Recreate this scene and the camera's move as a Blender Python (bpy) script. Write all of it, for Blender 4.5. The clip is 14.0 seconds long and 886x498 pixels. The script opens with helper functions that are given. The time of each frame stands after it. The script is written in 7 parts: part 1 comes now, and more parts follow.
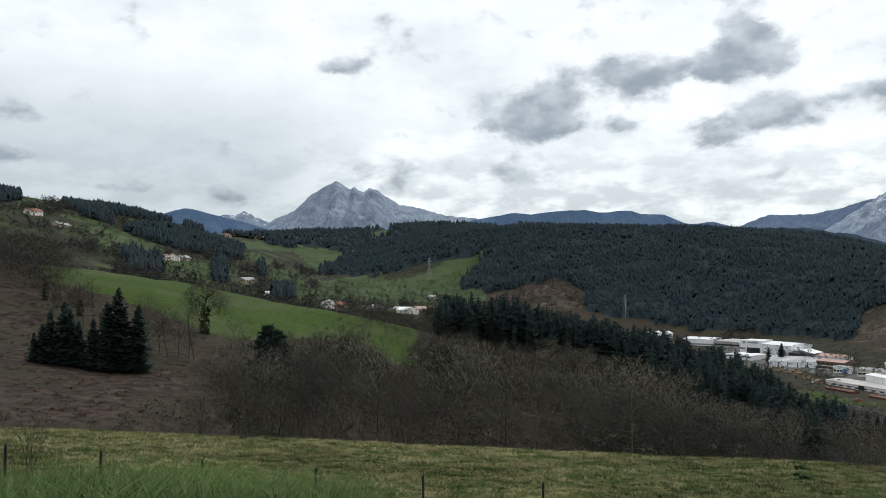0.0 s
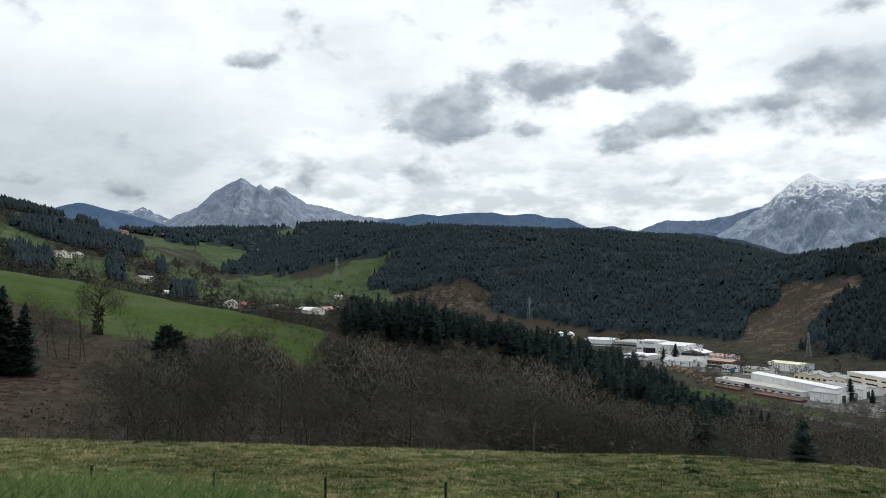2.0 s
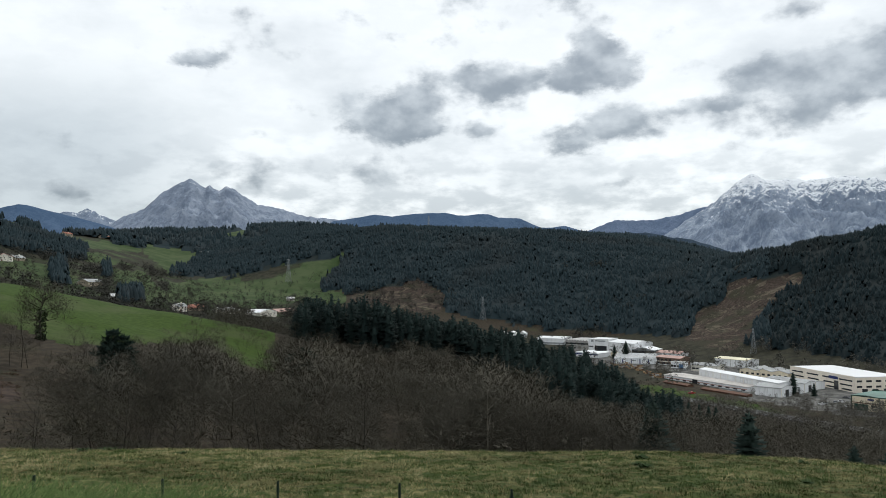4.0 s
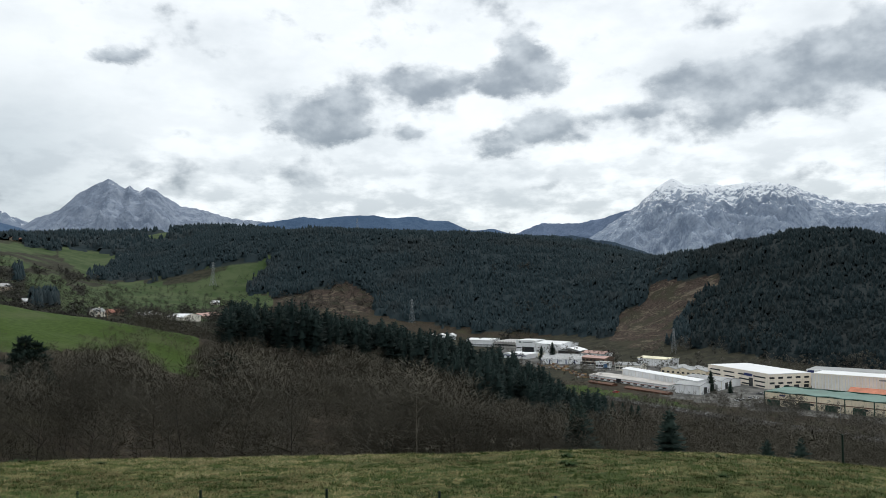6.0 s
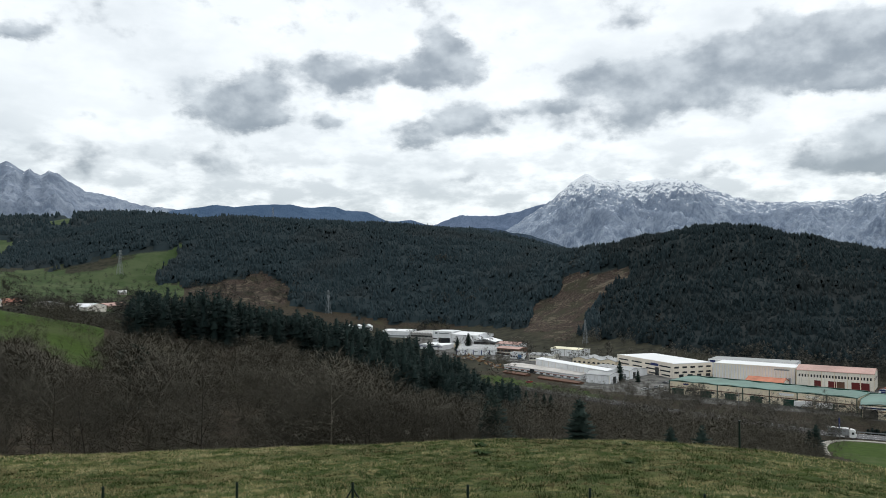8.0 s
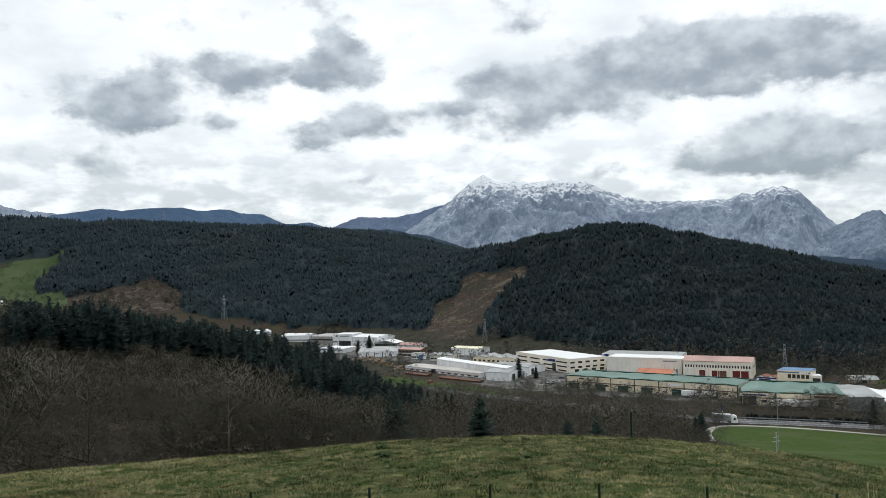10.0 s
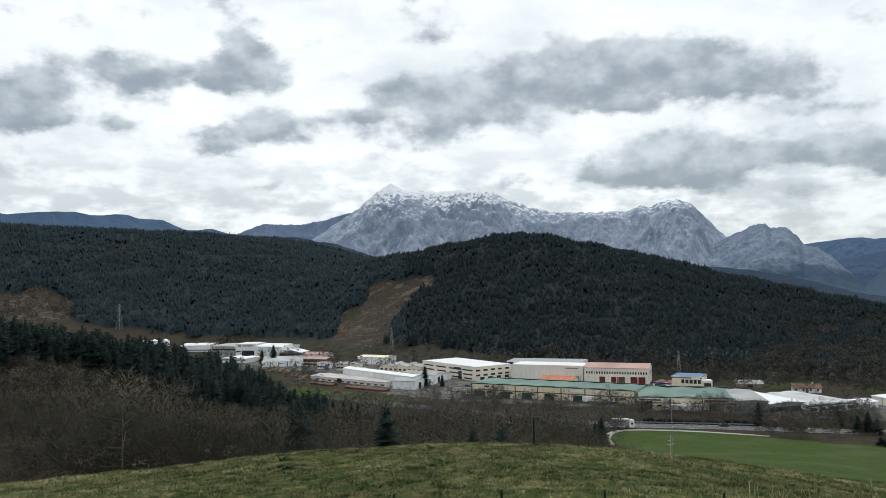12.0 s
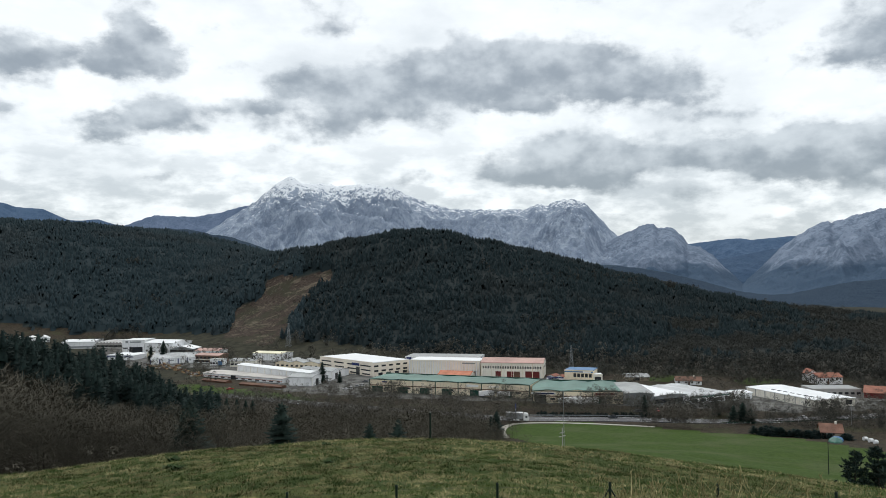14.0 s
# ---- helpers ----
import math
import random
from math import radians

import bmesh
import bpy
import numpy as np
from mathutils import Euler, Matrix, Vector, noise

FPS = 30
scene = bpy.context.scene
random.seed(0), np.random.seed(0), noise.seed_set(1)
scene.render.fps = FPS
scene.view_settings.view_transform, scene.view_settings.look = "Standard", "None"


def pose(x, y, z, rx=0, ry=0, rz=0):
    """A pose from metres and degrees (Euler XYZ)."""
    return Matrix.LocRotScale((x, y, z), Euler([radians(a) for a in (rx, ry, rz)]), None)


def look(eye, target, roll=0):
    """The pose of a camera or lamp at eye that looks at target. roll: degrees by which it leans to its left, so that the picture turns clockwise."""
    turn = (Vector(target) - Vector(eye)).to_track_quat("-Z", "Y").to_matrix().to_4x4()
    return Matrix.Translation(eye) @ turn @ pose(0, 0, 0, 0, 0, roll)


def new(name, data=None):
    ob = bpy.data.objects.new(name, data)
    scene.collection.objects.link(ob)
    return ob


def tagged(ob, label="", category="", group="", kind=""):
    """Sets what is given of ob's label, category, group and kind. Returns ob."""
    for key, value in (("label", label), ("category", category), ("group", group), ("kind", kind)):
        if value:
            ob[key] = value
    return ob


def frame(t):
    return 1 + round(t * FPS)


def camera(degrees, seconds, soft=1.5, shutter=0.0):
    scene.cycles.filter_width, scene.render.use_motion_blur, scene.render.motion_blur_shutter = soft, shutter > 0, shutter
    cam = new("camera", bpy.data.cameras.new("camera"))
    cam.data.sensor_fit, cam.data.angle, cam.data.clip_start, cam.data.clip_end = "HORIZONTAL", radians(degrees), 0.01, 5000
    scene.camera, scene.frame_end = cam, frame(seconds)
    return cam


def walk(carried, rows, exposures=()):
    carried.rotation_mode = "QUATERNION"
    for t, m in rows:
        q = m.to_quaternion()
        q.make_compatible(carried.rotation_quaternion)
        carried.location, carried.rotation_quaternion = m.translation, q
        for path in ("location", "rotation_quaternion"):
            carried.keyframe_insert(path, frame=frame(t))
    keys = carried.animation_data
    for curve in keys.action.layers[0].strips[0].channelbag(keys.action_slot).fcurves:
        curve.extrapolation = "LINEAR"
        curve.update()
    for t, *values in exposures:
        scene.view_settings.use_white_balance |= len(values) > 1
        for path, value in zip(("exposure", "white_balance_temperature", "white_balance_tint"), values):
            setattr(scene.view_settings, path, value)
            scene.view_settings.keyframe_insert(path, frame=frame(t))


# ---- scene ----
import functools

# camera: held at arm's length by someone who turns on the spot
EYE = 1.6
ARM = 0.35
cam = camera(60.07, 14.0, soft=0.85)
VIEW = [
    (0.0, 0.000, 2.500, 0.000),
    (0.5, -2.293, 2.883, -0.105),
    (1.0, -4.069, 3.022, -0.185),
    (1.5, -5.832, 2.926, -0.458),
    (2.0, -6.909, 2.573, -0.464),
    (2.5, -8.221, 2.882, -0.351),
    (5.0, -11.986, 2.331, 0.234),
    (5.5, -13.589, 2.324, 0.235),
    (6.0, -15.673, 2.803, 0.329),
    (6.5, -16.747, 2.784, 0.628),
    (7.0, -18.767, 2.526, 0.300),
    (9.5, -26.766, 1.939, 0.673),
    (10.0, -29.289, 2.174, 1.064),
    (10.5, -30.289, 2.583, 0.856),
    (11.0, -31.738, 2.953, 0.639),
    (11.5, -33.602, 2.757, 0.614),
    (12.0, -36.209, 2.698, 0.891),
    (12.5, -38.327, 2.652, 0.860),
    (13.0, -39.513, 2.679, 0.846),
    (13.5, -41.775, 2.479, 0.710),
    (14.0, -43.716, 2.281, 0.447),
]
walk(cam, [(t, pose(-ARM * math.sin(radians(yaw)), ARM * (math.cos(radians(yaw)) - 1), EYE, 90 + pitch, roll, yaw)) for t, yaw, pitch, roll in VIEW], [(0.0, 0.0), (0.5, 0.02), (1.0, -0.05), (2.5, 0.0), (4.8, -0.04), (6.0, -0.02), (6.5, -0.12), (7.1, -0.02), (9.5, 0.02), (10.5, 0.04), (11.0, -0.1), (11.6, -0.03), (12.5, 0.0), (14.0, 0.0)])

# ---- sky and sun ----
SUN_AZ, SUN_EL = 40.0, 48.0
sun = new("sun", bpy.data.lights.new("sun", "SUN"))
sun.data.energy, sun.data.angle, sun.data.color = 1.2, radians(14), (0.98, 0.97, 0.91)
a_, e_ = radians(SUN_AZ), radians(SUN_EL)
sun.matrix_world = look((300 * math.sin(a_) * math.cos(e_), 300 * math.cos(a_) * math.cos(e_), 300 * math.sin(e_)), (0, 0, 0))


class Nodes:
    """A short way to write node trees."""

    def __init__(self, tree):
        self.t = tree
        tree.nodes.clear()

    def __call__(self, kind, out=0, props=(), **inputs):
        n = self.t.nodes.new(kind)
        props = dict(props)
        if "operation" in props:
            n.operation = props["operation"]
        if "use_clamp" in props:
            n.use_clamp = props["use_clamp"]
        if "interpolation_type" in props:
            n.interpolation_type = props["interpolation_type"]
        if "attribute_name" in props:
            n.attribute_name = props["attribute_name"]
        for k, v in inputs.items():
            key = int(k[1:]) if k[0] == "i" and k[1:].isdigit() else k.replace("_", " ")
            s = n.inputs[key]
            if isinstance(v, bpy.types.NodeSocket):
                self.t.links.new(v, s)
            else:
                s.default_value = v
        return n.outputs[out] if len(n.outputs) else None

    def math(self, op, a, b=0.0, clamp=False):
        return self("ShaderNodeMath", props={"operation": op, "use_clamp": clamp}, i0=a, i1=b)

    def mix(self, f, a, b):
        n = self.t.nodes.new("ShaderNodeMix")
        n.data_type, n.clamp_factor = "RGBA", True
        for s, v in ((n.inputs[0], f), (n.inputs[6], a), (n.inputs[7], b)):
            if isinstance(v, bpy.types.NodeSocket):
                self.t.links.new(v, s)
            else:
                s.default_value = (*v, 1) if isinstance(v, tuple) and len(v) == 3 else v
        return n.outputs[2]

    def ramp(self, f, lo, hi, a=0.0, b=1.0, smooth=True):
        return self("ShaderNodeMapRange", props={"interpolation_type": "SMOOTHSTEP" if smooth else "LINEAR"}, Value=f, From_Min=lo, From_Max=hi, To_Min=a, To_Max=b)

    def noise(self, vec, scale, detail=4.0, rough=0.55, out=0, dist=0.0):
        return self("ShaderNodeTexNoise", out, Vector=vec, Scale=scale, Detail=detail, Roughness=rough, Distortion=dist)


world = bpy.data.worlds.new("world")
scene.world = world
world.use_nodes = True
w = Nodes(world.node_tree)
way = w("ShaderNodeTexCoord", 0)
xyz = w.t.nodes.new("ShaderNodeSeparateXYZ")
w.t.links.new(way, xyz.inputs[0])
az = w.math("MULTIPLY", w.math("ARCTAN2", xyz.outputs[0], xyz.outputs[1]), 57.2958)
el = w.math("MULTIPLY", w.math("ARCSINE", xyz.outputs[2]), 57.2958)
# clouds lie flatter towards the horizon
flat = w("ShaderNodeCombineXYZ", X=az, Y=w.math("MULTIPLY", el, 1.9), Z=0.0)
warp1 = w.noise(flat, 0.33, 7.0, 0.62, 1)
warp = w("ShaderNodeVectorMath", props={"operation": "SUBTRACT"}, i0=warp1, i1=(0.5, 0.5, 0.5))
warp = w("ShaderNodeVectorMath", props={"operation": "SCALE"}, i0=warp, Scale=3.6)
bent = w("ShaderNodeVectorMath", props={"operation": "ADD"}, i0=flat, i1=warp)
bxyz = w.t.nodes.new("ShaderNodeSeparateXYZ")
w.t.links.new(bent, bxyz.inputs[0])
# grey cumulus patches: azimuth, elevation, half width, half height, weight
PATCHES = [(4.9, 12.18, 2.2, 1.39, 0.9), (7.7, 12.94, 2.2, 1.95, 0.9), (9.04, 11.46, 1.7, 0.65, 0.72), (13.19, 14.8, 2.7, 1.49, 0.95), (22.3, 17.6, 0.9, 0.9, 0.4), (21.3, 16.6, 1.6, 1.0, 0.72), (19.57, 15.02, 2.9, 0.93, 0.81), (24.22, 15.19, 2.9, 1.11, 0.81), (19.74, 10.37, 2.2, 1.21, 0.9), (24.18, 11.62, 3.6, 1.21, 0.9), (29.72, 12.58, 2.2, 0.56, 0.63), (13.18, 11.12, 1.6, 0.7, 0.81), (33.98, 14.67, 3.6, 1.02, 0.99), (37.67, 12.29, 4.9, 1.76, 0.95), (41.38, 15.02, 4.4, 1.02, 0.72), (46.45, 15.14, 4.4, 1.95, 0.95), (51.59, 15.83, 5.8, 1.58, 0.9), (49.36, 12.77, 2.7, 0.56, 0.72), (54.17, 9.11, 5.3, 1.67, 0.95), (52.08, 7.6, 3.9, 0.65, 0.63), (55.95, 13.8, 2.9, 0.84, 0.81), (29.34, 15.81, 1.7, 1.02, 0.3), (42.02, 7.63, 2.4, 0.56, 0.54), (-0.03, 8.76, 6.3, 1.02, 0.16), (5.27, 7.97, 4.4, 0.74, 0.16), (22.45, 7.57, 1.9, 0.46, 0.5), (34.47, 18.56, 2.9, 1.02, 0.25), (60.64, 13.67, 3.2, 1.39, 0.9), (69.71, 7.77, 4.4, 1.3, 0.85), (65.84, 9.01, 3.4, 0.93, 0.54), (71.23, 14.07, 3.9, 0.93, 0.72), (64.78, 11.4, 3.4, 0.56, 0.54), (73.9, 15.46, 2.4, 1.21, 0.72), (53.29, 8.03, 4.9, 1.11, 0.72), (64.72, 8.61, 5.3, 1.21, 0.81), (71.43, 8.64, 4.4, 1.49, 0.9), (60.1, 6.35, 2.9, 0.56, 0.45), (73.0, 5.86, 2.4, 0.65, 0.54)]
WISPS = [(-7.6, 15.76, 1.7, 0.46, 0.85), (-29.28, 10.83, 2.2, 0.84, 0.77), (-28.25, 8.48, 2.7, 0.46, 0.63), (-21.95, 6.66, 2.9, 0.42, 0.63), (-15.87, 6.5, 1.9, 0.65, 0.5), (-3.57, 10.91, 1.0, 0.46, 0.45), (0.68, 8.44, 7.8, 0.93, 0.15), (-7.77, 8.36, 4.9, 0.7, 0.2)]
HIGH = [
    (88.0, 13.0, 7.0, 2.5, 0.9), (-45.0, 13.0, 8.0, 2.2, 0.6), (5.0, 25.0, 16.0, 5.0, 0.5), (40.0, 27.0, 15.0, 5.0, 0.7),
    (75.0, 24.0, 12.0, 5.0, 0.7), (-40.0, 27.0, 14.0, 6.0, 0.6), (120.0, 20.0, 14.0, 5.0, 0.8), (-90.0, 20.0, 14.0, 5.0, 0.8),
]
cover, tops = 0.0, 0.0
for pa, pe, pw, ph, k in PATCHES + WISPS + HIGH:
    u = w.math("DIVIDE", w.math("SUBTRACT", bxyz.outputs[0], pa), pw)
    v = w.math("DIVIDE", w.math("SUBTRACT", bxyz.outputs[1], pe * 1.9), ph * 1.9)
    d = w.math("ADD", w.math("MULTIPLY", u, u), w.math("MULTIPLY", v, v))
    g = w.math("MULTIPLY", w.math("EXPONENT", w.math("MULTIPLY", d, -0.75)), k)
    cover = w.math("ADD", g, cover)
    tops = w.math("ADD", w.math("MULTIPLY", g, v), tops)
lit = w.math("DIVIDE", tops, w.math("ADD", cover, 0.08))
round_ = w("ShaderNodeCombineXYZ", X=az, Y=w.math("MULTIPLY", el, 1.45), Z=2.0)
billow = w.noise(round_, 0.26, 8.0, 0.56)
lumps = w.noise(round_, 0.40, 5.0, 0.52)
veil = w.noise(flat, 0.055, 6.0, 0.55)
dens = w.math("ADD", cover, w.math("MULTIPLY", w.math("SUBTRACT", billow, 0.5), 2.0))
dens = w.ramp(dens, 0.22, 0.82)
veil = w.ramp(veil, 0.42, 0.72)
low = w.ramp(el, 4.0, 13.0, 1.0, 0.12)
streak = w("ShaderNodeCombineXYZ", X=az, Y=w.math("MULTIPLY", el, 2.3), Z=4.0)
bank = w.math("MULTIPLY", w.ramp(w.noise(streak, 0.24, 7.0, 0.58), 0.38, 0.62), low)
bright = w.mix(veil, (1.12, 1.13, 1.14), (0.80, 0.83, 0.86))
bright = w.mix(w.math("MULTIPLY", w.ramp(az, -2.0, -16.0), w.ramp(el, 17.0, 9.0)), bright, (0.70, 0.745, 0.78))
bright = w.mix(w.math("MULTIPLY", bank, 0.85), bright, (0.545, 0.585, 0.625))
shade = w.math("ADD", w.math("MULTIPLY", lit, 0.30), w.math("MULTIPLY", w.math("SUBTRACT", lumps, 0.5), 1.5))
grey = w.mix(w.ramp(shade, -0.35, 0.5), (0.275, 0.312, 0.355), (0.70, 0.735, 0.77))
cloudy = w.mix(w.math("MULTIPLY", dens, 0.93), bright, grey)
sky = w.t.nodes.new("ShaderNodeTexSky")
sky.sky_type, sky.sun_disc, sky.sun_elevation, sky.sun_rotation = "NISHITA", False, radians(SUN_EL), radians(SUN_AZ)
skyc = w("ShaderNodeVectorMath", props={"operation": "SCALE"}, i0=sky.outputs[0], Scale=0.1)
ground_side = w.ramp(el, -2.0, 0.5)
total = w.mix(0.12, cloudy, skyc)
total = w.mix(ground_side, (0.10, 0.11, 0.10), total)
total = w("ShaderNodeVectorMath", props={"operation": "MULTIPLY"}, i0=total, i1=(0.965, 1.0, 1.01))
bg = w("ShaderNodeBackground", Color=total, Strength=1.0)
w("ShaderNodeOutputWorld", Surface=bg)

# ---- materials ----


def material(name):
    m = bpy.data.materials.new(name)
    m.use_nodes = True
    return m, Nodes(m.node_tree)


def finish(n, color, rough=0.85, bump=None, strength=0.3, distance=0.05, metal=0.0, spec=0.25):
    kw = {}
    if bump is not None:
        kw["Normal"] = n("ShaderNodeBump", Strength=strength, Distance=distance, Height=bump)
    b = n("ShaderNodeBsdfPrincipled", Base_Color=color, Roughness=rough, Metallic=metal, Specular_IOR_Level=spec, **kw)
    n("ShaderNodeOutputMaterial", Surface=b)


def plain(name, color, rough=0.8, var=0.25, scale=2.0, metal=0.0, dirt=0.0, bump=0.15):
    """A painted or built surface: colour with fine and broad variation, grime and slight relief."""
    m, n = material(name)
    p = n("ShaderNodeTexCoord", 3)
    broad = n.noise(p, scale * 0.25, 3.0)
    fine = n.noise(p, scale * 3.0, 5.0, 0.65)
    k = n.math("ADD", n.math("MULTIPLY", broad, 0.6), n.math("MULTIPLY", fine, 0.4))
    dark = tuple(c * (1 - var) for c in color)
    lite = tuple(min(1.0, c * (1 + var * 0.6)) for c in color)
    col = n.mix(n.ramp(k, 0.3, 0.7), dark, lite)
    if dirt:
        streak = n("ShaderNodeMapping", Vector=p, Scale=(3.0, 3.0, 0.35))
        col = n.mix(n.math("MULTIPLY", n.ramp(n.noise(streak, scale, 5.0), 0.5, 0.75), dirt), col, (0.16, 0.14, 0.12))
    finish(n, col, rough, fine, bump, 0.02, metal)
    return m


def foliage(name, dark, lite, other=None, share=0.0, rough=0.9, vary=0.25, mottle=1.0, single=1.0):
    """Trees of a wood: each island of the mesh takes a shade of its own."""
    m, n = material(name)
    r = n("ShaderNodeNewGeometry", 8)
    p = n("ShaderNodeTexCoord", 3)
    col = n.mix(n.ramp(r, 0.0, 1.0, 0.5 - 0.5 * single, 0.5 + 0.5 * single, False), dark, lite)
    if other:
        col = n.mix(n.math("MULTIPLY", n.ramp(n.noise(p, 0.012, 3.0), 0.5, 0.66), share), col, other)
    col = n.mix(n.ramp(n.noise(p, 0.11, 3.0), 0.40, 0.62, 0.0, 0.75 * mottle), col, tuple(c * 0.55 for c in dark))
    col = n.mix(n.ramp(n.noise(p, 0.9, 4.0), 0.4, 0.75, 0.0, 0.4 * mottle), col, tuple(c * 0.6 for c in dark))
    # each tree of a wood has a shade of its own
    tint = n("ShaderNodeAttribute", 2, props={"attribute_name": "tint"})
    col = n.mix(n.math("MULTIPLY", tint, vary), col, tuple(min(c * 1.3, 1) for c in lite))
    finish(n, col, rough, spec=0.1)
    return m


def raw_mesh(name, verts, faces, mat, smooth=False):
    """A mesh from arrays: corners (n, 3) and faces (m, 3 or 4)."""
    verts, faces = np.asarray(verts, np.float32), np.asarray(faces, np.int32)
    me = bpy.data.meshes.new(name)
    k = faces.shape[1]
    me.vertices.add(len(verts))
    me.vertices.foreach_set("co", verts.ravel())
    me.loops.add(faces.size)
    me.loops.foreach_set("vertex_index", faces.ravel())
    me.polygons.add(len(faces))
    me.polygons.foreach_set("loop_start", np.arange(0, faces.size, k, dtype=np.int32))
    me.polygons.foreach_set("loop_total", np.full(len(faces), k, np.int32))
    me.update(calc_edges=True)
    me.polygons.foreach_set("use_smooth", np.full(len(faces), smooth))
    if mat:
        me.materials.append(mat)
    return me


def inside(poly, x, y):
    """Which of the points (x, y) lie inside a polygon."""
    x, y = np.asarray(x, float), np.asarray(y, float)
    hit = np.zeros(x.shape, bool)
    for (x0, y0), (x1, y1) in zip(poly, poly[1:] + poly[:1]):
        if y0 != y1:
            hit ^= ((y0 > y) != (y1 > y)) & (x < (x1 - x0) * (y - y0) / (y1 - y0) + x0)
    return hit


def waves(x, y, size, seed, octaves=3):
    """Smooth bumps of about that size in metres, -1 to 1."""
    rng = np.random.RandomState(seed)
    out, amp, tot = 0.0, 1.0, 0.0
    for o in range(octaves):
        for i in range(4):
            a, ph = rng.rand() * 6.283, rng.rand() * 6.283
            k = 6.283 / (size / 2**o) * (0.7 + 0.6 * rng.rand())
            out = out + amp * np.sin(k * (x * math.cos(a) + y * math.sin(a)) + ph + 1.3 * np.sin(0.37 * k * (y * math.cos(a) - x * math.sin(a)) + 2 * ph))
            tot += amp
        amp *= 0.5
    return out / tot * 1.8


def ridged(x, y, size, seed, octaves=5):
    """Sharp crests and gullies, about -1 to 1."""
    out, amp, tot = 0.0, 1.0, 0.0
    for o in range(octaves):
        out = out + amp * (1 - 2 * np.minimum(1, np.abs(waves(x + 37 * o, y - 11 * o, size / 1.9**o, seed + o, 1)) * 1.3))
        tot += amp
        amp *= 0.58
    return out / tot


# ---- the lie of the land: profile lines round the viewpoint, by azimuth ----
AZ = [-60, -30, -22, -14, -7, 0, 8, 16, 24, 32, 42, 52, 62, 72, 95]


def rise(r, degrees, less=0.0):
    return [EYE + r * math.tan(radians(d)) - less for d in degrees]


def level(*z):
    return list(z)


POST_TOP = [-9.0, -10.3, -11.6, -12.8, -13.6, -14.1, -14.45, -14.8, -15.0, -15.0, -14.75, -14.6, -14.1, -13.8, -13.5]
BROW = [-9.0, -9.2, -10.2, -10.95, -11.5, -11.9, -12.15, -12.15, -11.85, -11.6, -11.5, -11.95, -12.75, -13.3, -14.0]
LAND = [
    (0.0, level(*[0.0] * 15)),
    (4.0, level(*[-0.3] * 15)),
    (9.0, level(-0.75, -0.8, -0.9, -1.05, -1.2, -1.5, -1.6, -1.6, -1.6, -1.6, -1.6, -1.45, -1.05, -1.0, -1.0)),
    (20.0, rise(20, POST_TOP, 1.05)),
    (34.0, rise(34, [d - 1.5 for d in BROW])),
    (46.0, rise(46, BROW, 0.06)),
    (60.0, level(-8.4, -9.3, -11.0, -12.4, -13.2, -13.8, -14.2, -14.2, -13.8, -13.4, -13.2, -13.9, -15.0, -16.0, -17.0)),
    (90.0, level(-9, -13.6, -16.2, -18.5, -20.5, -22, -23, -23.5, -23, -21.8, -21, -22, -21.5, -22.5, -24)),
    (150.0, level(0, -11.5, -14, -17, -22, -27, -31, -33, -34, -33, -31, -32, -32.5, -33.5, -34)),
    (220.0, level(20, 0, -6, -12, -20, -26, -33, -41, -46, -47, -46, -46, -46.8, -48, -48)),
    (300.0, level(30, 9, 4.8, -4.5, -10.5, -20, -24.5, -34, -51, -58, -60, -60, -58.5, -57.5, -57)),
    (370.0, level(30, 6, 0, -11, -20, -30, -38, -48, -61, -64, -64, -64, -64, -63, -63)),
    (460.0, level(36, 6, -4, -16, -26, -36, -45, -56, -64, -64, -64, -64, -64, -64, -64)),
    (560.0, level(50, 14, 0, -14, -26, -36, -48, -62, -64, -64, -64, -64, -64, -64, -64)),
    (680.0, level(80, 36, 16, -6, -21, -32, -47, -63, -64, -63, -44, -50, -60, -63, -64)),
    (850.0, level(110, 72, 42, 10, -17, -27, -40, -60, -61, -26, 14, -6, -48, -58, -62)),
    (1000.0, level(130, 98, 70, 26, -8, -14, -15, -10, -5, 30, 66, 24, -24, -52, -60)),
    (1270.0, level(150, 127, 104, 62, 20, 84, 90, 86, 69, 32, 40, 0, -45, -62, -64)),
    (1700.0, level(120, 96, 86, 97, 112, 124, 80, 70, 99, 40, 0, -50, -62, -64, -64)),
    (2300.0, level(60, 60, 60, 60, 60, 60, 60, 60, 60, 40, -10, -60, -64, -64, -64)),
    (3000.0, level(*[20.0] * 10, -20, -60, -64, -64, -64)),
    (4960.0, level(*[0.0] * 15)),
]
RADII = np.array([r for r, _ in LAND])
TABLE = np.array([z for _, z in LAND])


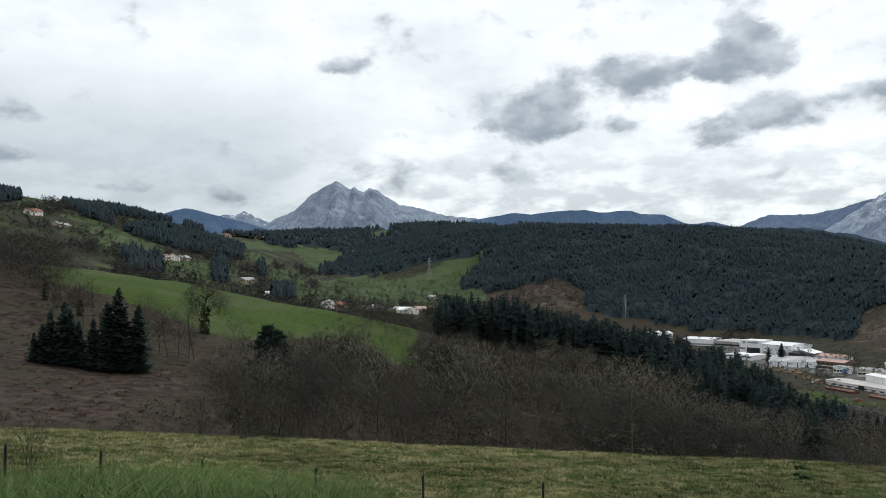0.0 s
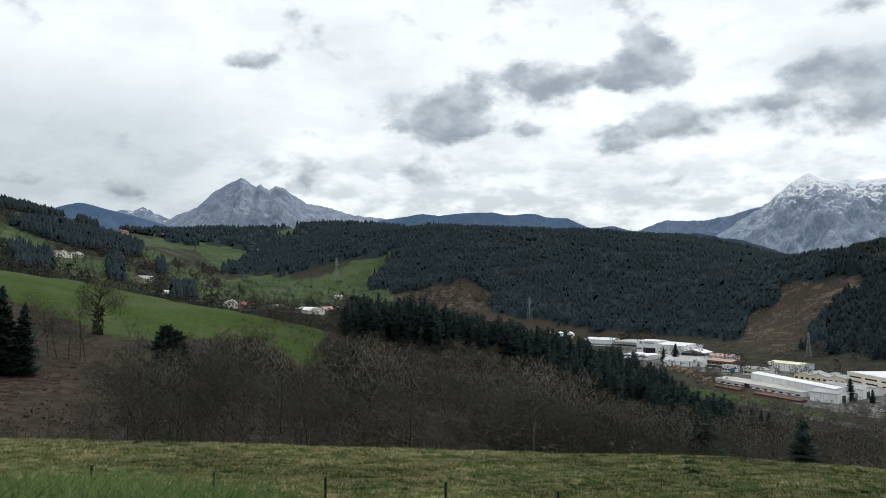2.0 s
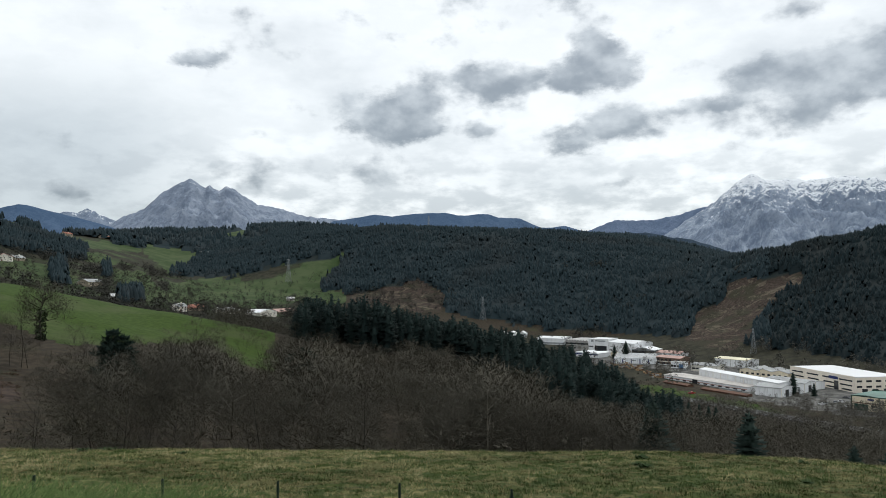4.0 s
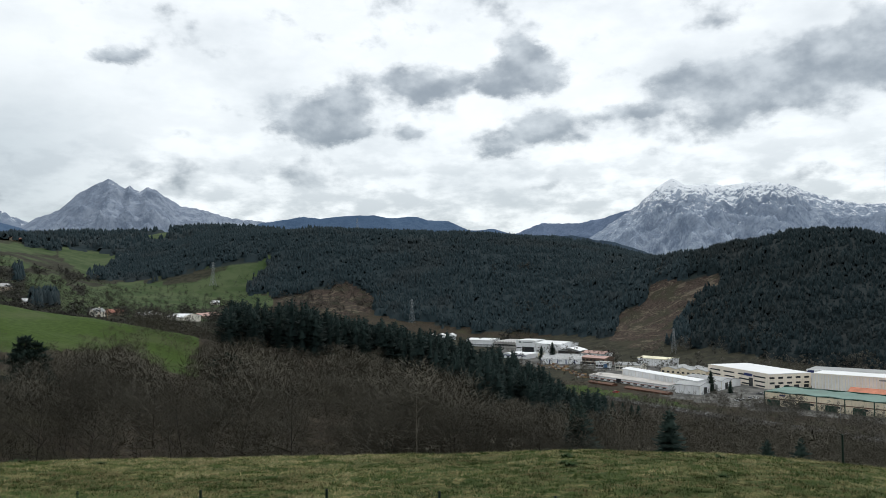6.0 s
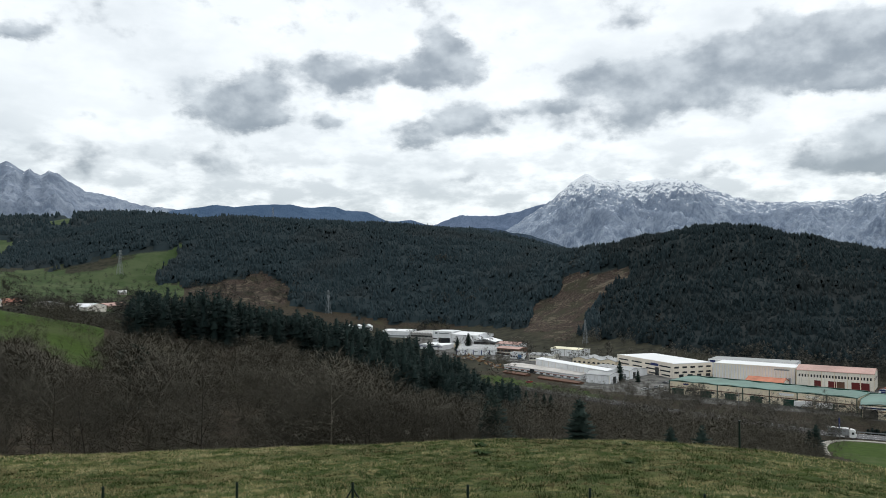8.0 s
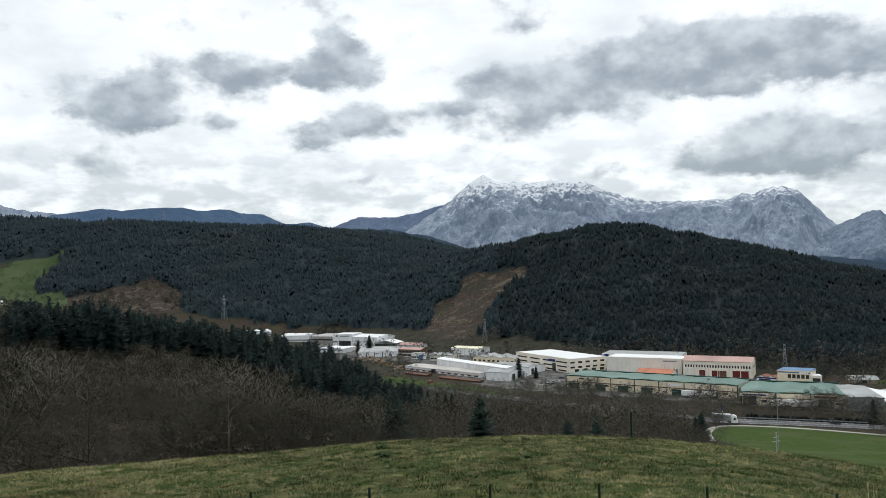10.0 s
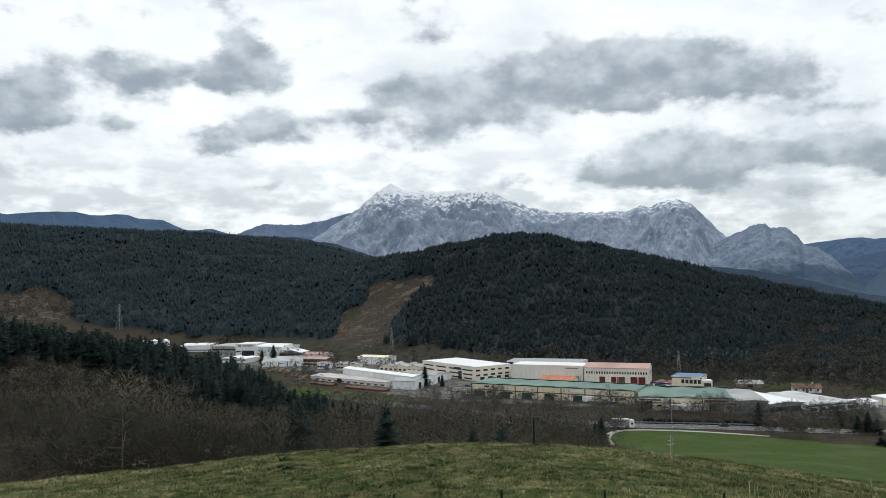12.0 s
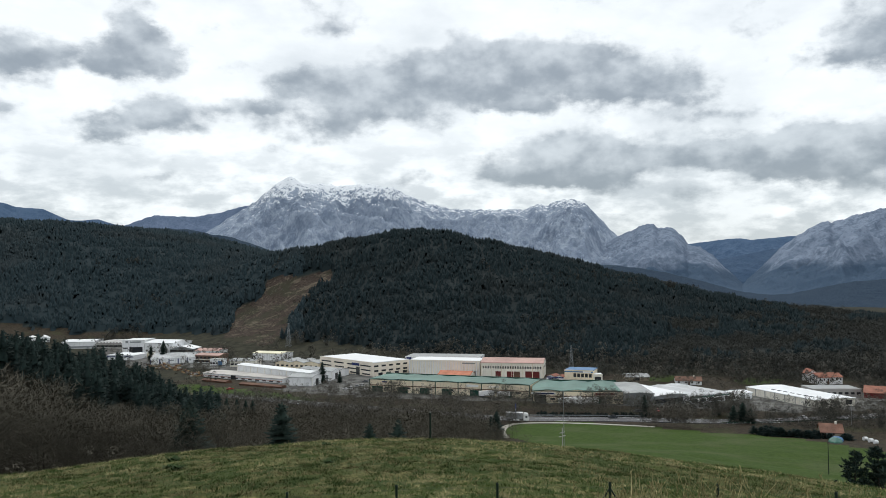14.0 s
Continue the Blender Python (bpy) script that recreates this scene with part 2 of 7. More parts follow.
def land(azimuth, r):
    """Height of the ground at azimuths (degrees, clockwise from +y) and distances."""
    azimuth, r = np.broadcast_arrays(np.asarray(azimuth, float), np.asarray(r, float))
    a = np.mod(azimuth + 60, 360) - 60
    cols = AZ + [300]
    # smooth across the azimuths, then along the ray
    z = np.stack([np.interp(a, cols, np.append(row, row[0])) for row in TABLE])
    zb = np.stack([0.5 * np.interp(np.mod(a + 2.0 + 60, 360) - 60, cols, np.append(row, row[0])) + 0.5 * np.interp(np.mod(a - 2.0 + 60, 360) - 60, cols, np.append(row, row[0])) for row in TABLE])
    z = 0.5 * z + 0.5 * zb
    h = np.diff(RADII)
    sl = np.diff(z, axis=0) / h.reshape(-1, *[1] * a.ndim)
    m = np.zeros_like(z)
    both = sl[1:] * sl[:-1] > 0
    m[1:-1] = np.where(both, 2 * sl[1:] * sl[:-1] / np.where(both, sl[1:] + sl[:-1], 1), 0)
    m[0], m[-1] = sl[0], sl[-1]
    k = np.clip(np.searchsorted(RADII, r, side="right") - 1, 0, len(RADII) - 2)

    def pick(q):
        return np.take_along_axis(q, k[None], 0)[0]

    hk = h[k]
    t = np.clip((r - RADII[k]) / hk, 0, 1)
    z0, z1, m0, m1 = pick(z[:-1]), pick(z[1:]), pick(m[:-1]) * hk, pick(m[1:]) * hk
    out = (2 * t**3 - 3 * t**2 + 1) * z0 + (t**3 - 2 * t**2 + t) * m0 + (-2 * t**3 + 3 * t**2) * z1 + (t**3 - t**2) * m1
    x, y = r * np.sin(np.radians(azimuth)), r * np.cos(np.radians(azimuth))
    # tussocks near by, hummocks and gullies on the slopes; the valley floor stays flat
    soft = np.clip((r - 60) / 100, 0, 1) * np.clip((out + 62) / 12, 0, 1)
    out = out + soft * (waves(x, y, 70, 5) * 1.2 + np.clip((r - 600) / 400, 0, 1) * waves(x, y, 260, 6) * 3)
    near = np.clip((r - 6) / 8, 0, 1) * np.clip((70 - r) / 25, 0, 1)
    return out + near * (waves(x, y, 2.6, 7) * 0.05 + waves(x, y, 9, 8) * 0.05 + waves(x, y, 1.1, 10, 2) * 0.035)


def spot(azimuth, r):
    a = np.radians(azimuth)
    return np.stack([r * np.sin(a), r * np.cos(a), land(azimuth, r)], -1)


def height_at(x, y):
    return float(land(math.degrees(math.atan2(x, y)), math.hypot(x, y)))


def polar(az_list, r_list, zfun, name, mat, wrap=False):
    A, R = np.meshgrid(az_list, r_list, indexing="ij")
    Z = zfun(A, R)
    V = np.stack([R * np.sin(np.radians(A)), R * np.cos(np.radians(A)), Z], -1).reshape(-1, 3)
    n, m = A.shape
    i = np.arange(n if wrap else n - 1)[:, None]
    j = np.arange(m - 1)[None]
    i2 = (i + 1) % n
    F = np.stack([i * m + j, i * m + j + 1, i2 * m + j + 1, i2 * m + j], -1).reshape(-1, 4)
    return raw_mesh(name, V, F, mat, True), A.ravel(), R.ravel(), Z.ravel()


# ---- fields and clearings, as outlines in azimuth and elevation from the viewpoint ----
PASTURE_EDGE = [(-28.09, 0.94), (-26.44, 1.71), (-25.07, 1.73), (-21.49, 0.99), (-18.5, 0.41), (-15.79, -0.4), (-13.41, -1.02), (-10.99, -1.44), (-7.71, -1.74), (-6.04, -2.5), (-7.7, -4.15), (-15.75, -4.03), (-21.45, -1.56), (-23.97, -0.76), (-26.74, 0.01)]
GREEN_FIELD = [(48.68, -11.55), (48.27, -10.96), (49.31, -10.55), (52.61, -10.42), (56.65, -10.47), (62.45, -10.72), (67.88, -10.74), (71.25, -11.01), (75.65, -11.26), (75.56, -14.28), (71.16, -14.33), (64.24, -13.77), (56.61, -12.91), (52.58, -12.47)]
WOOD_FOOT = [(-13.85, 2.96), (-11.84, 2.74), (-9.55, 2.42), (-9.13, 0.68), (-6.89, 0.55), (-3.54, 0.85), (-1.86, 1.49), (1.23, 2.03), (1.31, -0.33), (3.71, -0.58), (9.03, -1.24), (11.0, -2.15), (14.8, -2.65), (16.9, -3.15), (21.0, -3.35), (23.5, -3.45), (27.93, -3.64), (32.71, -4.24), (35.98, -4.51), (40.15, -5.2), (46.44, -5.75), (52.67, -6.14), (60.64, -6.41), (67.98, -6.47), (73.56, -6.56)]
WOOD_TOP = [(-31.06, -8.6), (-27.89, -8.73), (-23.13, -8.48), (-18.39, -7.58), (-16.52, -4.61), (-13.78, -4.15), (-9.34, -3.8), (-6.87, -3.99), (-5.41, -4.25), (-3.94, -5.83), (-2.06, -6.05), (-1.51, -3.77), (0.67, -3.77), (4.87, -3.92), (9.01, -4.63), (12.26, -4.7), (15.42, -5.64), (17.32, -7.55), (20.5, -7.98), (25.27, -8.58), (29.91, -8.66), (35.97, -9.2), (42.22, -9.17), (46.82, -10.24), (48.47, -11.67), (52.58, -12.47)]
BELT_TOP = [(-1.01, -1.89), (0.25, -1.25), (2.78, -1.09), (4.88, -1.25), (7.38, -1.87), (9.03, -2.19), (11.47, -2.71), (13.07, -3.27), (13.75, -3.31), (15.68, -3.61), (17.35, -3.98), (18.72, -4.19), (20.12, -4.32), (21.55, -5.38), (22.65, -6.01), (24.13, -7.05), (25.07, -7.95)]
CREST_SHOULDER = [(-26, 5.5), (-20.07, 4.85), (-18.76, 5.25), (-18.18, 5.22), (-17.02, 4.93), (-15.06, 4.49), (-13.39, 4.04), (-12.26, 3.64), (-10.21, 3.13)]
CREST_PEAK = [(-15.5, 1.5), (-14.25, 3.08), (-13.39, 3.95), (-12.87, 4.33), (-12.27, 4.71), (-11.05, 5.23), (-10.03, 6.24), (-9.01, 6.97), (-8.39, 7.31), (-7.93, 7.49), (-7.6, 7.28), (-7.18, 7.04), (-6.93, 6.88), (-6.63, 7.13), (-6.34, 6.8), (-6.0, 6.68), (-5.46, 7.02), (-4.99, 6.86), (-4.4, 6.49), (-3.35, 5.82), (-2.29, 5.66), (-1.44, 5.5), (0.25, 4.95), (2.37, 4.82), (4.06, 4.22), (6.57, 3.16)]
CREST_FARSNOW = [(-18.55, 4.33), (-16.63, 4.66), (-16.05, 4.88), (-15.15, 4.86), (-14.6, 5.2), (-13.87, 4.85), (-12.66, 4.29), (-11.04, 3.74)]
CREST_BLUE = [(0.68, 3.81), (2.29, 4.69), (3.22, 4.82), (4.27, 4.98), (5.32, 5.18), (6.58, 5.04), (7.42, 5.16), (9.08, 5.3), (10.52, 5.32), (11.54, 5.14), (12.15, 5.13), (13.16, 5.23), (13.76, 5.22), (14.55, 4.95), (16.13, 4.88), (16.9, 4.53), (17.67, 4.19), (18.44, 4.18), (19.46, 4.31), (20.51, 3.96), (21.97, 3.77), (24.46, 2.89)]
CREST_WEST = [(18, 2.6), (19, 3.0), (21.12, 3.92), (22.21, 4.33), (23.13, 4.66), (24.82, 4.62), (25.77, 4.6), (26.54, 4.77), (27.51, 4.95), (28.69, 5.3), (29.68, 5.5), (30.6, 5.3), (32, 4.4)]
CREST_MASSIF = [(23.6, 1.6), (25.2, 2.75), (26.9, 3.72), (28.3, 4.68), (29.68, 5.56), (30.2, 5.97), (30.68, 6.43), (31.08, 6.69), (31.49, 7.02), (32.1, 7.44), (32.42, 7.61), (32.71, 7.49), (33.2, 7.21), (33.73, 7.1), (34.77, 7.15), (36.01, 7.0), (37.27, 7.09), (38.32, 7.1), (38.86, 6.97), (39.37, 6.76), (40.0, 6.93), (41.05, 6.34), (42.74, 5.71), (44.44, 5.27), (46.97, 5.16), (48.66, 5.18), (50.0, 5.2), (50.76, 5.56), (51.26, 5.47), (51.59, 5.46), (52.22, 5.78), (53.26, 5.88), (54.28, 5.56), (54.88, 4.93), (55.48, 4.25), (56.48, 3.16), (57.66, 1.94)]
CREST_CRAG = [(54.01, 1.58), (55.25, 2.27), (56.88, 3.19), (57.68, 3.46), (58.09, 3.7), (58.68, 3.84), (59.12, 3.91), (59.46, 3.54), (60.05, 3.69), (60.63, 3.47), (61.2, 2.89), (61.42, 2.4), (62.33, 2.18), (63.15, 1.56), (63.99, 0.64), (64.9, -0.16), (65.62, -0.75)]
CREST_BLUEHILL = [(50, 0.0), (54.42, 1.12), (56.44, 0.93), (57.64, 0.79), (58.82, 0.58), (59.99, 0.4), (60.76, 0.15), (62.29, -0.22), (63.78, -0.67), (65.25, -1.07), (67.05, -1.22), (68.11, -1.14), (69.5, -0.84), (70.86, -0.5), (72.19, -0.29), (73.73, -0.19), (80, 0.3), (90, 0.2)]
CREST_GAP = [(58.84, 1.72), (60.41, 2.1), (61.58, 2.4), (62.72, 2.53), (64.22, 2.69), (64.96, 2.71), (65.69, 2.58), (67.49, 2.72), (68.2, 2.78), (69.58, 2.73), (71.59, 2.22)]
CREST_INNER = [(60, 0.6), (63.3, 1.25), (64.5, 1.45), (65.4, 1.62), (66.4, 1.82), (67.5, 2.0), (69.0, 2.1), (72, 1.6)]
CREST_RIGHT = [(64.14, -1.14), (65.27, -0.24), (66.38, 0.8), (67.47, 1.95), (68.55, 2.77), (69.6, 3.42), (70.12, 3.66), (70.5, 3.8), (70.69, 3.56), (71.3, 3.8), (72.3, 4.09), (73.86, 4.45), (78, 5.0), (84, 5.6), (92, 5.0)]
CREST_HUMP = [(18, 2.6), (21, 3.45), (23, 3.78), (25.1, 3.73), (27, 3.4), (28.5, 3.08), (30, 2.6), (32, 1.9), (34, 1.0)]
STRIP = [[(24.43, -7.06), (26.78, -7.37), (31.9, -8.18), (34.33, -8.59), (33.72, -8.81), (27.95, -8.33), (24.81, -7.86)]]
GLADE = [[(-6.87, -4.03), (-5.21, -3.55), (-3.95, -4.09), (-1.64, -5.22), (-1.85, -6.34), (-3.94, -5.92), (-5.62, -4.79)]]
FIELDS = [[(-11.51, 2.66), (-9.6, 2.72), (-7.6, 2.40), (-6.9, 2.15), (-8.0, 1.5), (-9.06, 0.72), (-9.5, 1.12)], [(58.68, -7.09), (59.86, -6.9), (60.62, -7.04), (60.23, -7.37), (58.68, -7.41)], [(64.38, -7.07), (65.84, -6.86), (67.44, -6.95), (66.91, -7.27), (64.74, -7.44)], [(-9.17, 0.01), (-6.89, 0.43), (-3.54, 0.22), (-1.65, 0.51), (0.68, 1.61), (3.55, 2.54), (2.79, 1.48), (1.31, 0.01), (1.31, -0.5), (3.41, -0.62), (3.2, -1.46), (-0.17, -1.26), (-6.05, -2.0), (-9.36, -1.65)], [(-6.07, 3.7), (-3.97, 4.01), (-3.97, 3.46), (-4.9, 3.29)]]
BRACKEN = [[(-31.89, 0.72), (-30.02, 0.37), (-26.73, -0.56), (-25.02, -1.14), (-23.24, -2.31), (-24.99, -2.28), (-28.02, -2.59), (-27.97, -5.17), (-23.19, -5.38), (-18.42, -5.55), (-18.39, -7.51), (-22.07, -7.71), (-23.12, -9.15), (-31.67, -8.82)]]
CLEARINGS = [[(3.2, -0.83), (6.56, 0.01), (9.04, 0.34), (9.45, -0.2), (10.47, -0.41), (11.07, -1.64), (9.03, -2.15), (6.55, -1.87), (4.88, -1.46)], [(30.89, 0.31), (35.38, 0.86), (35.46, -0.06), (34.14, -0.88), (32.71, -2.6), (32.38, -3.91), (30.7, -4.8), (27.85, -3.92), (28.51, -1.91), (30.49, -1.25)], [(70.42, -1.82), (72.15, -1.58), (74.06, -2.04), (74.04, -2.59), (71.47, -2.48)]]
WOODS_LEFT = [[(-32.01, 6.1), (-30.15, 6.4), (-29.03, 6.47), (-28.97, 5.33), (-31.99, 4.85)], [(-27.88, 6.54), (-25.51, 6.68), (-22.66, 5.85), (-19.32, 5.19), (-18.93, 4.2), (-20.81, 4.27), (-23.36, 4.66), (-25.13, 5.28), (-27.7, 5.8)], [(-26.68, 5.22), (-24.08, 4.94), (-23.35, 4.2), (-23.17, 3.89), (-25.12, 4.41)], [(-22.8, 3.51), (-21.54, 3.86), (-18.54, 3.53), (-14.53, 2.46), (-14.63, 1.56), (-17.6, 2.02), (-20.78, 2.77)], [(-22.77, 1.76), (-21.87, 2.05), (-20.21, 1.51), (-20.0, 0.4), (-22.22, 0.79)], [(-18.93, 4.2), (-17.01, 3.97), (-17.01, 3.56), (-18.54, 3.69)], [(-16.78, 1.22), (-15.81, 1.43), (-15.6, -0.19), (-16.65, 0.01)], [(-13.64, 1.24), (-13.04, 1.24), (-13.03, 0.42), (-13.51, 0.42)], [(-12.62, -0.61), (-11.0, -0.61), (-11.0, -1.23), (-12.61, -1.43)]]
GREENS = [[(-26.31, 3.72), (-23.52, 3.73), (-22.44, 3.33), (-26.47, 3.3)], [(-25.09, 3.07), (-22.26, 3.33), (-19.65, 2.0), (-20.4, 1.75), (-24.38, 2.32)], [(-20.8, 4.0), (-18.93, 4.08), (-16.03, 3.05), (-18.16, 3.34)], [(-20.02, 1.44), (-18.14, 1.61), (-14.82, 0.42), (-19.63, 0.52)], [(-27.51, 4.58), (-23.71, 4.46), (-23.35, 4.0), (-26.49, 4.32)], [(-29.17, 5.47), (-27.69, 5.54), (-27.68, 5.02), (-29.16, 4.95)], [(-15.64, 2.94), (-11.84, 2.9), (-10.21, 2.25), (-14.25, 2.46)], [(-13.04, 1.0), (-11.01, 0.84), (-9.37, -0.82), (-12.62, -0.07)], [(-19.63, 0.56), (-15.02, 0.42), (-13.82, -0.81), (-15.79, -0.6)], [(-14.64, 2.21), (-13.04, 1.98), (-12.84, 1.24), (-14.24, 1.56)], [(-12.22, 0.01), (-9.37, -0.82), (-8.54, -1.86), (-11.81, -1.23)]]


YARD = [(268.9, 755.3), (229.6, 603.2), (274.8, 553.7), (248.4, 399.1), (267.4, 346.8), (317.6, 264.9), (338.1, 222.3), (357.7, 189.4), (378.5, 153.6), (438.7, 111.6), (484.2, 122.9), (462.5, 177.6), (425.0, 217.6), (400.9, 271.5), (402.5, 325.8), (383.3, 434.8), (347.5, 508.7), (312.4, 598.9), (301.4, 792.2)]


def shape_mask(polys, a, e):
    out = np.zeros(np.shape(a), bool)
    for p in polys:
        out |= inside(p, a, e)
    return out


def elevation(a, r, z=None):
    return np.degrees(np.arctan2((land(a, r) if z is None else z) - EYE, r))


# ---- ground ----
def ground_material():
    m, n = material("ground")
    p = n("ShaderNodeTexCoord", 3)

    def mask(attr, soft=0.25):
        f = n("ShaderNodeAttribute", 2, props={"attribute_name": attr})
        return n.ramp(n.math("ADD", f, n.math("MULTIPLY", n.math("SUBTRACT", n.noise(p, 0.35, 5.0), 0.5), soft * 2)), 0.35, 0.65)

    broad, mid, fine = n.noise(p, 0.05, 4.0), n.noise(p, 0.6, 5.0), n.noise(p, 7.0, 5.0, 0.7)
    # leaf litter and scrub under the trees
    floor_c = n.mix(n.ramp(mid, 0.35, 0.65), (0.024, 0.020, 0.014), (0.054, 0.042, 0.029))
    floor_c = n.mix(n.math("MULTIPLY", n.ramp(broad, 0.5, 0.7), 0.5), floor_c, (0.045, 0.05, 0.022))
    # grazed pasture
    grass = n.mix(n.ramp(mid, 0.3, 0.7), (0.028, 0.052, 0.008), (0.048, 0.080, 0.014))
    grass = n.mix(n.math("MULTIPLY", n.ramp(broad, 0.45, 0.7), 0.6), grass, (0.075, 0.088, 0.040))
    # farther pastures are paler and bluer: haze is put into the grass colour
    up_ = n("ShaderNodeAttribute", 2, props={"attribute_name": "upland"})
    grass = n.mix(n.math("MULTIPLY", up_, 0.8), grass, n.mix(n.ramp(n.noise(p, 0.035, 6.0, 0.6), 0.38, 0.62), (0.036, 0.060, 0.024), (0.072, 0.094, 0.046)))
    # bracken and felled slopes
    brack = n.mix(n.ramp(n.noise(p, 0.42, 8.0, 0.75), 0.40, 0.60), (0.024, 0.018, 0.014), (0.070, 0.051, 0.041))
    brack = n.mix(n.math("MULTIPLY", n.ramp(n.noise(p, 0.045, 6.0, 0.6), 0.48, 0.62), 0.85), brack, (0.036, 0.036, 0.022))
    brack = n.mix(n.math("MULTIPLY", n.ramp(n.noise(p, 0.05, 9.0, 0.8, 0, 1.2), 0.51, 0.60), n("ShaderNodeAttribute", 2, props={"attribute_name": "felled"})), brack, (0.15, 0.125, 0.092))
    # meadow with winter straw
    turf = n.mix(n.ramp(n.noise(p, 0.45, 5.0, 0.6), 0.4, 0.62), (0.034, 0.058, 0.010), (0.085, 0.098, 0.027))
    turf = n.mix(n.math("MULTIPLY", n.ramp(n.noise(p, 1.3, 6.0, 0.68), 0.47, 0.64), 0.85), turf, (0.25, 0.215, 0.095))
    turf = n.mix(n.ramp(fine, 0.3, 0.72, 0.6, 0.0), turf, (0.018, 0.025, 0.008))
    lush = n("ShaderNodeAttribute", 2, props={"attribute_name": "lush"})
    turf = n.mix(n.math("MULTIPLY", lush, n.ramp(n.noise(p, 0.6, 5.0, 0.6), 0.36, 0.7, 0.65, 0.15)), turf, n.mix(n.ramp(fine, 0.35, 0.7), (0.022, 0.034, 0.010), (0.055, 0.078, 0.022)))
    # yards of the works
    yard = n.mix(n.ramp(n.noise(p, 0.15, 5.0), 0.35, 0.65), (0.075, 0.075, 0.073), (0.17, 0.166, 0.155))
    moor = n.mix(n.ramp(n.noise(p, 0.12, 6.0, 0.65), 0.35, 0.65), (0.017, 0.018, 0.012), (0.042, 0.040, 0.026))
    c = n.mix(mask("pasture"), floor_c, grass)
    c = n.mix(mask("bracken"), c, brack)
    c = n.mix(mask("rough"), c, moor)
    # forest floor below the pines, with the trees' shade in its colour
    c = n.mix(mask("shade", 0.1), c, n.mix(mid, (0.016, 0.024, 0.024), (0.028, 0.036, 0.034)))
    c = n.mix(mask("yard", 0.1), c, yard)
    c = n.mix(mask("meadow", 0.1), c, turf)
    finish(n, c, 0.95, n.math("ADD", n.math("MULTIPLY", fine, 0.35), n.math("MULTIPLY", mid, 0.65)), 0.6, 0.12, spec=0.1)
    return m


ring = [0.02, 0.15, 0.4]
while ring[-1] < 4960:
    ring.append(ring[-1] * (1.05 if ring[-1] < 20 else 1.012 if ring[-1] < 52 else 1.022 if ring[-1] < 1300 else 1.04))
ring[-1] = 4960
fan = np.concatenate([np.arange(-36, 80, 0.32), np.arange(80, 324, 4.0)])
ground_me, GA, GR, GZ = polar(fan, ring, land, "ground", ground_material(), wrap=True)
GE = elevation(GA, GR, GZ)
GA2 = np.mod(GA + 60, 360) - 60


def paint(me, name, values):
    me.attributes.new(name, "FLOAT", "POINT").data.foreach_set("value", np.asarray(values, np.float32))


paint(ground_me, "meadow", GR < 52)
# hill pastures far enough off to take the haze tone
paint(ground_me, "upland", (GR > 345) & (GA2 < 12))
paint(ground_me, "lush", 0.4 * np.clip((GA2 - 2) / 22, 0, 1) * (GA2 < 90))
far_side = GR > 530
paint(ground_me, "pasture", ((GR > 255) & (GR < 350) & (GA2 > -8) & (GA2 < -2.0) & (GE > -4.6)) | ((GR > 170) & (GR < 345) & (GA2 > -29) & (GA2 < -4.5) & inside(PASTURE_EDGE, GA2, GE)) | ((GR > 340) & shape_mask(FIELDS, GA2, GE)) | ((GR > 90) & (GR < 372) & inside(GREEN_FIELD, GA2, GE)) | ((GR > 345) & (GA2 < 3) & (GA2 > -50)) | ((GR > 190) & (GR < 300) & shape_mask(GLADE, GA2, GE)) | ((GR > 300) & (GR < 520) & shape_mask(STRIP, GA2, GE)))
paint(ground_me, "bracken", ((GR > 70) & (GR < 345) & shape_mask(BRACKEN, GA2, GE)) | (far_side & shape_mask(CLEARINGS, GA2, GE)))
paint(ground_me, "felled", 0.7 * (far_side & shape_mask(CLEARINGS, GA2, GE)))
paint(ground_me, "rough", 1.0 * ((GR > 540) & (GR < 870) & (GA2 >= 3) & ~shape_mask(CLEARINGS[1:2], GA2, GE)) + ((GR > 345) & (GA2 < 3) & (GA2 > -50) & ~shape_mask(GREENS, GA2, GE) & ~shape_mask(FIELDS, GA2, GE)) * (0.62 + 0.30 * waves(GR * np.sin(np.radians(GA2)), GR * np.cos(np.radians(GA2)), 70, 55)) + ((GR > 800) & (GA2 > 66) & (GE < -1)))
# where the ground colour takes on the shade of the woods
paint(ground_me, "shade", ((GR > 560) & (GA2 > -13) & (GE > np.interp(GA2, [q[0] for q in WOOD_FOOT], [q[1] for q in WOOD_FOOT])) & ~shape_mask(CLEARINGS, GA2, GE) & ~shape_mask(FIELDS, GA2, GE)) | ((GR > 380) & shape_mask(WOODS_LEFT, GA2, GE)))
GX, GY = GR * np.sin(np.radians(GA)), GR * np.cos(np.radians(GA))
paint(ground_me, "yard", inside(YARD, GX, GY))
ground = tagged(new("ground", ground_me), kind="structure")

# ---- mountains ----


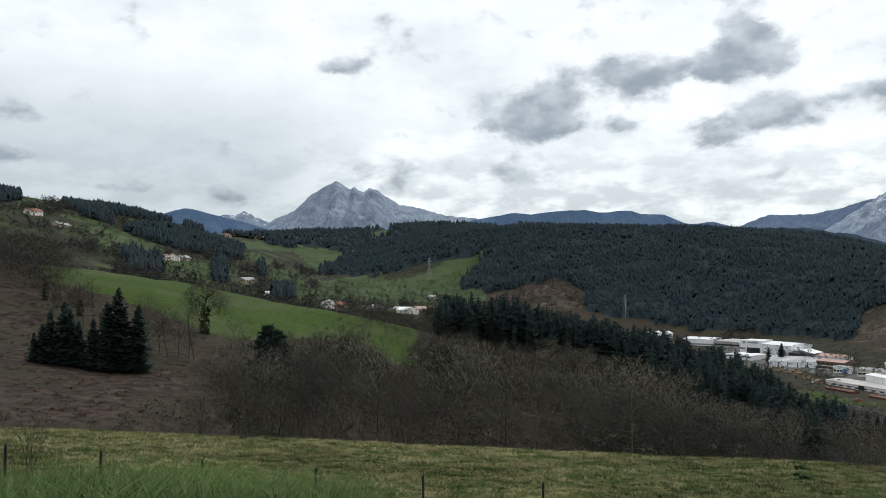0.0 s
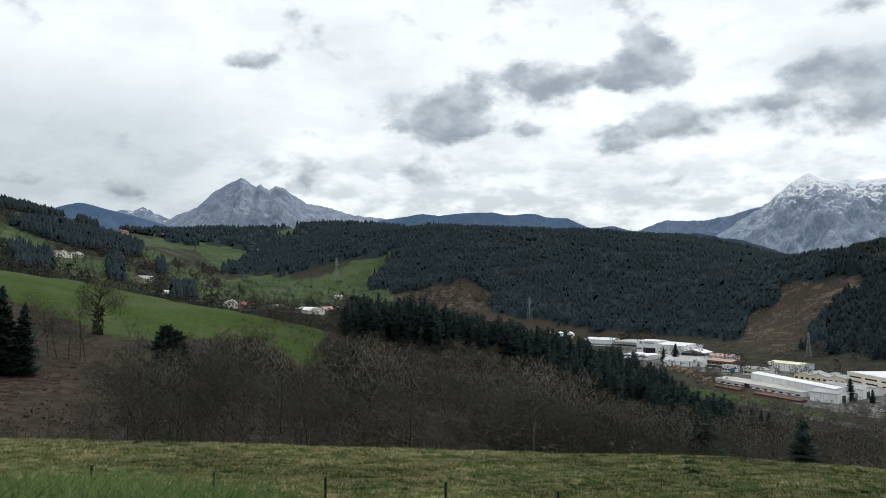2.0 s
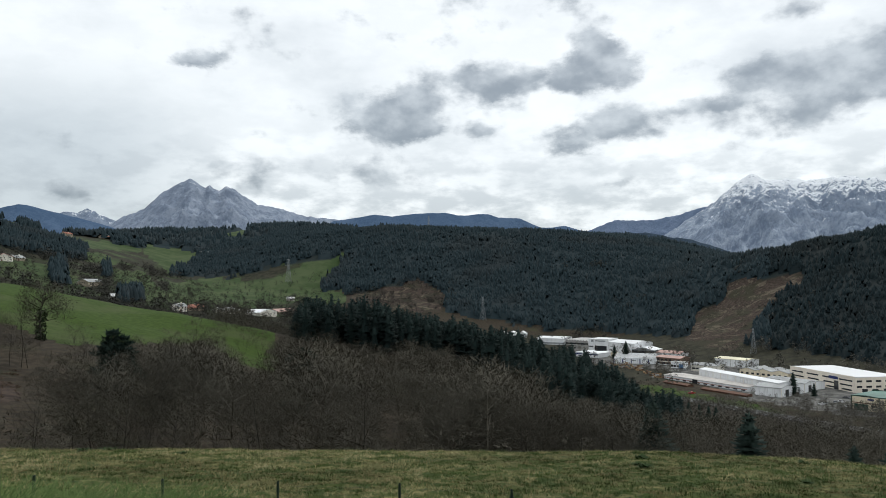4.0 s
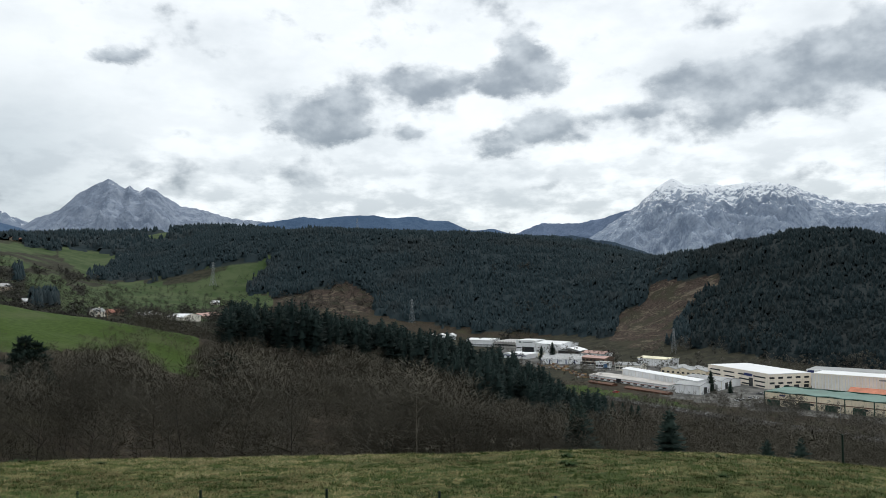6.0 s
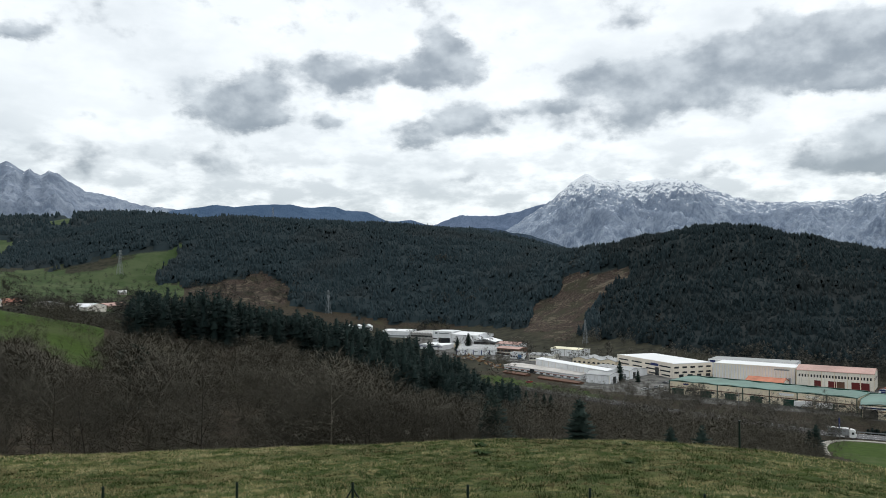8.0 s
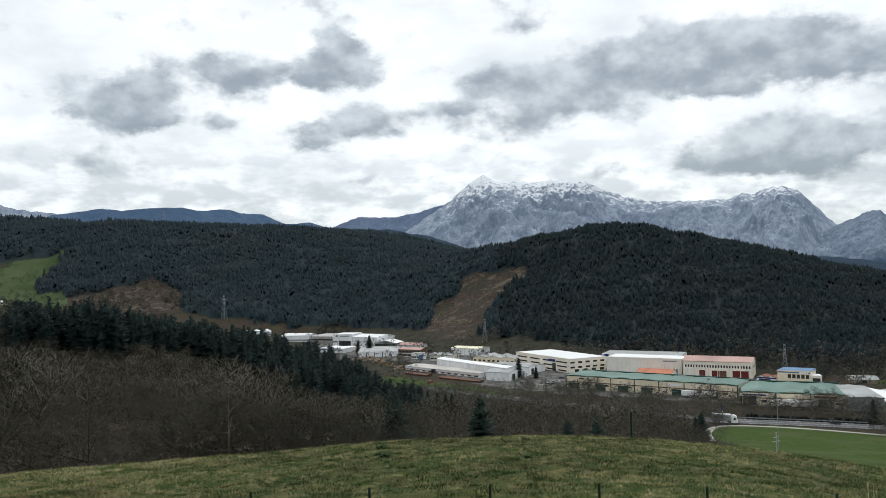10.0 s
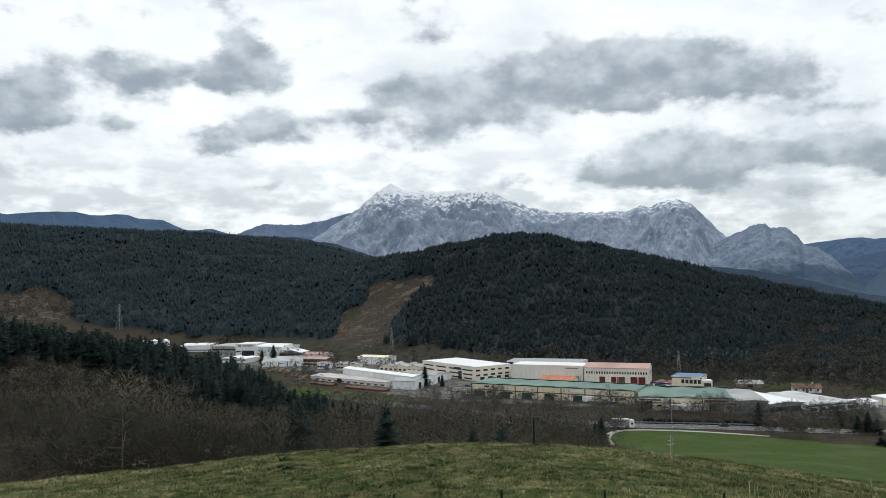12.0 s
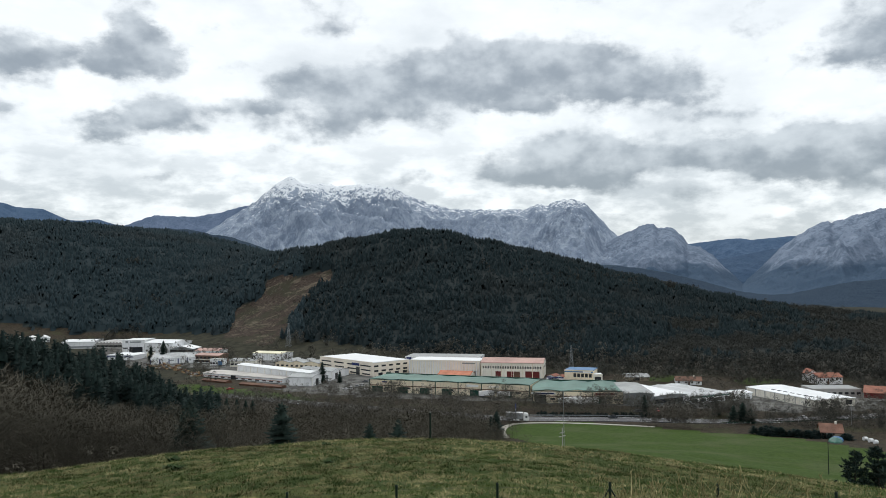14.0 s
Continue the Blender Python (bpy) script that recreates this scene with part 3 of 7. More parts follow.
def mountain_material(name, rock_a, rock_b, green, snow_line=None, tint=0.0):
    m, n = material(name)
    p = n("ShaderNodeTexCoord", 3)
    sep = n.t.nodes.new("ShaderNodeSeparateXYZ")
    n.t.links.new(p, sep.inputs[0])
    nor = n.t.nodes.new("ShaderNodeSeparateXYZ")
    n.t.links.new(n("ShaderNodeNewGeometry", 1), nor.inputs[0])
    streak = n("ShaderNodeMapping", Vector=p, Rotation=(0.0, 0.5, 0.0), Scale=(1.0, 1.0, 0.7))
    c = n.mix(n.ramp(n.math("ADD", n.math("MULTIPLY", n.noise(streak, 0.015, 9.0, 0.7), 0.55), n.math("MULTIPLY", n.noise(streak, 0.07, 7.0, 0.75), 0.45)), 0.42, 0.58), rock_a, rock_b)
    c = n.mix(n.ramp(n.noise(p, 0.0035, 5.0, 0.55), 0.42, 0.62, 0.0, 0.5), c, rock_a)
    # woods on the lower slopes, in a tone that holds the haze
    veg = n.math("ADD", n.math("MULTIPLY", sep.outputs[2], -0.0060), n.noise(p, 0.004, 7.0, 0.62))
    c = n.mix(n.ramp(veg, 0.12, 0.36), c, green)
    if snow_line:
        s = n.math("ADD", n.math("MULTIPLY", n.math("SUBTRACT", sep.outputs[2], snow_line), 0.0034), n.math("MULTIPLY", n.math("SUBTRACT", n.noise(streak, 0.038, 10.0, 0.8), 0.5), 4.6))
        s = n.math("ADD", s, n.math("MULTIPLY", n.math("SUBTRACT", nor.outputs[2], 0.72), 0.9))
        c = n.mix(n.ramp(s, 0.22, 0.42), c, (0.78, 0.81, 0.85))
    spots = n.math("ADD", n.noise(p, 0.035, 8.0, 0.72), n.math("MULTIPLY", sep.outputs[2], -0.0004))
    c = n.mix(n.math("MULTIPLY", n.ramp(spots, 0.50, 0.60), 0.4), c, tuple(g * 0.9 for g in green))
    finish(n, c, 0.95, n.noise(p, 0.03, 10.0, 0.75), 0.6, 16.0, spec=0.05)
    return m


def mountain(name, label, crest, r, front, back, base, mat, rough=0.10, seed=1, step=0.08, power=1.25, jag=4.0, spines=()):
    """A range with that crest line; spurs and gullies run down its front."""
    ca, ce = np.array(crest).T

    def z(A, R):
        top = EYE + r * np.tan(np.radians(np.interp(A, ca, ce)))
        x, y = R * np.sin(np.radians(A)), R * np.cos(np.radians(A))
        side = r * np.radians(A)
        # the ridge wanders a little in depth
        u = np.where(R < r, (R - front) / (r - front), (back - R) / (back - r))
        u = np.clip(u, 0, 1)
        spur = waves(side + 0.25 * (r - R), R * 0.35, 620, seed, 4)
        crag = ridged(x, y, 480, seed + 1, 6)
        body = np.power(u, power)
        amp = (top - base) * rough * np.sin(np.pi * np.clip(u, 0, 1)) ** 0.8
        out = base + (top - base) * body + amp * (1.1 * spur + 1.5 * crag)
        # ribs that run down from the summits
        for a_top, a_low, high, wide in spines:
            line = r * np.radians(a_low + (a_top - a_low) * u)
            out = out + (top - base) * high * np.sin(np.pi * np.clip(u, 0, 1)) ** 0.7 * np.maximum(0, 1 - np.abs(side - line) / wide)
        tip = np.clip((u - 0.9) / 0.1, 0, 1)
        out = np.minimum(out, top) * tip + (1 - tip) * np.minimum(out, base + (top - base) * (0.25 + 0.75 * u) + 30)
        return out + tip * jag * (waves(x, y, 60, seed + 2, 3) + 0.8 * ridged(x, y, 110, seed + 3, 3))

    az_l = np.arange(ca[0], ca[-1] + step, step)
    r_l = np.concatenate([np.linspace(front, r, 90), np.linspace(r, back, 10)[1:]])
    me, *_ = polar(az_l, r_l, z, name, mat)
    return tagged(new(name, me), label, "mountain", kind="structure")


# bluish rock and wood tones: the haze of distance is in the colours
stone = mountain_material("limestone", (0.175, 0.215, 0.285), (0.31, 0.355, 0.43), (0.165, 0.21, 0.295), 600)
snowy = mountain_material("hazy_snowy_limestone", (0.175, 0.22, 0.295), (0.36, 0.415, 0.50), (0.17, 0.22, 0.31), 395)
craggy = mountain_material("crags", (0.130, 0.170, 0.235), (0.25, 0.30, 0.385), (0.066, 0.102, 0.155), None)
blue_wood = mountain_material("hazy_woods", (0.066, 0.112, 0.190), (0.094, 0.146, 0.232), (0.070, 0.118, 0.200), None)
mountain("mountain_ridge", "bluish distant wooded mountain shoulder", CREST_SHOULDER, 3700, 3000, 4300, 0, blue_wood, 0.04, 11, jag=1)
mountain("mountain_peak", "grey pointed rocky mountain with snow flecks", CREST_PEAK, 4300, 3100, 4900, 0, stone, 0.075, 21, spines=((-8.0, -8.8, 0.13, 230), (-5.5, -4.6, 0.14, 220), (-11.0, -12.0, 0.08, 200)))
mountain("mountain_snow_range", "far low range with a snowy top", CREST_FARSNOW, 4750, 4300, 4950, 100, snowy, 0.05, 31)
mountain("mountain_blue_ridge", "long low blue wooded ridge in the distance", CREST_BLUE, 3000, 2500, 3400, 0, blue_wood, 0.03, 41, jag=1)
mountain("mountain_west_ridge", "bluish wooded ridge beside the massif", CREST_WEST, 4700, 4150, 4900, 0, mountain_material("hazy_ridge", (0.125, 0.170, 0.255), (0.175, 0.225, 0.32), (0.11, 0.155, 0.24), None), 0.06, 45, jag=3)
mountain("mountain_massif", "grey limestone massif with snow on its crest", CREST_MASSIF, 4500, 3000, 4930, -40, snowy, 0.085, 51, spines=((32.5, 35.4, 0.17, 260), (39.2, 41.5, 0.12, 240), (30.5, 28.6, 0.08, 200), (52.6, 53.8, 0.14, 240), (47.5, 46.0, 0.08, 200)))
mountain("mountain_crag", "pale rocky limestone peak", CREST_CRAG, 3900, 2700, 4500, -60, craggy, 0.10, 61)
dark_wood = mountain_material("hazy_dark_woods", (0.030, 0.050, 0.078), (0.046, 0.070, 0.10), (0.034, 0.055, 0.085), None)
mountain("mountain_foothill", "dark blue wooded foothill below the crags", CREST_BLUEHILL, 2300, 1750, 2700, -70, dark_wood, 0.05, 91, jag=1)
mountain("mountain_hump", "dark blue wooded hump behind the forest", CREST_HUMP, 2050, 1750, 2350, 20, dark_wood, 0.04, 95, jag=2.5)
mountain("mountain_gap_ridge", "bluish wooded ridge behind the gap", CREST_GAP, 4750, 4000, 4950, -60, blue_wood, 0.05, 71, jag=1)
mountain("mountain_inner_ridge", "dark blue wooded ridge inside the gap", CREST_INNER, 4250, 3500, 4650, -60, mountain_material("hazy_gap_woods", (0.050, 0.086, 0.146), (0.072, 0.114, 0.182), (0.052, 0.090, 0.152), None), 0.05, 75, jag=1)
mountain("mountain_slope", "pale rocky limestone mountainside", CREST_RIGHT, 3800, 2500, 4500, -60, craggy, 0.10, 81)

# ---- conifer woods on the hills ----


def cone_tree(rng, tiers, spokes, trunk=True):
    """A spruce or pine of unit height: ragged tiers on a stem."""
    V, F = [], []
    for k in range(tiers):
        z0 = 0.12 + 0.80 * k / tiers
        z1 = min(1.0, z0 + 0.95 / tiers + 0.10)
        rad = 0.20 * (1 - z0) ** 0.8 * (0.8 + 0.4 * rng.rand()) + 0.015
        b = len(V)
        V.append(((rng.rand() - 0.5) * 0.02, (rng.rand() - 0.5) * 0.02, z1))
        ph = rng.rand() * 6.28
        for s in range(spokes):
            q = rad * (1.15 if s % 2 else 0.7) * (0.75 + 0.5 * rng.rand())
            t = ph + 6.283 * s / spokes
            V.append((q * math.cos(t), q * math.sin(t), z0 - 0.03 * (s % 2) + 0.03 * rng.rand()))
        for s in range(spokes):
            F.append((b, b + 1 + s, b + 1 + (s + 1) % spokes))
    if trunk:
        b = len(V)
        for t in (0, 2.09, 4.19):
            V.append((0.016 * math.cos(t), 0.016 * math.sin(t), -0.05))
        V.append((0, 0, 0.6))
        F += [(b, b + 1, b + 3), (b + 1, b + 2, b + 3), (b + 2, b, b + 3)]
    V = np.array(V)
    return facing(V, F, unit(V * (1, 1, 0) + (0, 0, 0.02)) + (0, 0, 0.12))


def dome_tree(rng):
    """A blunt pine of unit height: a ragged dome of two rings."""
    V, F = [(0.02 * rng.normal(), 0.02 * rng.normal(), 1.0)], []
    for z0, q0 in ((rng.uniform(0.55, 0.72), 0.10), (0.18, 0.19)):
        ph = rng.rand() * 6.283
        for s in range(5):
            q, t = q0 * rng.uniform(0.7, 1.3), ph + 1.257 * s
            V.append((q * math.cos(t), q * math.sin(t), z0 + rng.uniform(-0.12, 0.1)))
    for s in range(5):
        k = (s + 1) % 5
        F += [(0, 1 + s, 1 + k), (1 + s, 6 + s, 6 + k), (1 + s, 6 + k, 1 + k)]
    V = np.array(V)
    return facing(V, F, unit(V * (1, 1, 0) + (0, 0, 0.03)) + (0, 0, 0.12))


def round_normals(me, N):
    """Shades the twigs and boughs of a crown as one rounded mass."""
    me.polygons.foreach_set("use_smooth", np.ones(len(me.polygons), bool))
    me.attributes.new("custom_normal", "FLOAT_VECTOR", "POINT").data.foreach_set("vector", np.asarray(N, np.float32).ravel())


def unit(v):
    return v / (np.linalg.norm(v, axis=-1, keepdims=True) + 1e-9)


def facing(V, F, N):
    """Turns each triangle so that its front looks the way of its normals."""
    V, F, N = np.array(V), np.array(F), unit(np.array(N))
    g = np.cross(V[F[:, 1]] - V[F[:, 0]], V[F[:, 2]] - V[F[:, 0]])
    back = np.einsum("ij,ij->i", g, N[F].sum(1)) < 0
    F[back] = F[back][:, ::-1]
    return V, F, N


def scatter(name, kinds, P, H, W, mat, seed, clump=0.0):
    """One mesh of many trees: kinds of unit height set at the points P with heights H and widths W."""
    rng = np.random.RandomState(seed)
    which = rng.randint(len(kinds), size=len(P))
    turn = rng.rand(len(P)) * 6.283
    Vs, Fs, Ts, Ns, b = [], [], [], [], 0
    tint = rng.rand(len(P)) ** 1.5
    if clump:
        tint = np.clip(0.6 * tint + 0.35 + 0.55 * waves(P[:, 0], P[:, 1], clump, seed + 7), 0, 1)
    for k, (V, F, *N) in enumerate(kinds):
        i = np.where(which == k)[0]
        if not len(i):
            continue
        c, s = np.cos(turn[i])[:, None], np.sin(turn[i])[:, None]
        x = (V[None, :, 0] * c - V[None, :, 1] * s) * W[i][:, None] + P[i, 0][:, None]
        y = (V[None, :, 0] * s + V[None, :, 1] * c) * W[i][:, None] + P[i, 1][:, None]
        z = V[None, :, 2] * H[i][:, None] + P[i, 2][:, None]
        Vs.append(np.stack([x, y, z], -1).reshape(-1, 3))
        Ts.append(np.repeat(tint[i], len(V)))
        if N:
            N = N[0]
            nx, ny = N[None, :, 0] * c - N[None, :, 1] * s, N[None, :, 0] * s + N[None, :, 1] * c
            Ns.append(np.stack([nx, ny, np.broadcast_to(N[None, :, 2], nx.shape)], -1).reshape(-1, 3))
        Fs.append((F[None] + (np.arange(len(i)) * len(V))[:, None, None]).reshape(-1, 3) + b)
        b += len(i) * len(V)
    me = raw_mesh(name, np.concatenate(Vs), np.concatenate(Fs), mat)
    paint(me, "tint", np.concatenate(Ts))
    if Ns:
        round_normals(me, np.concatenate(Ns))
    return me


def sown(seed, a0, a1, r0, r1, gap):
    """Jittered points over a sector, about one per gap x gap metres."""
    rng = np.random.RandomState(seed)
    n = int(radians(a1 - a0) * (r1**2 - r0**2) / 2 / gap**2)
    return rng.uniform(a0, a1, n), np.sqrt(rng.uniform(r0**2, r1**2, n)), rng


# same pines in two tones; the far hills' haze is put into the colour
pine_hazy = foliage("pine_hazy", (0.020, 0.034, 0.040), (0.028, 0.044, 0.050), (0.046, 0.046, 0.044), 0.30, vary=0.12, mottle=0.3, single=0.5)
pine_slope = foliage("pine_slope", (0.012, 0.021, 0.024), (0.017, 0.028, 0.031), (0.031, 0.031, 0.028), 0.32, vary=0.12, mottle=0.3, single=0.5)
rs = np.random.RandomState(3)
far_kinds = [dome_tree(rs) for _ in range(10)]


SKY_A = np.arange(-36, 84, 0.5) + 0.25
SKY_R = np.arange(0, 104) * 25.0 + 25
CREST_SEEN = np.maximum.accumulate(elevation(*np.meshgrid(SKY_A, SKY_R)), axis=0)


def wood(name, label, a0, a1, r0, r1, gap, keep, seed, tall=(11, 16), kinds=far_kinds, mat=pine_hazy, wide=1.25, category="forest"):
    a, r, rng = sown(seed, a0, a1, r0, r1, gap)
    p = spot(a, r)
    ok = keep(a, r, p[:, 2], elevation(a, r, p[:, 2]))
    # none on the far sides of the hills
    i, j = np.clip(((a + 36) * 2).astype(int), 0, len(SKY_A) - 1), np.clip((r / 25).astype(int) - 1, 0, len(SKY_R) - 1)
    ok &= np.degrees(np.arctan2(p[:, 2] + tall[1] * 1.3 - EYE, r)) > CREST_SEEN[j, i]
    a, r, p = a[ok], r[ok], p[ok]
    h = rng.uniform(*tall, len(p)) * (1 + 0.25 * waves(p[:, 0], p[:, 1], 60, seed))
    me = scatter(name, kinds, p, h, h * wide * rng.uniform(0.85, 1.2, len(p)), mat, seed)
    return tagged(new(name, me), label, category, kind="stuff")


def broadleaf(a, r, e):
    """Where bare deciduous trees break the conifers on the lower near hill."""
    edge = np.interp(a, [50, 56, 60, 66, 74], [9.0, 0.7, 0.12, -0.08, -0.22]) + 0.20 * (e + 4.2)
    return (waves(r * np.sin(np.radians(a)), r * np.cos(np.radians(a)), 130, 29) > edge) & (e < -0.6)


def keep_main(a, r, z, e):
    low = np.interp(a, [q[0] for q in WOOD_FOOT], [q[1] for q in WOOD_FOOT])
    x, y = r * np.sin(np.radians(a)), r * np.cos(np.radians(a))
    # ragged edges along the clearings
    a, e = a + 0.45 * waves(x, y, 45, 57), e + 0.28 * waves(x, y, 38, 58)
    return (e > low) & ~shape_mask(CLEARINGS, a, e) & ~shape_mask(FIELDS, a, e) & ~broadleaf(a, r, e)


def canopy(name, label, a0, a1, r0, r1, mat, seed, keep=keep_main, high=4.4, step=0.16, grow=1.0075):
    """A wood's closed lower crowns as one sheet, coloured as shaded; the treetops stand out."""

    def z(A, R):
        g = land(A, R)
        e = elevation(A, R, g)
        x, y = R * np.sin(np.radians(A)), R * np.cos(np.radians(A))
        return g + np.where(keep(A, R, g, e), high + 0.9 * waves(x, y, 14, seed), -1.5)

    rr = [r0]
    while rr[-1] < r1:
        rr.append(rr[-1] * grow)
    me, *_ = polar(np.arange(a0, a1, step), rr, z, name, mat)
    return tagged(new(name, me), label, "forest", kind="stuff")


# fill between the trees; its dark colour holds the shade of the gaps
under_far = foliage("shaded_far_boughs", (0.018, 0.030, 0.035), (0.022, 0.035, 0.040), (0.034, 0.034, 0.032), 0.3, vary=0.0, mottle=0.4)
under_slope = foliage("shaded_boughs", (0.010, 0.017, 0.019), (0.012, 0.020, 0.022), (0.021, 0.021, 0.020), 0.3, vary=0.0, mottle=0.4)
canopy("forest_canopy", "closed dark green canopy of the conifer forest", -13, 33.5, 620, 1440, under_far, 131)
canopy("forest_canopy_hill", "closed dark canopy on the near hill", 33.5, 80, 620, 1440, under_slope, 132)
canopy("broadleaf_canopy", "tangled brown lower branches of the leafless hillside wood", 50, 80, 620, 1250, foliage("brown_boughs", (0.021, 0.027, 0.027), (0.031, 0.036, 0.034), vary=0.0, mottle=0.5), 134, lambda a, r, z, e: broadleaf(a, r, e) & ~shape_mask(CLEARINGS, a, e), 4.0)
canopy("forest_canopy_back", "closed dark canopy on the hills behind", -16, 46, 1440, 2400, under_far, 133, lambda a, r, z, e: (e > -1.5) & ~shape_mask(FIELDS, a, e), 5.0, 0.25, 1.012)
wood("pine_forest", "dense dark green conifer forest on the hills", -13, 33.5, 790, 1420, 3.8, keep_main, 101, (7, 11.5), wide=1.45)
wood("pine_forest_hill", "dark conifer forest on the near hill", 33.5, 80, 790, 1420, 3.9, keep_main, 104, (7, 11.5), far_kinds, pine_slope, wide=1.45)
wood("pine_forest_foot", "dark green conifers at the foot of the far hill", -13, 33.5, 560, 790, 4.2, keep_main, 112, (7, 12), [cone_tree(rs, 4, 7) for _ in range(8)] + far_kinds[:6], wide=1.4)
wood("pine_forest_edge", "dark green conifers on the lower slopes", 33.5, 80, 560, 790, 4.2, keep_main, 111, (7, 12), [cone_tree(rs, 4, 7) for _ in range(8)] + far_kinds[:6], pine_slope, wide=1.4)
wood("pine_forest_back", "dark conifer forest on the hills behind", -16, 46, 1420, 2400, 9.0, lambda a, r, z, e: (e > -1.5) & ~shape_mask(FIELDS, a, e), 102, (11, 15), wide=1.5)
wood("hillside_pines", "dark pine plantations above the pastures", -34, -9, 380, 1420, 4.0, lambda a, r, z, e: shape_mask(WOODS_LEFT, a, e), 103, (8, 13))
# ---- trees ----


def prism(V, F, p, q, r0, r1, sides=3):
    """A tapered stick from p to q."""
    p, q = np.asarray(p, float), np.asarray(q, float)
    d = q - p
    d = d / (np.linalg.norm(d) + 1e-9)
    u = np.cross(d, (0.3, 0.9, 0.2) if abs(d[2]) > 0.7 else (0, 0, 1))
    u /= np.linalg.norm(u)
    v = np.cross(d, u)
    b = len(V)
    for c, r in ((p, r0), (q, r1)):
        for k in range(sides):
            t = 6.283 * k / sides
            V.append(c + r * (math.cos(t) * u + math.sin(t) * v))
    for k in range(sides):
        k2 = (k + 1) % sides
        F.append((b + k, b + k2, b + sides + k2))
        F.append((b + k, b + sides + k2, b + sides + k))


def turned(rng, d, angle):
    """d bent by about that angle to a random side."""
    w_ = rng.normal(size=3)
    w_ -= d * np.dot(w_, d)
    w_ /= np.linalg.norm(w_) + 1e-9
    out = d * math.cos(angle) + w_ * math.sin(angle)
    return out / np.linalg.norm(out)


def bare_tree(rng, limbs=9, boughs=4, twigs=7, stems=1, up=0.55, rad=0.010, twig=0.0038, low=0.22, sides=3, long=1.0, dome=0.65):
    """A leafless tree of unit height: wood as (V, F) and its twigs as (V, F)."""
    V, F, TV, TF = [], [], [], []

    def stick(p, q, r0, r1, n=3):
        prism(V, F, p, q, r0, r1, n)

    def spray(p, d, size, n):
        for _ in range(n):
            e = turned(rng, d, rng.uniform(0.25, 0.9))
            e[2] += up * 0.6
            e /= np.linalg.norm(e)
            q = p + e * size * long * rng.uniform(0.35, 0.8)
            side = np.cross(e, rng.normal(size=3))
            side /= np.linalg.norm(side) + 1e-9
            b = len(TV)
            TV.extend([p - side * twig, p + side * twig, q])
            TF.append((b, b + 1, b + 2))

    for s in range(stems):
        base = np.array([0.0, 0, -0.03]) if stems == 1 else np.append(rng.normal(size=2) * 0.07, -0.03)
        d = turned(rng, np.array([0, 0, 1.0]), rng.uniform(0.02, 0.10) if stems == 1 else rng.uniform(0.05, 0.35))
        pts = [base]
        for k in range(5):
            d = turned(rng, d, 0.10)
            d[2] += 0.06
            d /= np.linalg.norm(d)
            pts.append(pts[-1] + d * rng.uniform(0.13, 0.18))
        rr = [rad * (1 - 0.17 * k) / (1 if stems == 1 else 1.6) for k in range(6)]
        for k in range(5):
            stick(pts[k], pts[k + 1], rr[k], rr[k + 1], sides)
        for i in range(limbs if stems == 1 else max(3, limbs // 2)):
            t = low + (1 - low) * (i + rng.rand()) / (limbs if stems == 1 else max(3, limbs // 2))
            k = min(4, int(t * 5))
            p = pts[k] + (pts[k + 1] - pts[k]) * (t * 5 - k if t < 1 else 1)
            e = turned(rng, np.array([0, 0, 1.0]), rng.uniform(0.35, 0.95))
            ln = 0.30 * (0.825 + 0.5 * dome - dome * t) * rng.uniform(0.75, 1.2)
            q = p + e * ln * 0.55
            e2 = turned(rng, e, 0.3)
            e2[2] += up
            e2 /= np.linalg.norm(e2)
            q2 = q + e2 * ln * 0.6
            rl = rr[k] * 0.42
            stick(p, q, rl, rl * 0.65)
            stick(q, q2, rl * 0.65, rl * 0.25)
            spray(q2, e2, ln * 0.55, twigs)
            for j in range(boughs):
                c = p + (q - p) * rng.uniform(0.4, 1) if rng.rand() < 0.5 else q + (q2 - q) * rng.rand()
                f = turned(rng, e2, rng.uniform(0.4, 0.9))
                f[2] += up * 0.5
                f /= np.linalg.norm(f)
                g = c + f * ln * rng.uniform(0.35, 0.6)
                if sides > 3:
                    prism(V, F, c, g, rl * 0.4, rl * 0.15)
                else:
                    side = np.cross(f, rng.normal(size=3))
                    side *= rl * 0.4 / (np.linalg.norm(side) + 1e-9)
                    b = len(V)
                    V.extend([c - side, c + side, g])
                    F.append((b, b + 1, b + 2))
                for c2 in (g, c + (g - c) * 0.55):
                    spray(c2, f, ln * 0.55, max(2, twigs // 2))
        spray(pts[-1], d, 0.14, twigs * 2)
    V, TV = np.array(V), np.array(TV)
    top = max(V[:, 2].max(), TV[:, 2].max())
    return (V / top, np.array(F)), (TV / top, np.array(TF))


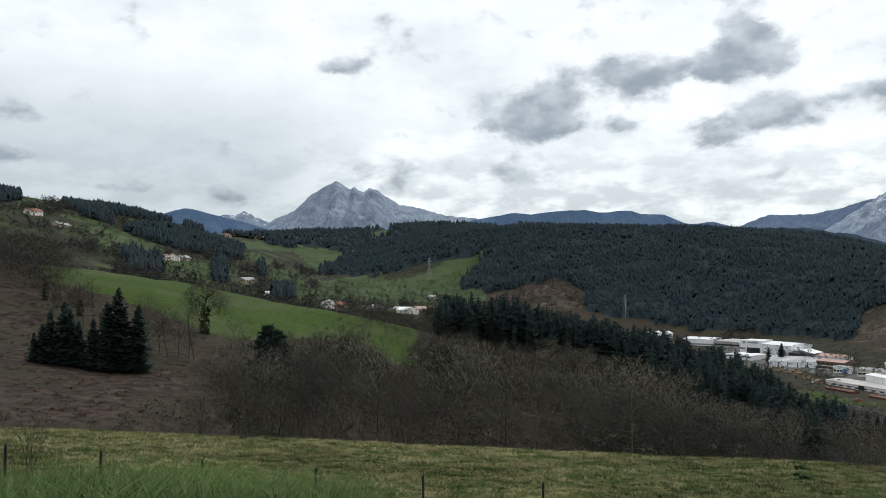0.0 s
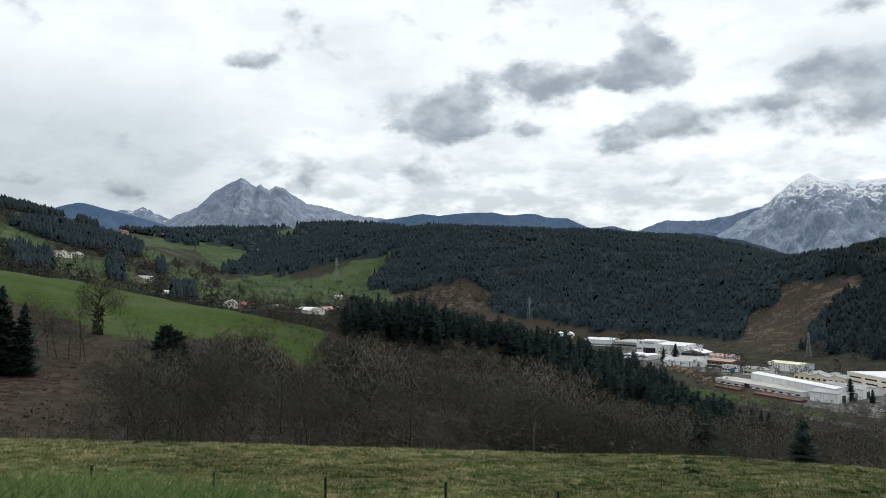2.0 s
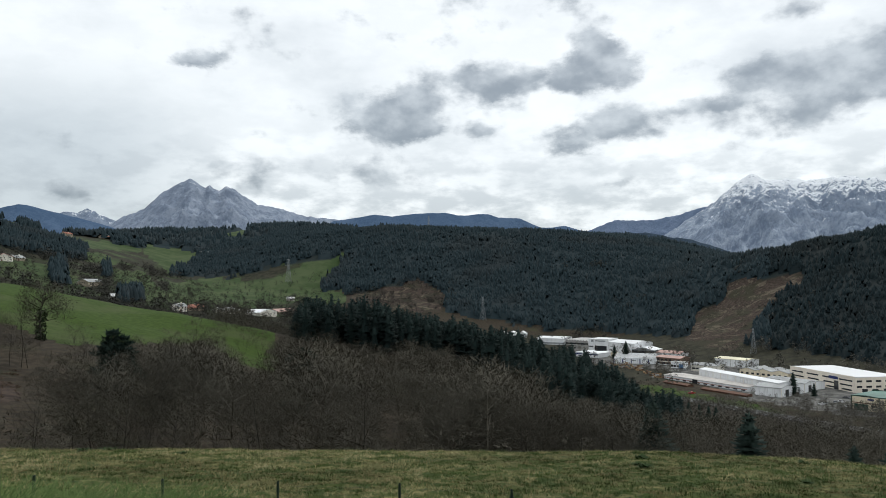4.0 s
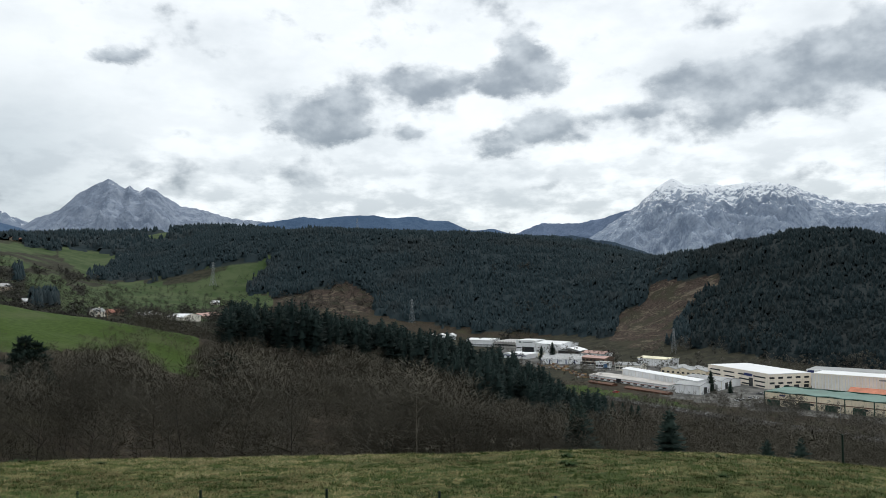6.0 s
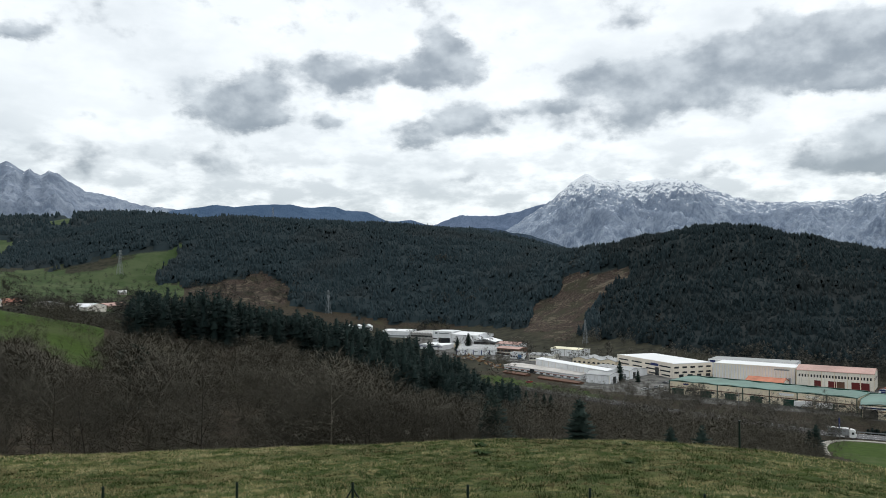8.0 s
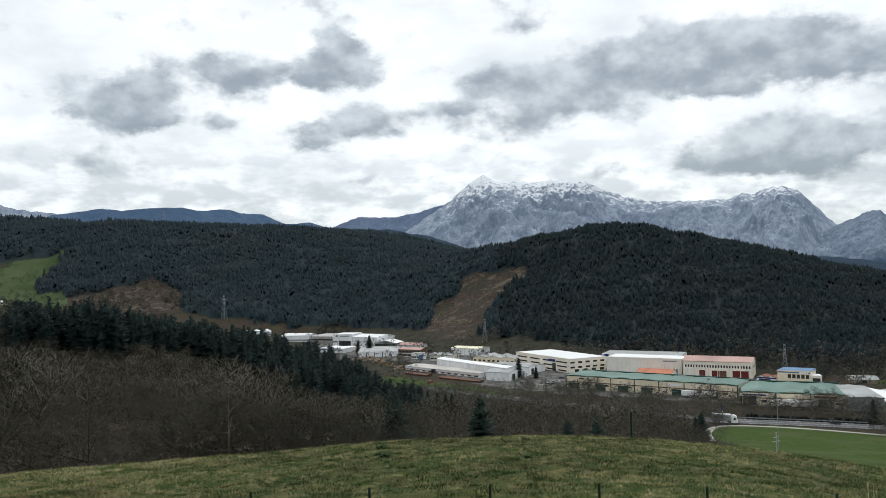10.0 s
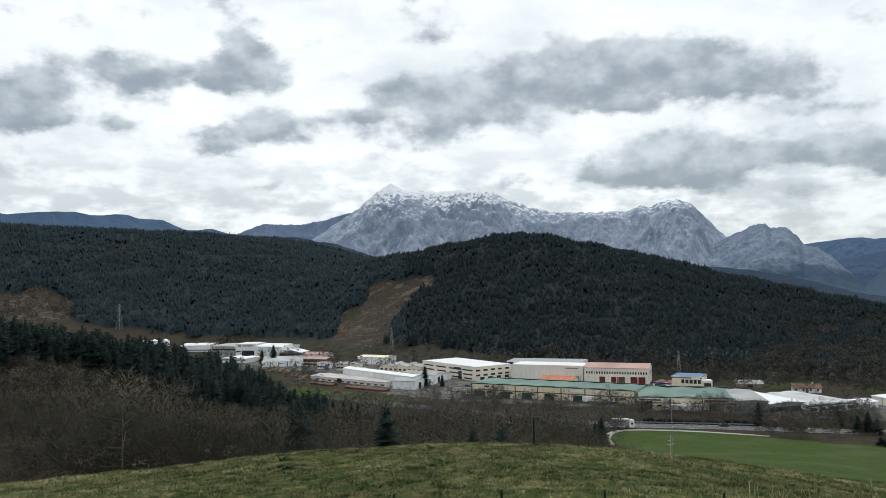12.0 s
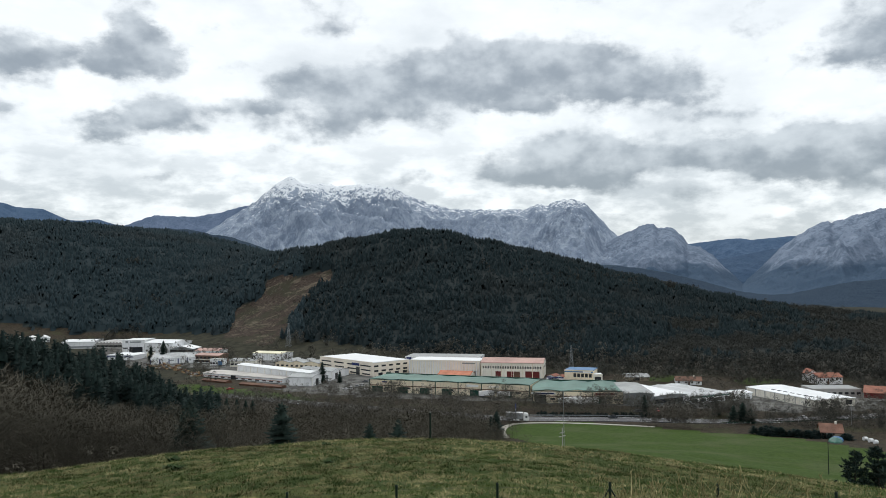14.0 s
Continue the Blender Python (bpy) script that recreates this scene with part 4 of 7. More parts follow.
def crown_tree(rng, lobes=6, twigs=40, wide=0.30, low=0.34, fine=0.004, limb=0.010, stems=1, long=1.0, split=False):
    """A leafless tree of unit height whose twigs make rounded clumps: (V, F, normals)."""
    V, F, N, TV, TF, TN = [], [], [], [], [], []

    def stick(p, q, r0, r1):
        k = len(V)
        prism(V, F, p, q, r0, r1)
        N.extend([unit(v * np.array([1, 1, 0.3]) + (0, 0, 0.02)) for v in V[k:]])

    mid = np.array([0, 0, (1 + low) / 2])
    forks = []
    for s in range(stems):
        base = np.append(rng.normal(size=2) * (0.0 if stems == 1 else 0.07), -0.03)
        fork = np.append(base[:2] + rng.normal(size=2) * 0.03, low * rng.uniform(0.8, 1.2))
        top = np.append(fork[:2] + rng.normal(size=2) * 0.04, 0.80)
        stick(base, fork, limb, limb * 0.75)
        stick(fork, top, limb * 0.7, limb * 0.2)
        forks.append((fork, top))
    for k in range(lobes):
        fork, top = forks[k % stems]
        ph = 2.4 * k + rng.uniform(-0.6, 0.6)
        h = (k + 0.5) / lobes
        z = low + (0.90 - low) * h + rng.uniform(-0.05, 0.05)
        out_ = wide * math.sqrt(max(0.06, 1 - ((h - 0.38) / 0.66) ** 2)) * rng.uniform(0.55, 1.0)
        c = np.array([math.cos(ph) * out_, math.sin(ph) * out_, z])
        r_l = rng.uniform(0.12, 0.18) * (1.15 - 0.35 * h)
        p = fork + (top - fork) * min(0.9, max(0.0, h - 0.15))
        stick(p, c, limb * 0.42, limb * 0.14)
        d = unit(rng.normal(size=(twigs, 3)) + (0, 0, 0.25))
        e = unit(0.5 * d + rng.normal(size=(twigs, 3)) * 0.55 + (0, 0, 0.5))
        a_ = c + d * r_l * rng.uniform(0.25, 0.95, (twigs, 1))
        b_ = a_ + e * r_l * long * rng.uniform(0.2, 0.5, (twigs, 1))
        side = unit(np.cross(e, rng.normal(size=(twigs, 3)))) * fine
        nn = unit(1.0 * unit(a_ - mid) + 0.35 * d + (0, 0, 0.1))
        k0 = len(TV)
        for j in range(twigs):
            TV.extend([a_[j] - side[j], a_[j] + side[j], b_[j]])
            TN.extend([nn[j]] * 3)
            TF.append((k0 + 3 * j, k0 + 3 * j + 1, k0 + 3 * j + 2))
    V, F, N = facing(V, F, N)
    TV, TF, TN = facing(TV, TF, TN)
    top_ = TV[:, 2].max()
    V[:, 2] /= top_
    TV[:, 2] /= top_
    if split:
        return (V, F, N), (TV, TF, TN)
    return np.concatenate([V, TV]), np.concatenate([F, TF + len(V)]), np.concatenate([N, TN])


bark = foliage("bark", (0.030, 0.028, 0.023), (0.062, 0.057, 0.046))
twig_m = foliage("winter_twigs", (0.046, 0.043, 0.033), (0.078, 0.072, 0.056), (0.086, 0.073, 0.057), 0.4, vary=0.7, mottle=0.3, single=0.3)
grey_twig = foliage("grey_twigs", (0.050, 0.047, 0.037), (0.074, 0.069, 0.055), vary=0.35, mottle=0.4, single=0.4)
dull_twig = foliage("distant_twigs", (0.082, 0.078, 0.066), (0.125, 0.119, 0.100), (0.12, 0.10, 0.085), 0.4, vary=0.35, mottle=0.4, single=0.4)
brown_twig = foliage("slope_twigs", (0.042, 0.044, 0.040), (0.064, 0.065, 0.058), vary=0.45, mottle=0.4, single=0.25)
pine_mid = foliage("pine_needles", (0.014, 0.026, 0.025), (0.026, 0.042, 0.037), mottle=0.5, single=0.6)
needle = foliage("dark_needles", (0.019, 0.033, 0.028), (0.035, 0.054, 0.044), mottle=0.5, single=0.6)
ivy = foliage("ivy", (0.010, 0.018, 0.010), (0.030, 0.042, 0.020))

rs = np.random.RandomState(12)
mid_kinds = [crown_tree(rs, rs.randint(13, 18), 215, rs.uniform(0.25, 0.34), rs.uniform(0.25, 0.38), 0.0017, 0.005, long=1.0) for _ in range(12)]
small_kinds = [crown_tree(rs, 8, 60, rs.uniform(0.24, 0.36), rs.uniform(0.15, 0.30), 0.0034, 0.005, long=1.0) for _ in range(8)]
far_lite = [crown_tree(rs, 5, 25, rs.uniform(0.22, 0.34), rs.uniform(0.08, 0.20), 0.025, 0.007, long=1.1) for _ in range(10)]
hill_kinds = [crown_tree(rs, 6, 42, rs.uniform(0.24, 0.36), rs.uniform(0.08, 0.20), 0.013, 0.005, long=1.0) for _ in range(8)]
far_bare = [crown_tree(rs, 8, 64, rs.uniform(0.24, 0.36), rs.uniform(0.15, 0.28), 0.0065, 0.004, long=1.0) for _ in range(10)]
scrub_kinds = [crown_tree(rs, 6, 32, rs.uniform(0.30, 0.45), 0.10, 0.0085, 0.004, stems=3, long=1.1) for _ in range(8)]


def frond_pine(rng, whorls=19, arms=7, slim=0.17, blunt=0.55):
    """A forest pine of unit height: a stem, a dark heart and ragged boughs."""
    V, F = [], []
    prism(V, F, (0, 0, -0.05), (0, 0, 0.9), 0.012, 0.004)
    for w_ in range(4):
        b = len(V)
        za, zb = 0.10 + 0.2 * w_, min(0.95, 0.40 + 0.2 * w_)
        V.append(np.array([0, 0, zb]))
        for k in range(6):
            q = slim * 0.55 * (1 - za) ** blunt * rng.uniform(0.7, 1.2)
            V.append(np.array([q * math.cos(1.047 * k), q * math.sin(1.047 * k), za + 0.05 * rng.rand()]))
        F.extend([(b, b + 1 + k, b + 1 + (k + 1) % 6) for k in range(6)])
    for w_ in range(whorls):
        t = (w_ + rng.rand()) / whorls
        bulge = rng.uniform(0.65, 1.25)
        for k in range(arms):
            ph = rng.rand() * 6.283
            ln = (slim * (1 - t) ** blunt + 0.012) * bulge * rng.uniform(0.6, 1.2)
            o = np.array([0, 0, 0.08 + 0.88 * t + rng.uniform(-0.03, 0.03)])
            d = np.array([math.cos(ph), math.sin(ph), rng.uniform(-0.25, 0.35)])
            side = np.array([-math.sin(ph), math.cos(ph), 0]) * ln * rng.uniform(0.13, 0.27)
            dn = np.array([0, 0, -0.03 * rng.rand()])
            b = len(V)
            V.extend([o + d * ln * 0.2, o + d * ln * 0.65 + side + dn, o + d * ln, o + d * ln * 0.65 - side + dn])
            F.extend([(b, b + 1, b + 2), (b, b + 2, b + 3)])
    V = np.array(V)
    return facing(V, F, unit(V * (1, 1, 0) + (0, 0, 0.01)) + (0, 0, 0.1))


belt_kinds = [frond_pine(rs, 22, 9, slim=rs.uniform(0.15, 0.22), blunt=0.5) for _ in range(10)]


def wood_top(a):
    return np.interp(a, [q[0] for q in WOOD_TOP], [q[1] for q in WOOD_TOP])


def bare_wood(name, label, a0, a1, r0, r1, gap, tall, seed, kinds, mat, keep=None, wide=0.9):
    a, r, rng = sown(seed, a0, a1, r0, r1, gap)
    p = spot(a, r)
    h = rng.uniform(*tall, len(p)) * (1 + 0.42 * waves(p[:, 0], p[:, 1], 24, seed))
    head = np.degrees(np.arctan2(p[:, 2] + h - EYE, r))
    cap = wood_top(a) + 0.6 * waves(p[:, 0], p[:, 1], 20, seed + 1)
    # trees that stand too high on the slope are younger there
    fit = np.clip((EYE + r * np.tan(np.radians(cap)) - p[:, 2]) / h, 0, 1)
    ok = fit > 0.45
    if keep is not None:
        ok &= keep(a, r, p[:, 2], elevation(a, r, p[:, 2]))
    p, h = p[ok], (h * fit)[ok]
    me = scatter(name, kinds, p, h, h * wide * rng.uniform(0.8, 1.25, len(p)), mat, seed, 32.0)
    return tagged(new(name, me), label, "trees", kind="stuff")


def open_land(a, r, z, e):
    return ~inside(GREEN_FIELD, a, e) & ~(inside(PASTURE_EDGE, a, e) & (r > 170)) & ~((r > 190) & shape_mask(GLADE, a, e)) & ~((r > 70) & shape_mask(BRACKEN, a, e) & (a < -10))


def off_road(a, r, z, e):
    x, y = r * np.sin(np.radians(a)), r * np.cos(np.radians(a))
    return open_land(a, r, z, e) & (road_distance(x, y) > 7)


FOOTPRINTS = [
    ((283.1, 359.0), (326.2, 272.9), 24.0),
    ((317.0, 262.9), (346.5, 226.5), 38.0),
    ((328.7, 476.0), (327.2, 411.9), 32.0),
    ((351.3, 372.5), (361.6, 353.2), 12.0),
    ((375.0, 355.7), (398.4, 321.6), 24.0),
    ((390.5, 298.0), (398.2, 282.1), 18.0),
    ((398.4, 281.8), (402.2, 277.7), 9.0),
    ((389.1, 311.3), (392.0, 300.0), 8.0),
    ((273.3, 708.8), (287.7, 694.9), 26.0),
    ((288.1, 694.4), (303.0, 669.7), 30.0),
    ((299.7, 668.2), (314.1, 652.6), 20.0),
    ((254.5, 602.5), (285.7, 587.5), 50.0),
    ((241.2, 663.1), (256.8, 643.0), 22.0),
    ((265.8, 665.6), (277.0, 654.6), 10.0),
    ((243.2, 778.1), (267.2, 762.5), 36.0),
    ((268.9, 761.3), (285.6, 742.2), 34.0),
    ((216.0, 838.1), (246.9, 827.5), 40.0),
    ((285.0, 588.1), (295.9, 569.0), 14.0),
]
FOOTPRINTS += [
    ((308.4, 636.4), (321.9, 619.1), 18.0),
    ((283.5, 559.9), (290.8, 551.9), 8.0),
    ((247.3, 498.3), (266.2, 427.6), 17.0),
    ((235.7, 476.3), (241.1, 454.5), 5.0),
    ((243.1, 440.8), (253.2, 408.0), 5.0),
    ((268.4, 489.1), (275.4, 410.0), 10.0),
    ((298.0, 456.9), (309.1, 427.0), 14.0),
    ((320.3, 558.8), (332.6, 535.1), 18.0),
    ((308.3, 504.7), (324.3, 471.8), 22.0),
    ((288.7, 537.4), (301.7, 523.0), 16.0),
    ((272.0, 402.5), (310.6, 425.2), 16.0),
    ((341.3, 221.7), (351.2, 211.4), 40.0),
    ((353.1, 211.9), (372.4, 204.4), 40.0),
    ((368.6, 200.7), (397.3, 192.0), 40.0),
    ((396.0, 190.4), (408.2, 185.9), 10.0),
    ((422.0, 195.3), (399.8, 149.1), 24.0),
    ((436.6, 164.8), (454.3, 146.0), 16.0),
    ((442.8, 141.2), (450.4, 114.5), 24.0),
]
FOOTPRINTS += [
    ((488.7, 181.3), (501.0, 171.6), 10.0),
    ((497.4, 190.9), (501.8, 186.1), 9.0),
    ((425.4, 276.1), (435.5, 265.0), 12.0),
    ((430.6, 243.6), (439.0, 231.0), 12.0),
    ((313.2, 115.6), (316.8, 108.7), 9.0),
]


def built(a, r, grow=4.0):
    """Whether a point lies inside or just beside a building."""
    x, y = r * np.sin(np.radians(a)), r * np.cos(np.radians(a))
    out = np.zeros(np.shape(x), bool)
    for (px, py), (qx, qy), d in FOOTPRINTS:
        L = math.hypot(qx - px, qy - py)
        ux, uy = (qx - px) / L, (qy - py) / L
        u, v = (x - px) * ux + (y - py) * uy, -(x - px) * uy + (y - py) * ux
        out |= (u > -grow) & (u < L + grow) & (v > -grow) & (v < d + grow)
    return out


ROAD = [(211.6, 412.2), (233.8, 342.4), (250.4, 297.1), (261.0, 267.4), (272.0, 240.8), (289.1, 220.9), (307.7, 199.4), (328.8, 171.4), (346.3, 153.2), (376.2, 132.2), (412.1, 109.6), (471.4, 58.6)]


def road_distance(x, y):
    d = np.full(np.shape(x), 1e9)
    for (x0, y0), (x1, y1) in zip(ROAD, ROAD[1:]):
        ex, ey = x1 - x0, y1 - y0
        t = np.clip(((x - x0) * ex + (y - y0) * ey) / (ex * ex + ey * ey), 0, 1)
        d = np.minimum(d, np.hypot(x - x0 - t * ex, y - y0 - t * ey))
    return d


bare_wood("bare_wood", "leafless brown deciduous wood on the slope", -34, 27, 72, 290, 11.0, (10, 19), 201, mid_kinds, twig_m, open_land, 1.2)
bare_wood("grey_wood", "grey leafless trees among the brown wood", -34, 27, 80, 285, 19.0, (11, 19), 202, mid_kinds, grey_twig, open_land, 1.05)
bare_wood("scrub_slope", "brown leafless scrub below the meadow", -34, 50, 60, 350, 7.4, (2.5, 5), 203, scrub_kinds, twig_m, off_road, 1.3)
bare_wood("bare_wood_valley", "leafless brown trees above the road", 26, 52, 118, 345, 6.3, (5.5, 12), 204, small_kinds, twig_m, off_road, 1.1)
def beside(a, r, gap=8.0):
    return road_distance(r * np.sin(np.radians(a)), r * np.cos(np.radians(a))) > gap


def clumps(a, r, size, seed):
    return waves(r * np.sin(np.radians(a)), r * np.cos(np.radians(a)), size, seed)


def in_yard(a, r):
    return inside(YARD, r * np.sin(np.radians(a)), r * np.cos(np.radians(a)))


wood("roadside_trees", "leafless trees along the valley road", 22, 82, 325, 445, 4.7, lambda a, r, z, e: beside(a, r) & ~in_yard(a, r) & ((r > 372) | (a < 49) | ((a > 58.5) & (a < 67) & (r > 346))) & (clumps(a, r, 60, 9) > -0.45), 205, (6, 10.5), far_bare, dull_twig, 1.0, "trees")
wood("roadside_crowns", "tall leafless trees beside the valley road", 57.5, 74, 344, 388, 7.5, lambda a, r, z, e: beside(a, r, 7.0) & ~in_yard(a, r) & ~built(a, r, 3.0) & (clumps(a, r, 45, 87) > -0.35), 229, (7, 11), far_bare, brown_twig, 1.2, "trees")
wood("roadside_scrub", "brown leafless scrub along the valley road", 22, 82, 315, 440, 6.0, lambda a, r, z, e: beside(a, r, 7.0) & ~in_yard(a, r) & ((r > 366) | (a < 49.5) | ((a > 58) & (a < 67.5) & (r > 344))), 215, (2.4, 4.8), scrub_kinds, dull_twig, 1.5, "bushes")
wood("works_trees", "leafless trees between the works", 16, 80, 380, 600, 12.0, lambda a, r, z, e: beside(a, r) & in_yard(a, r) & (clumps(a, r, 40, 69) > np.interp(a, [58, 63], [0.5, -0.35])) & ~built(a, r), 216, (3.5, 7), far_bare, dull_twig, 0.9, "trees")
wood("valley_brush", "brown brush and bare trees behind the works", 20, 82, 480, 640, 8.0, lambda a, r, z, e: ~in_yard(a, r) & (clumps(a, r, 70, 79) > np.interp(a, [20, 40, 50], [0.6, 0.1, -0.6])) & ~built(a, r), 217, (5, 11), far_lite, dull_twig, 1.1, "trees")
wood("field_hedge", "dark evergreen hedge along the field", 65.5, 71.5, 322, 350, 2.2, lambda a, r, z, e: (r > 332) & (r < 338), 218, (2.0, 3.2), belt_kinds, pine_mid, 4.0, "hedge")
wood("roadside_hedge", "dark clipped hedge between the road and the halls", 50.5, 59.5, 364, 392, 1.2, lambda a, r, z, e: beside(a, r, 8.0) & ~beside(a, r, 10.5) & (r > 368), 224, (1.6, 2.6), belt_kinds, pine_mid, 2.6, "hedge")
wood("foothill_trees", "brown leafless trees at the foot of the hill", 6, 82, 560, 760, 9.0, lambda a, r, z, e: (e < np.interp(a, [q[0] for q in WOOD_FOOT], [q[1] for q in WOOD_FOOT]) + 0.5) & ((a > 45) | (waves(r * np.sin(np.radians(a)), r * np.cos(np.radians(a)), 90, 19) > 0.2)) & ~shape_mask(CLEARINGS, a, e), 206, (6, 11), far_lite, dull_twig, 1.0, "trees")
hill_twig = foliage("hillside_twigs", (0.038, 0.038, 0.034), (0.064, 0.063, 0.055), vary=0.5, mottle=0.5)
wood("hill_bare_trees", "grey leafless trees among the conifers", 8, 58, 600, 1150, 11.0, lambda a, r, z, e: (clumps(a, r, 160, 29) > np.interp(a, [8, 48, 58], [0.55, 0.45, 0.15])) & ~shape_mask(CLEARINGS, a, e) & (e < 1.2), 207, (9, 13), far_lite, hill_twig, 1.0, "trees")
wood("hill_broadleaf_wood", "brown leafless woods on the lower hillside", 50, 82, 560, 1250, 5.2, lambda a, r, z, e: broadleaf(a, r, e) & ~shape_mask(CLEARINGS, a, e) & ~built(a, r), 227, (8, 13), hill_kinds, brown_twig, 1.25, "trees")
wood("hill_foot_wood", "brown leafless trees along the foot of the hill", 46, 82, 500, 700, 5.6, lambda a, r, z, e: (e < np.interp(a, [q[0] for q in WOOD_FOOT], [q[1] for q in WOOD_FOOT]) + 0.3) & ~in_yard(a, r) & ~built(a, r, 8.0) & (clumps(a, r, 70, 83) > -0.15), 228, (6, 11), hill_kinds, brown_twig, 1.2, "trees")
wood("hedgerow_trees", "leafless hedgerow trees between the pastures", -34, 4, 345, 1150, 6.6, lambda a, r, z, e: (clumps(a, r, 95, 39) > 0.05) & ~shape_mask(WOODS_LEFT, a, e) & ~shape_mask(GREENS, a, e) & ~shape_mask(FIELDS, a, e) & (r < np.interp(a, [-34, -8, 4], [1150, 1100, 900])), 208, (5, 11), far_lite, hill_twig, 1.2, "trees")
wood("field_trees", "single leafless trees in the pastures", -34, 4, 345, 1100, 11.5, lambda a, r, z, e: shape_mask(GREENS, a, e) | shape_mask(FIELDS, a, e), 219, (3, 7), far_lite, hill_twig, 1.2, "trees")
wood("dell_scrub", "brown scrub and small trees in the dell", -10, 3, 215, 345, 4.4, lambda a, r, z, e: ~inside(PASTURE_EDGE, a, e) & ~shape_mask(GLADE, a, e) & (e > -8.2), 223, (3, 8), small_kinds, twig_m, 1.3, "bushes")
wood("clearing_scrub", "brown scrub and stumps on the felled slopes", 0, 40, 560, 1250, 7.0, lambda a, r, z, e: shape_mask(CLEARINGS, a, e) & (clumps(a, r, 25, 59) > -0.3), 222, (1.0, 3.0), far_lite, dull_twig, 1.8, "bushes")
wood("felled_edge_trees", "dark leafless trees left on the felled slope", 1.5, 13, 640, 1100, 6.5, lambda a, r, z, e: shape_mask(CLEARINGS[:1], a, e) & (clumps(a, r, 55, 67) > -0.35), 226, (3.5, 8), far_lite, hill_twig, 1.3, "trees")
wood("upland_scrub", "dark scrub and hedges on the upland pasture", 66, 82, 700, 1500, 14.0, lambda a, r, z, e: shape_mask(CLEARINGS, a, e) & (clumps(a, r, 80, 99) > 0.0), 221, (4, 8), far_lite, dull_twig, 1.3, "bushes")
# hedges between the pastures
rng = np.random.RandomState(231)
P_ = []
for k in range(80):
    a1, r1, turn_ = rng.uniform(-33, 6), rng.uniform(355, 1050), rng.choice([0.35, 1.9]) + rng.normal() * 0.25
    x1, y1, n1 = r1 * math.sin(radians(a1)), r1 * math.cos(radians(a1)), int(rng.uniform(14, 44))
    s = np.arange(n1) * 3.4 + rng.rand(n1)
    bow = rng.normal() * 0.002
    P_.append(np.stack([x1 + s * math.cos(turn_) - bow * s * s * math.sin(turn_) + rng.normal(size=n1) * 0.6, y1 + s * math.sin(turn_) + bow * s * s * math.cos(turn_) + rng.normal(size=n1) * 0.6], -1))
P_ = np.concatenate(P_)
a, r = np.degrees(np.arctan2(P_[:, 0], P_[:, 1])), np.hypot(P_[:, 0], P_[:, 1])
p = spot(a, r)
e = elevation(a, r, p[:, 2])
ok = (r > 345) & ~shape_mask(WOODS_LEFT, a, e) & (e < np.interp(a, [q[0] for q in WOOD_FOOT], [q[1] for q in WOOD_FOOT]) + np.where(a < -12, 9, 0))
p = p[ok]
h = rng.uniform(2.0, 5.0, len(p)) * (1 + 0.8 * (rng.rand(len(p)) < 0.12))
hedge_me = scatter("hedgerows", far_lite, p, h, h * 1.3, foliage("hedge_twigs", (0.032, 0.033, 0.026), (0.058, 0.058, 0.044), vary=0.4, mottle=0.5), 231)
tagged(new("hedgerows", hedge_me), "dark brown hedgerows between the hillside pastures", "hedge", kind="stuff")
wood("hillside_brush", "brown leafless wood above the bracken", -34, -23.5, 185, 335, 5.0, lambda a, r, z, e: (a < -26.2 + 1.2 * clumps(a, r, 40, 49)) & (e > -0.7), 209, (8, 13), small_kinds, grey_twig, 1.1, "trees")
# dead bracken on the open slope
straw_twig = foliage("dead_bracken", (0.062, 0.043, 0.030), (0.128, 0.092, 0.066), (0.05, 0.036, 0.026), 0.4)


def tuft_kind(rng):
    V, F = [], []
    for _ in range(26):
        ph, ln = rng.rand() * 6.283, rng.uniform(0.4, 0.9)
        o = np.append(rng.normal(size=2) * 0.22, -0.05)
        d = np.array([math.cos(ph) * 0.7, math.sin(ph) * 0.7, rng.uniform(0.15, 1.0)]) * ln
        s_ = np.array([-math.sin(ph), math.cos(ph), 0]) * 0.03
        b = len(V)
        V.extend([o - s_, o + s_, o + d])
        F.append((b, b + 1, b + 2))
    return np.array(V), np.array(F)


tuft_kinds = [tuft_kind(rs) for _ in range(6)]
wood("dead_bracken", "brown dead bracken tufts on the open slope", -34, -9, 66, 260, 1.5, lambda a, r, z, e: shape_mask(BRACKEN, a, e) & (clumps(a, r, 9, 89) > -0.8), 220, (0.4, 1.0), tuft_kinds, straw_twig, 1.5, "bracken")
# belt of conifers on the spur
a, r, rng = sown(301, -0.5, 27.5, 225, 335, 3.7)
p = spot(a, r)
crown = np.interp(a, [q[0] for q in BELT_TOP], [q[1] for q in BELT_TOP])
ok = r > np.interp(a, [0, 12, 18, 27], [285, 280, 240, 225])
room = EYE + r * np.tan(np.radians(crown)) - p[:, 2]
ok &= room > 4
p, h = p[ok], np.minimum(room[ok], 19) * rng.choice([0.6, 0.75, 0.85, 0.92, 1.0, 1.12], ok.sum()) * rng.uniform(0.9, 1.08, ok.sum())
def part(name, me, mat=None, parent=None, label="", m=None):
    """Links a mesh (or a bmesh) as one object under a thing or a part."""
    if isinstance(me, bmesh.types.BMesh):
        bm, me = me, bpy.data.meshes.new(name)
        bm.to_mesh(me)
        bm.free()
    if mat and not me.materials:
        me.materials.append(mat)
    ob = new(name, me)
    if parent:
        ob.parent = parent
    if m is not None:
        ob.matrix_basis = m
    if label:
        ob["label"] = label
    return ob


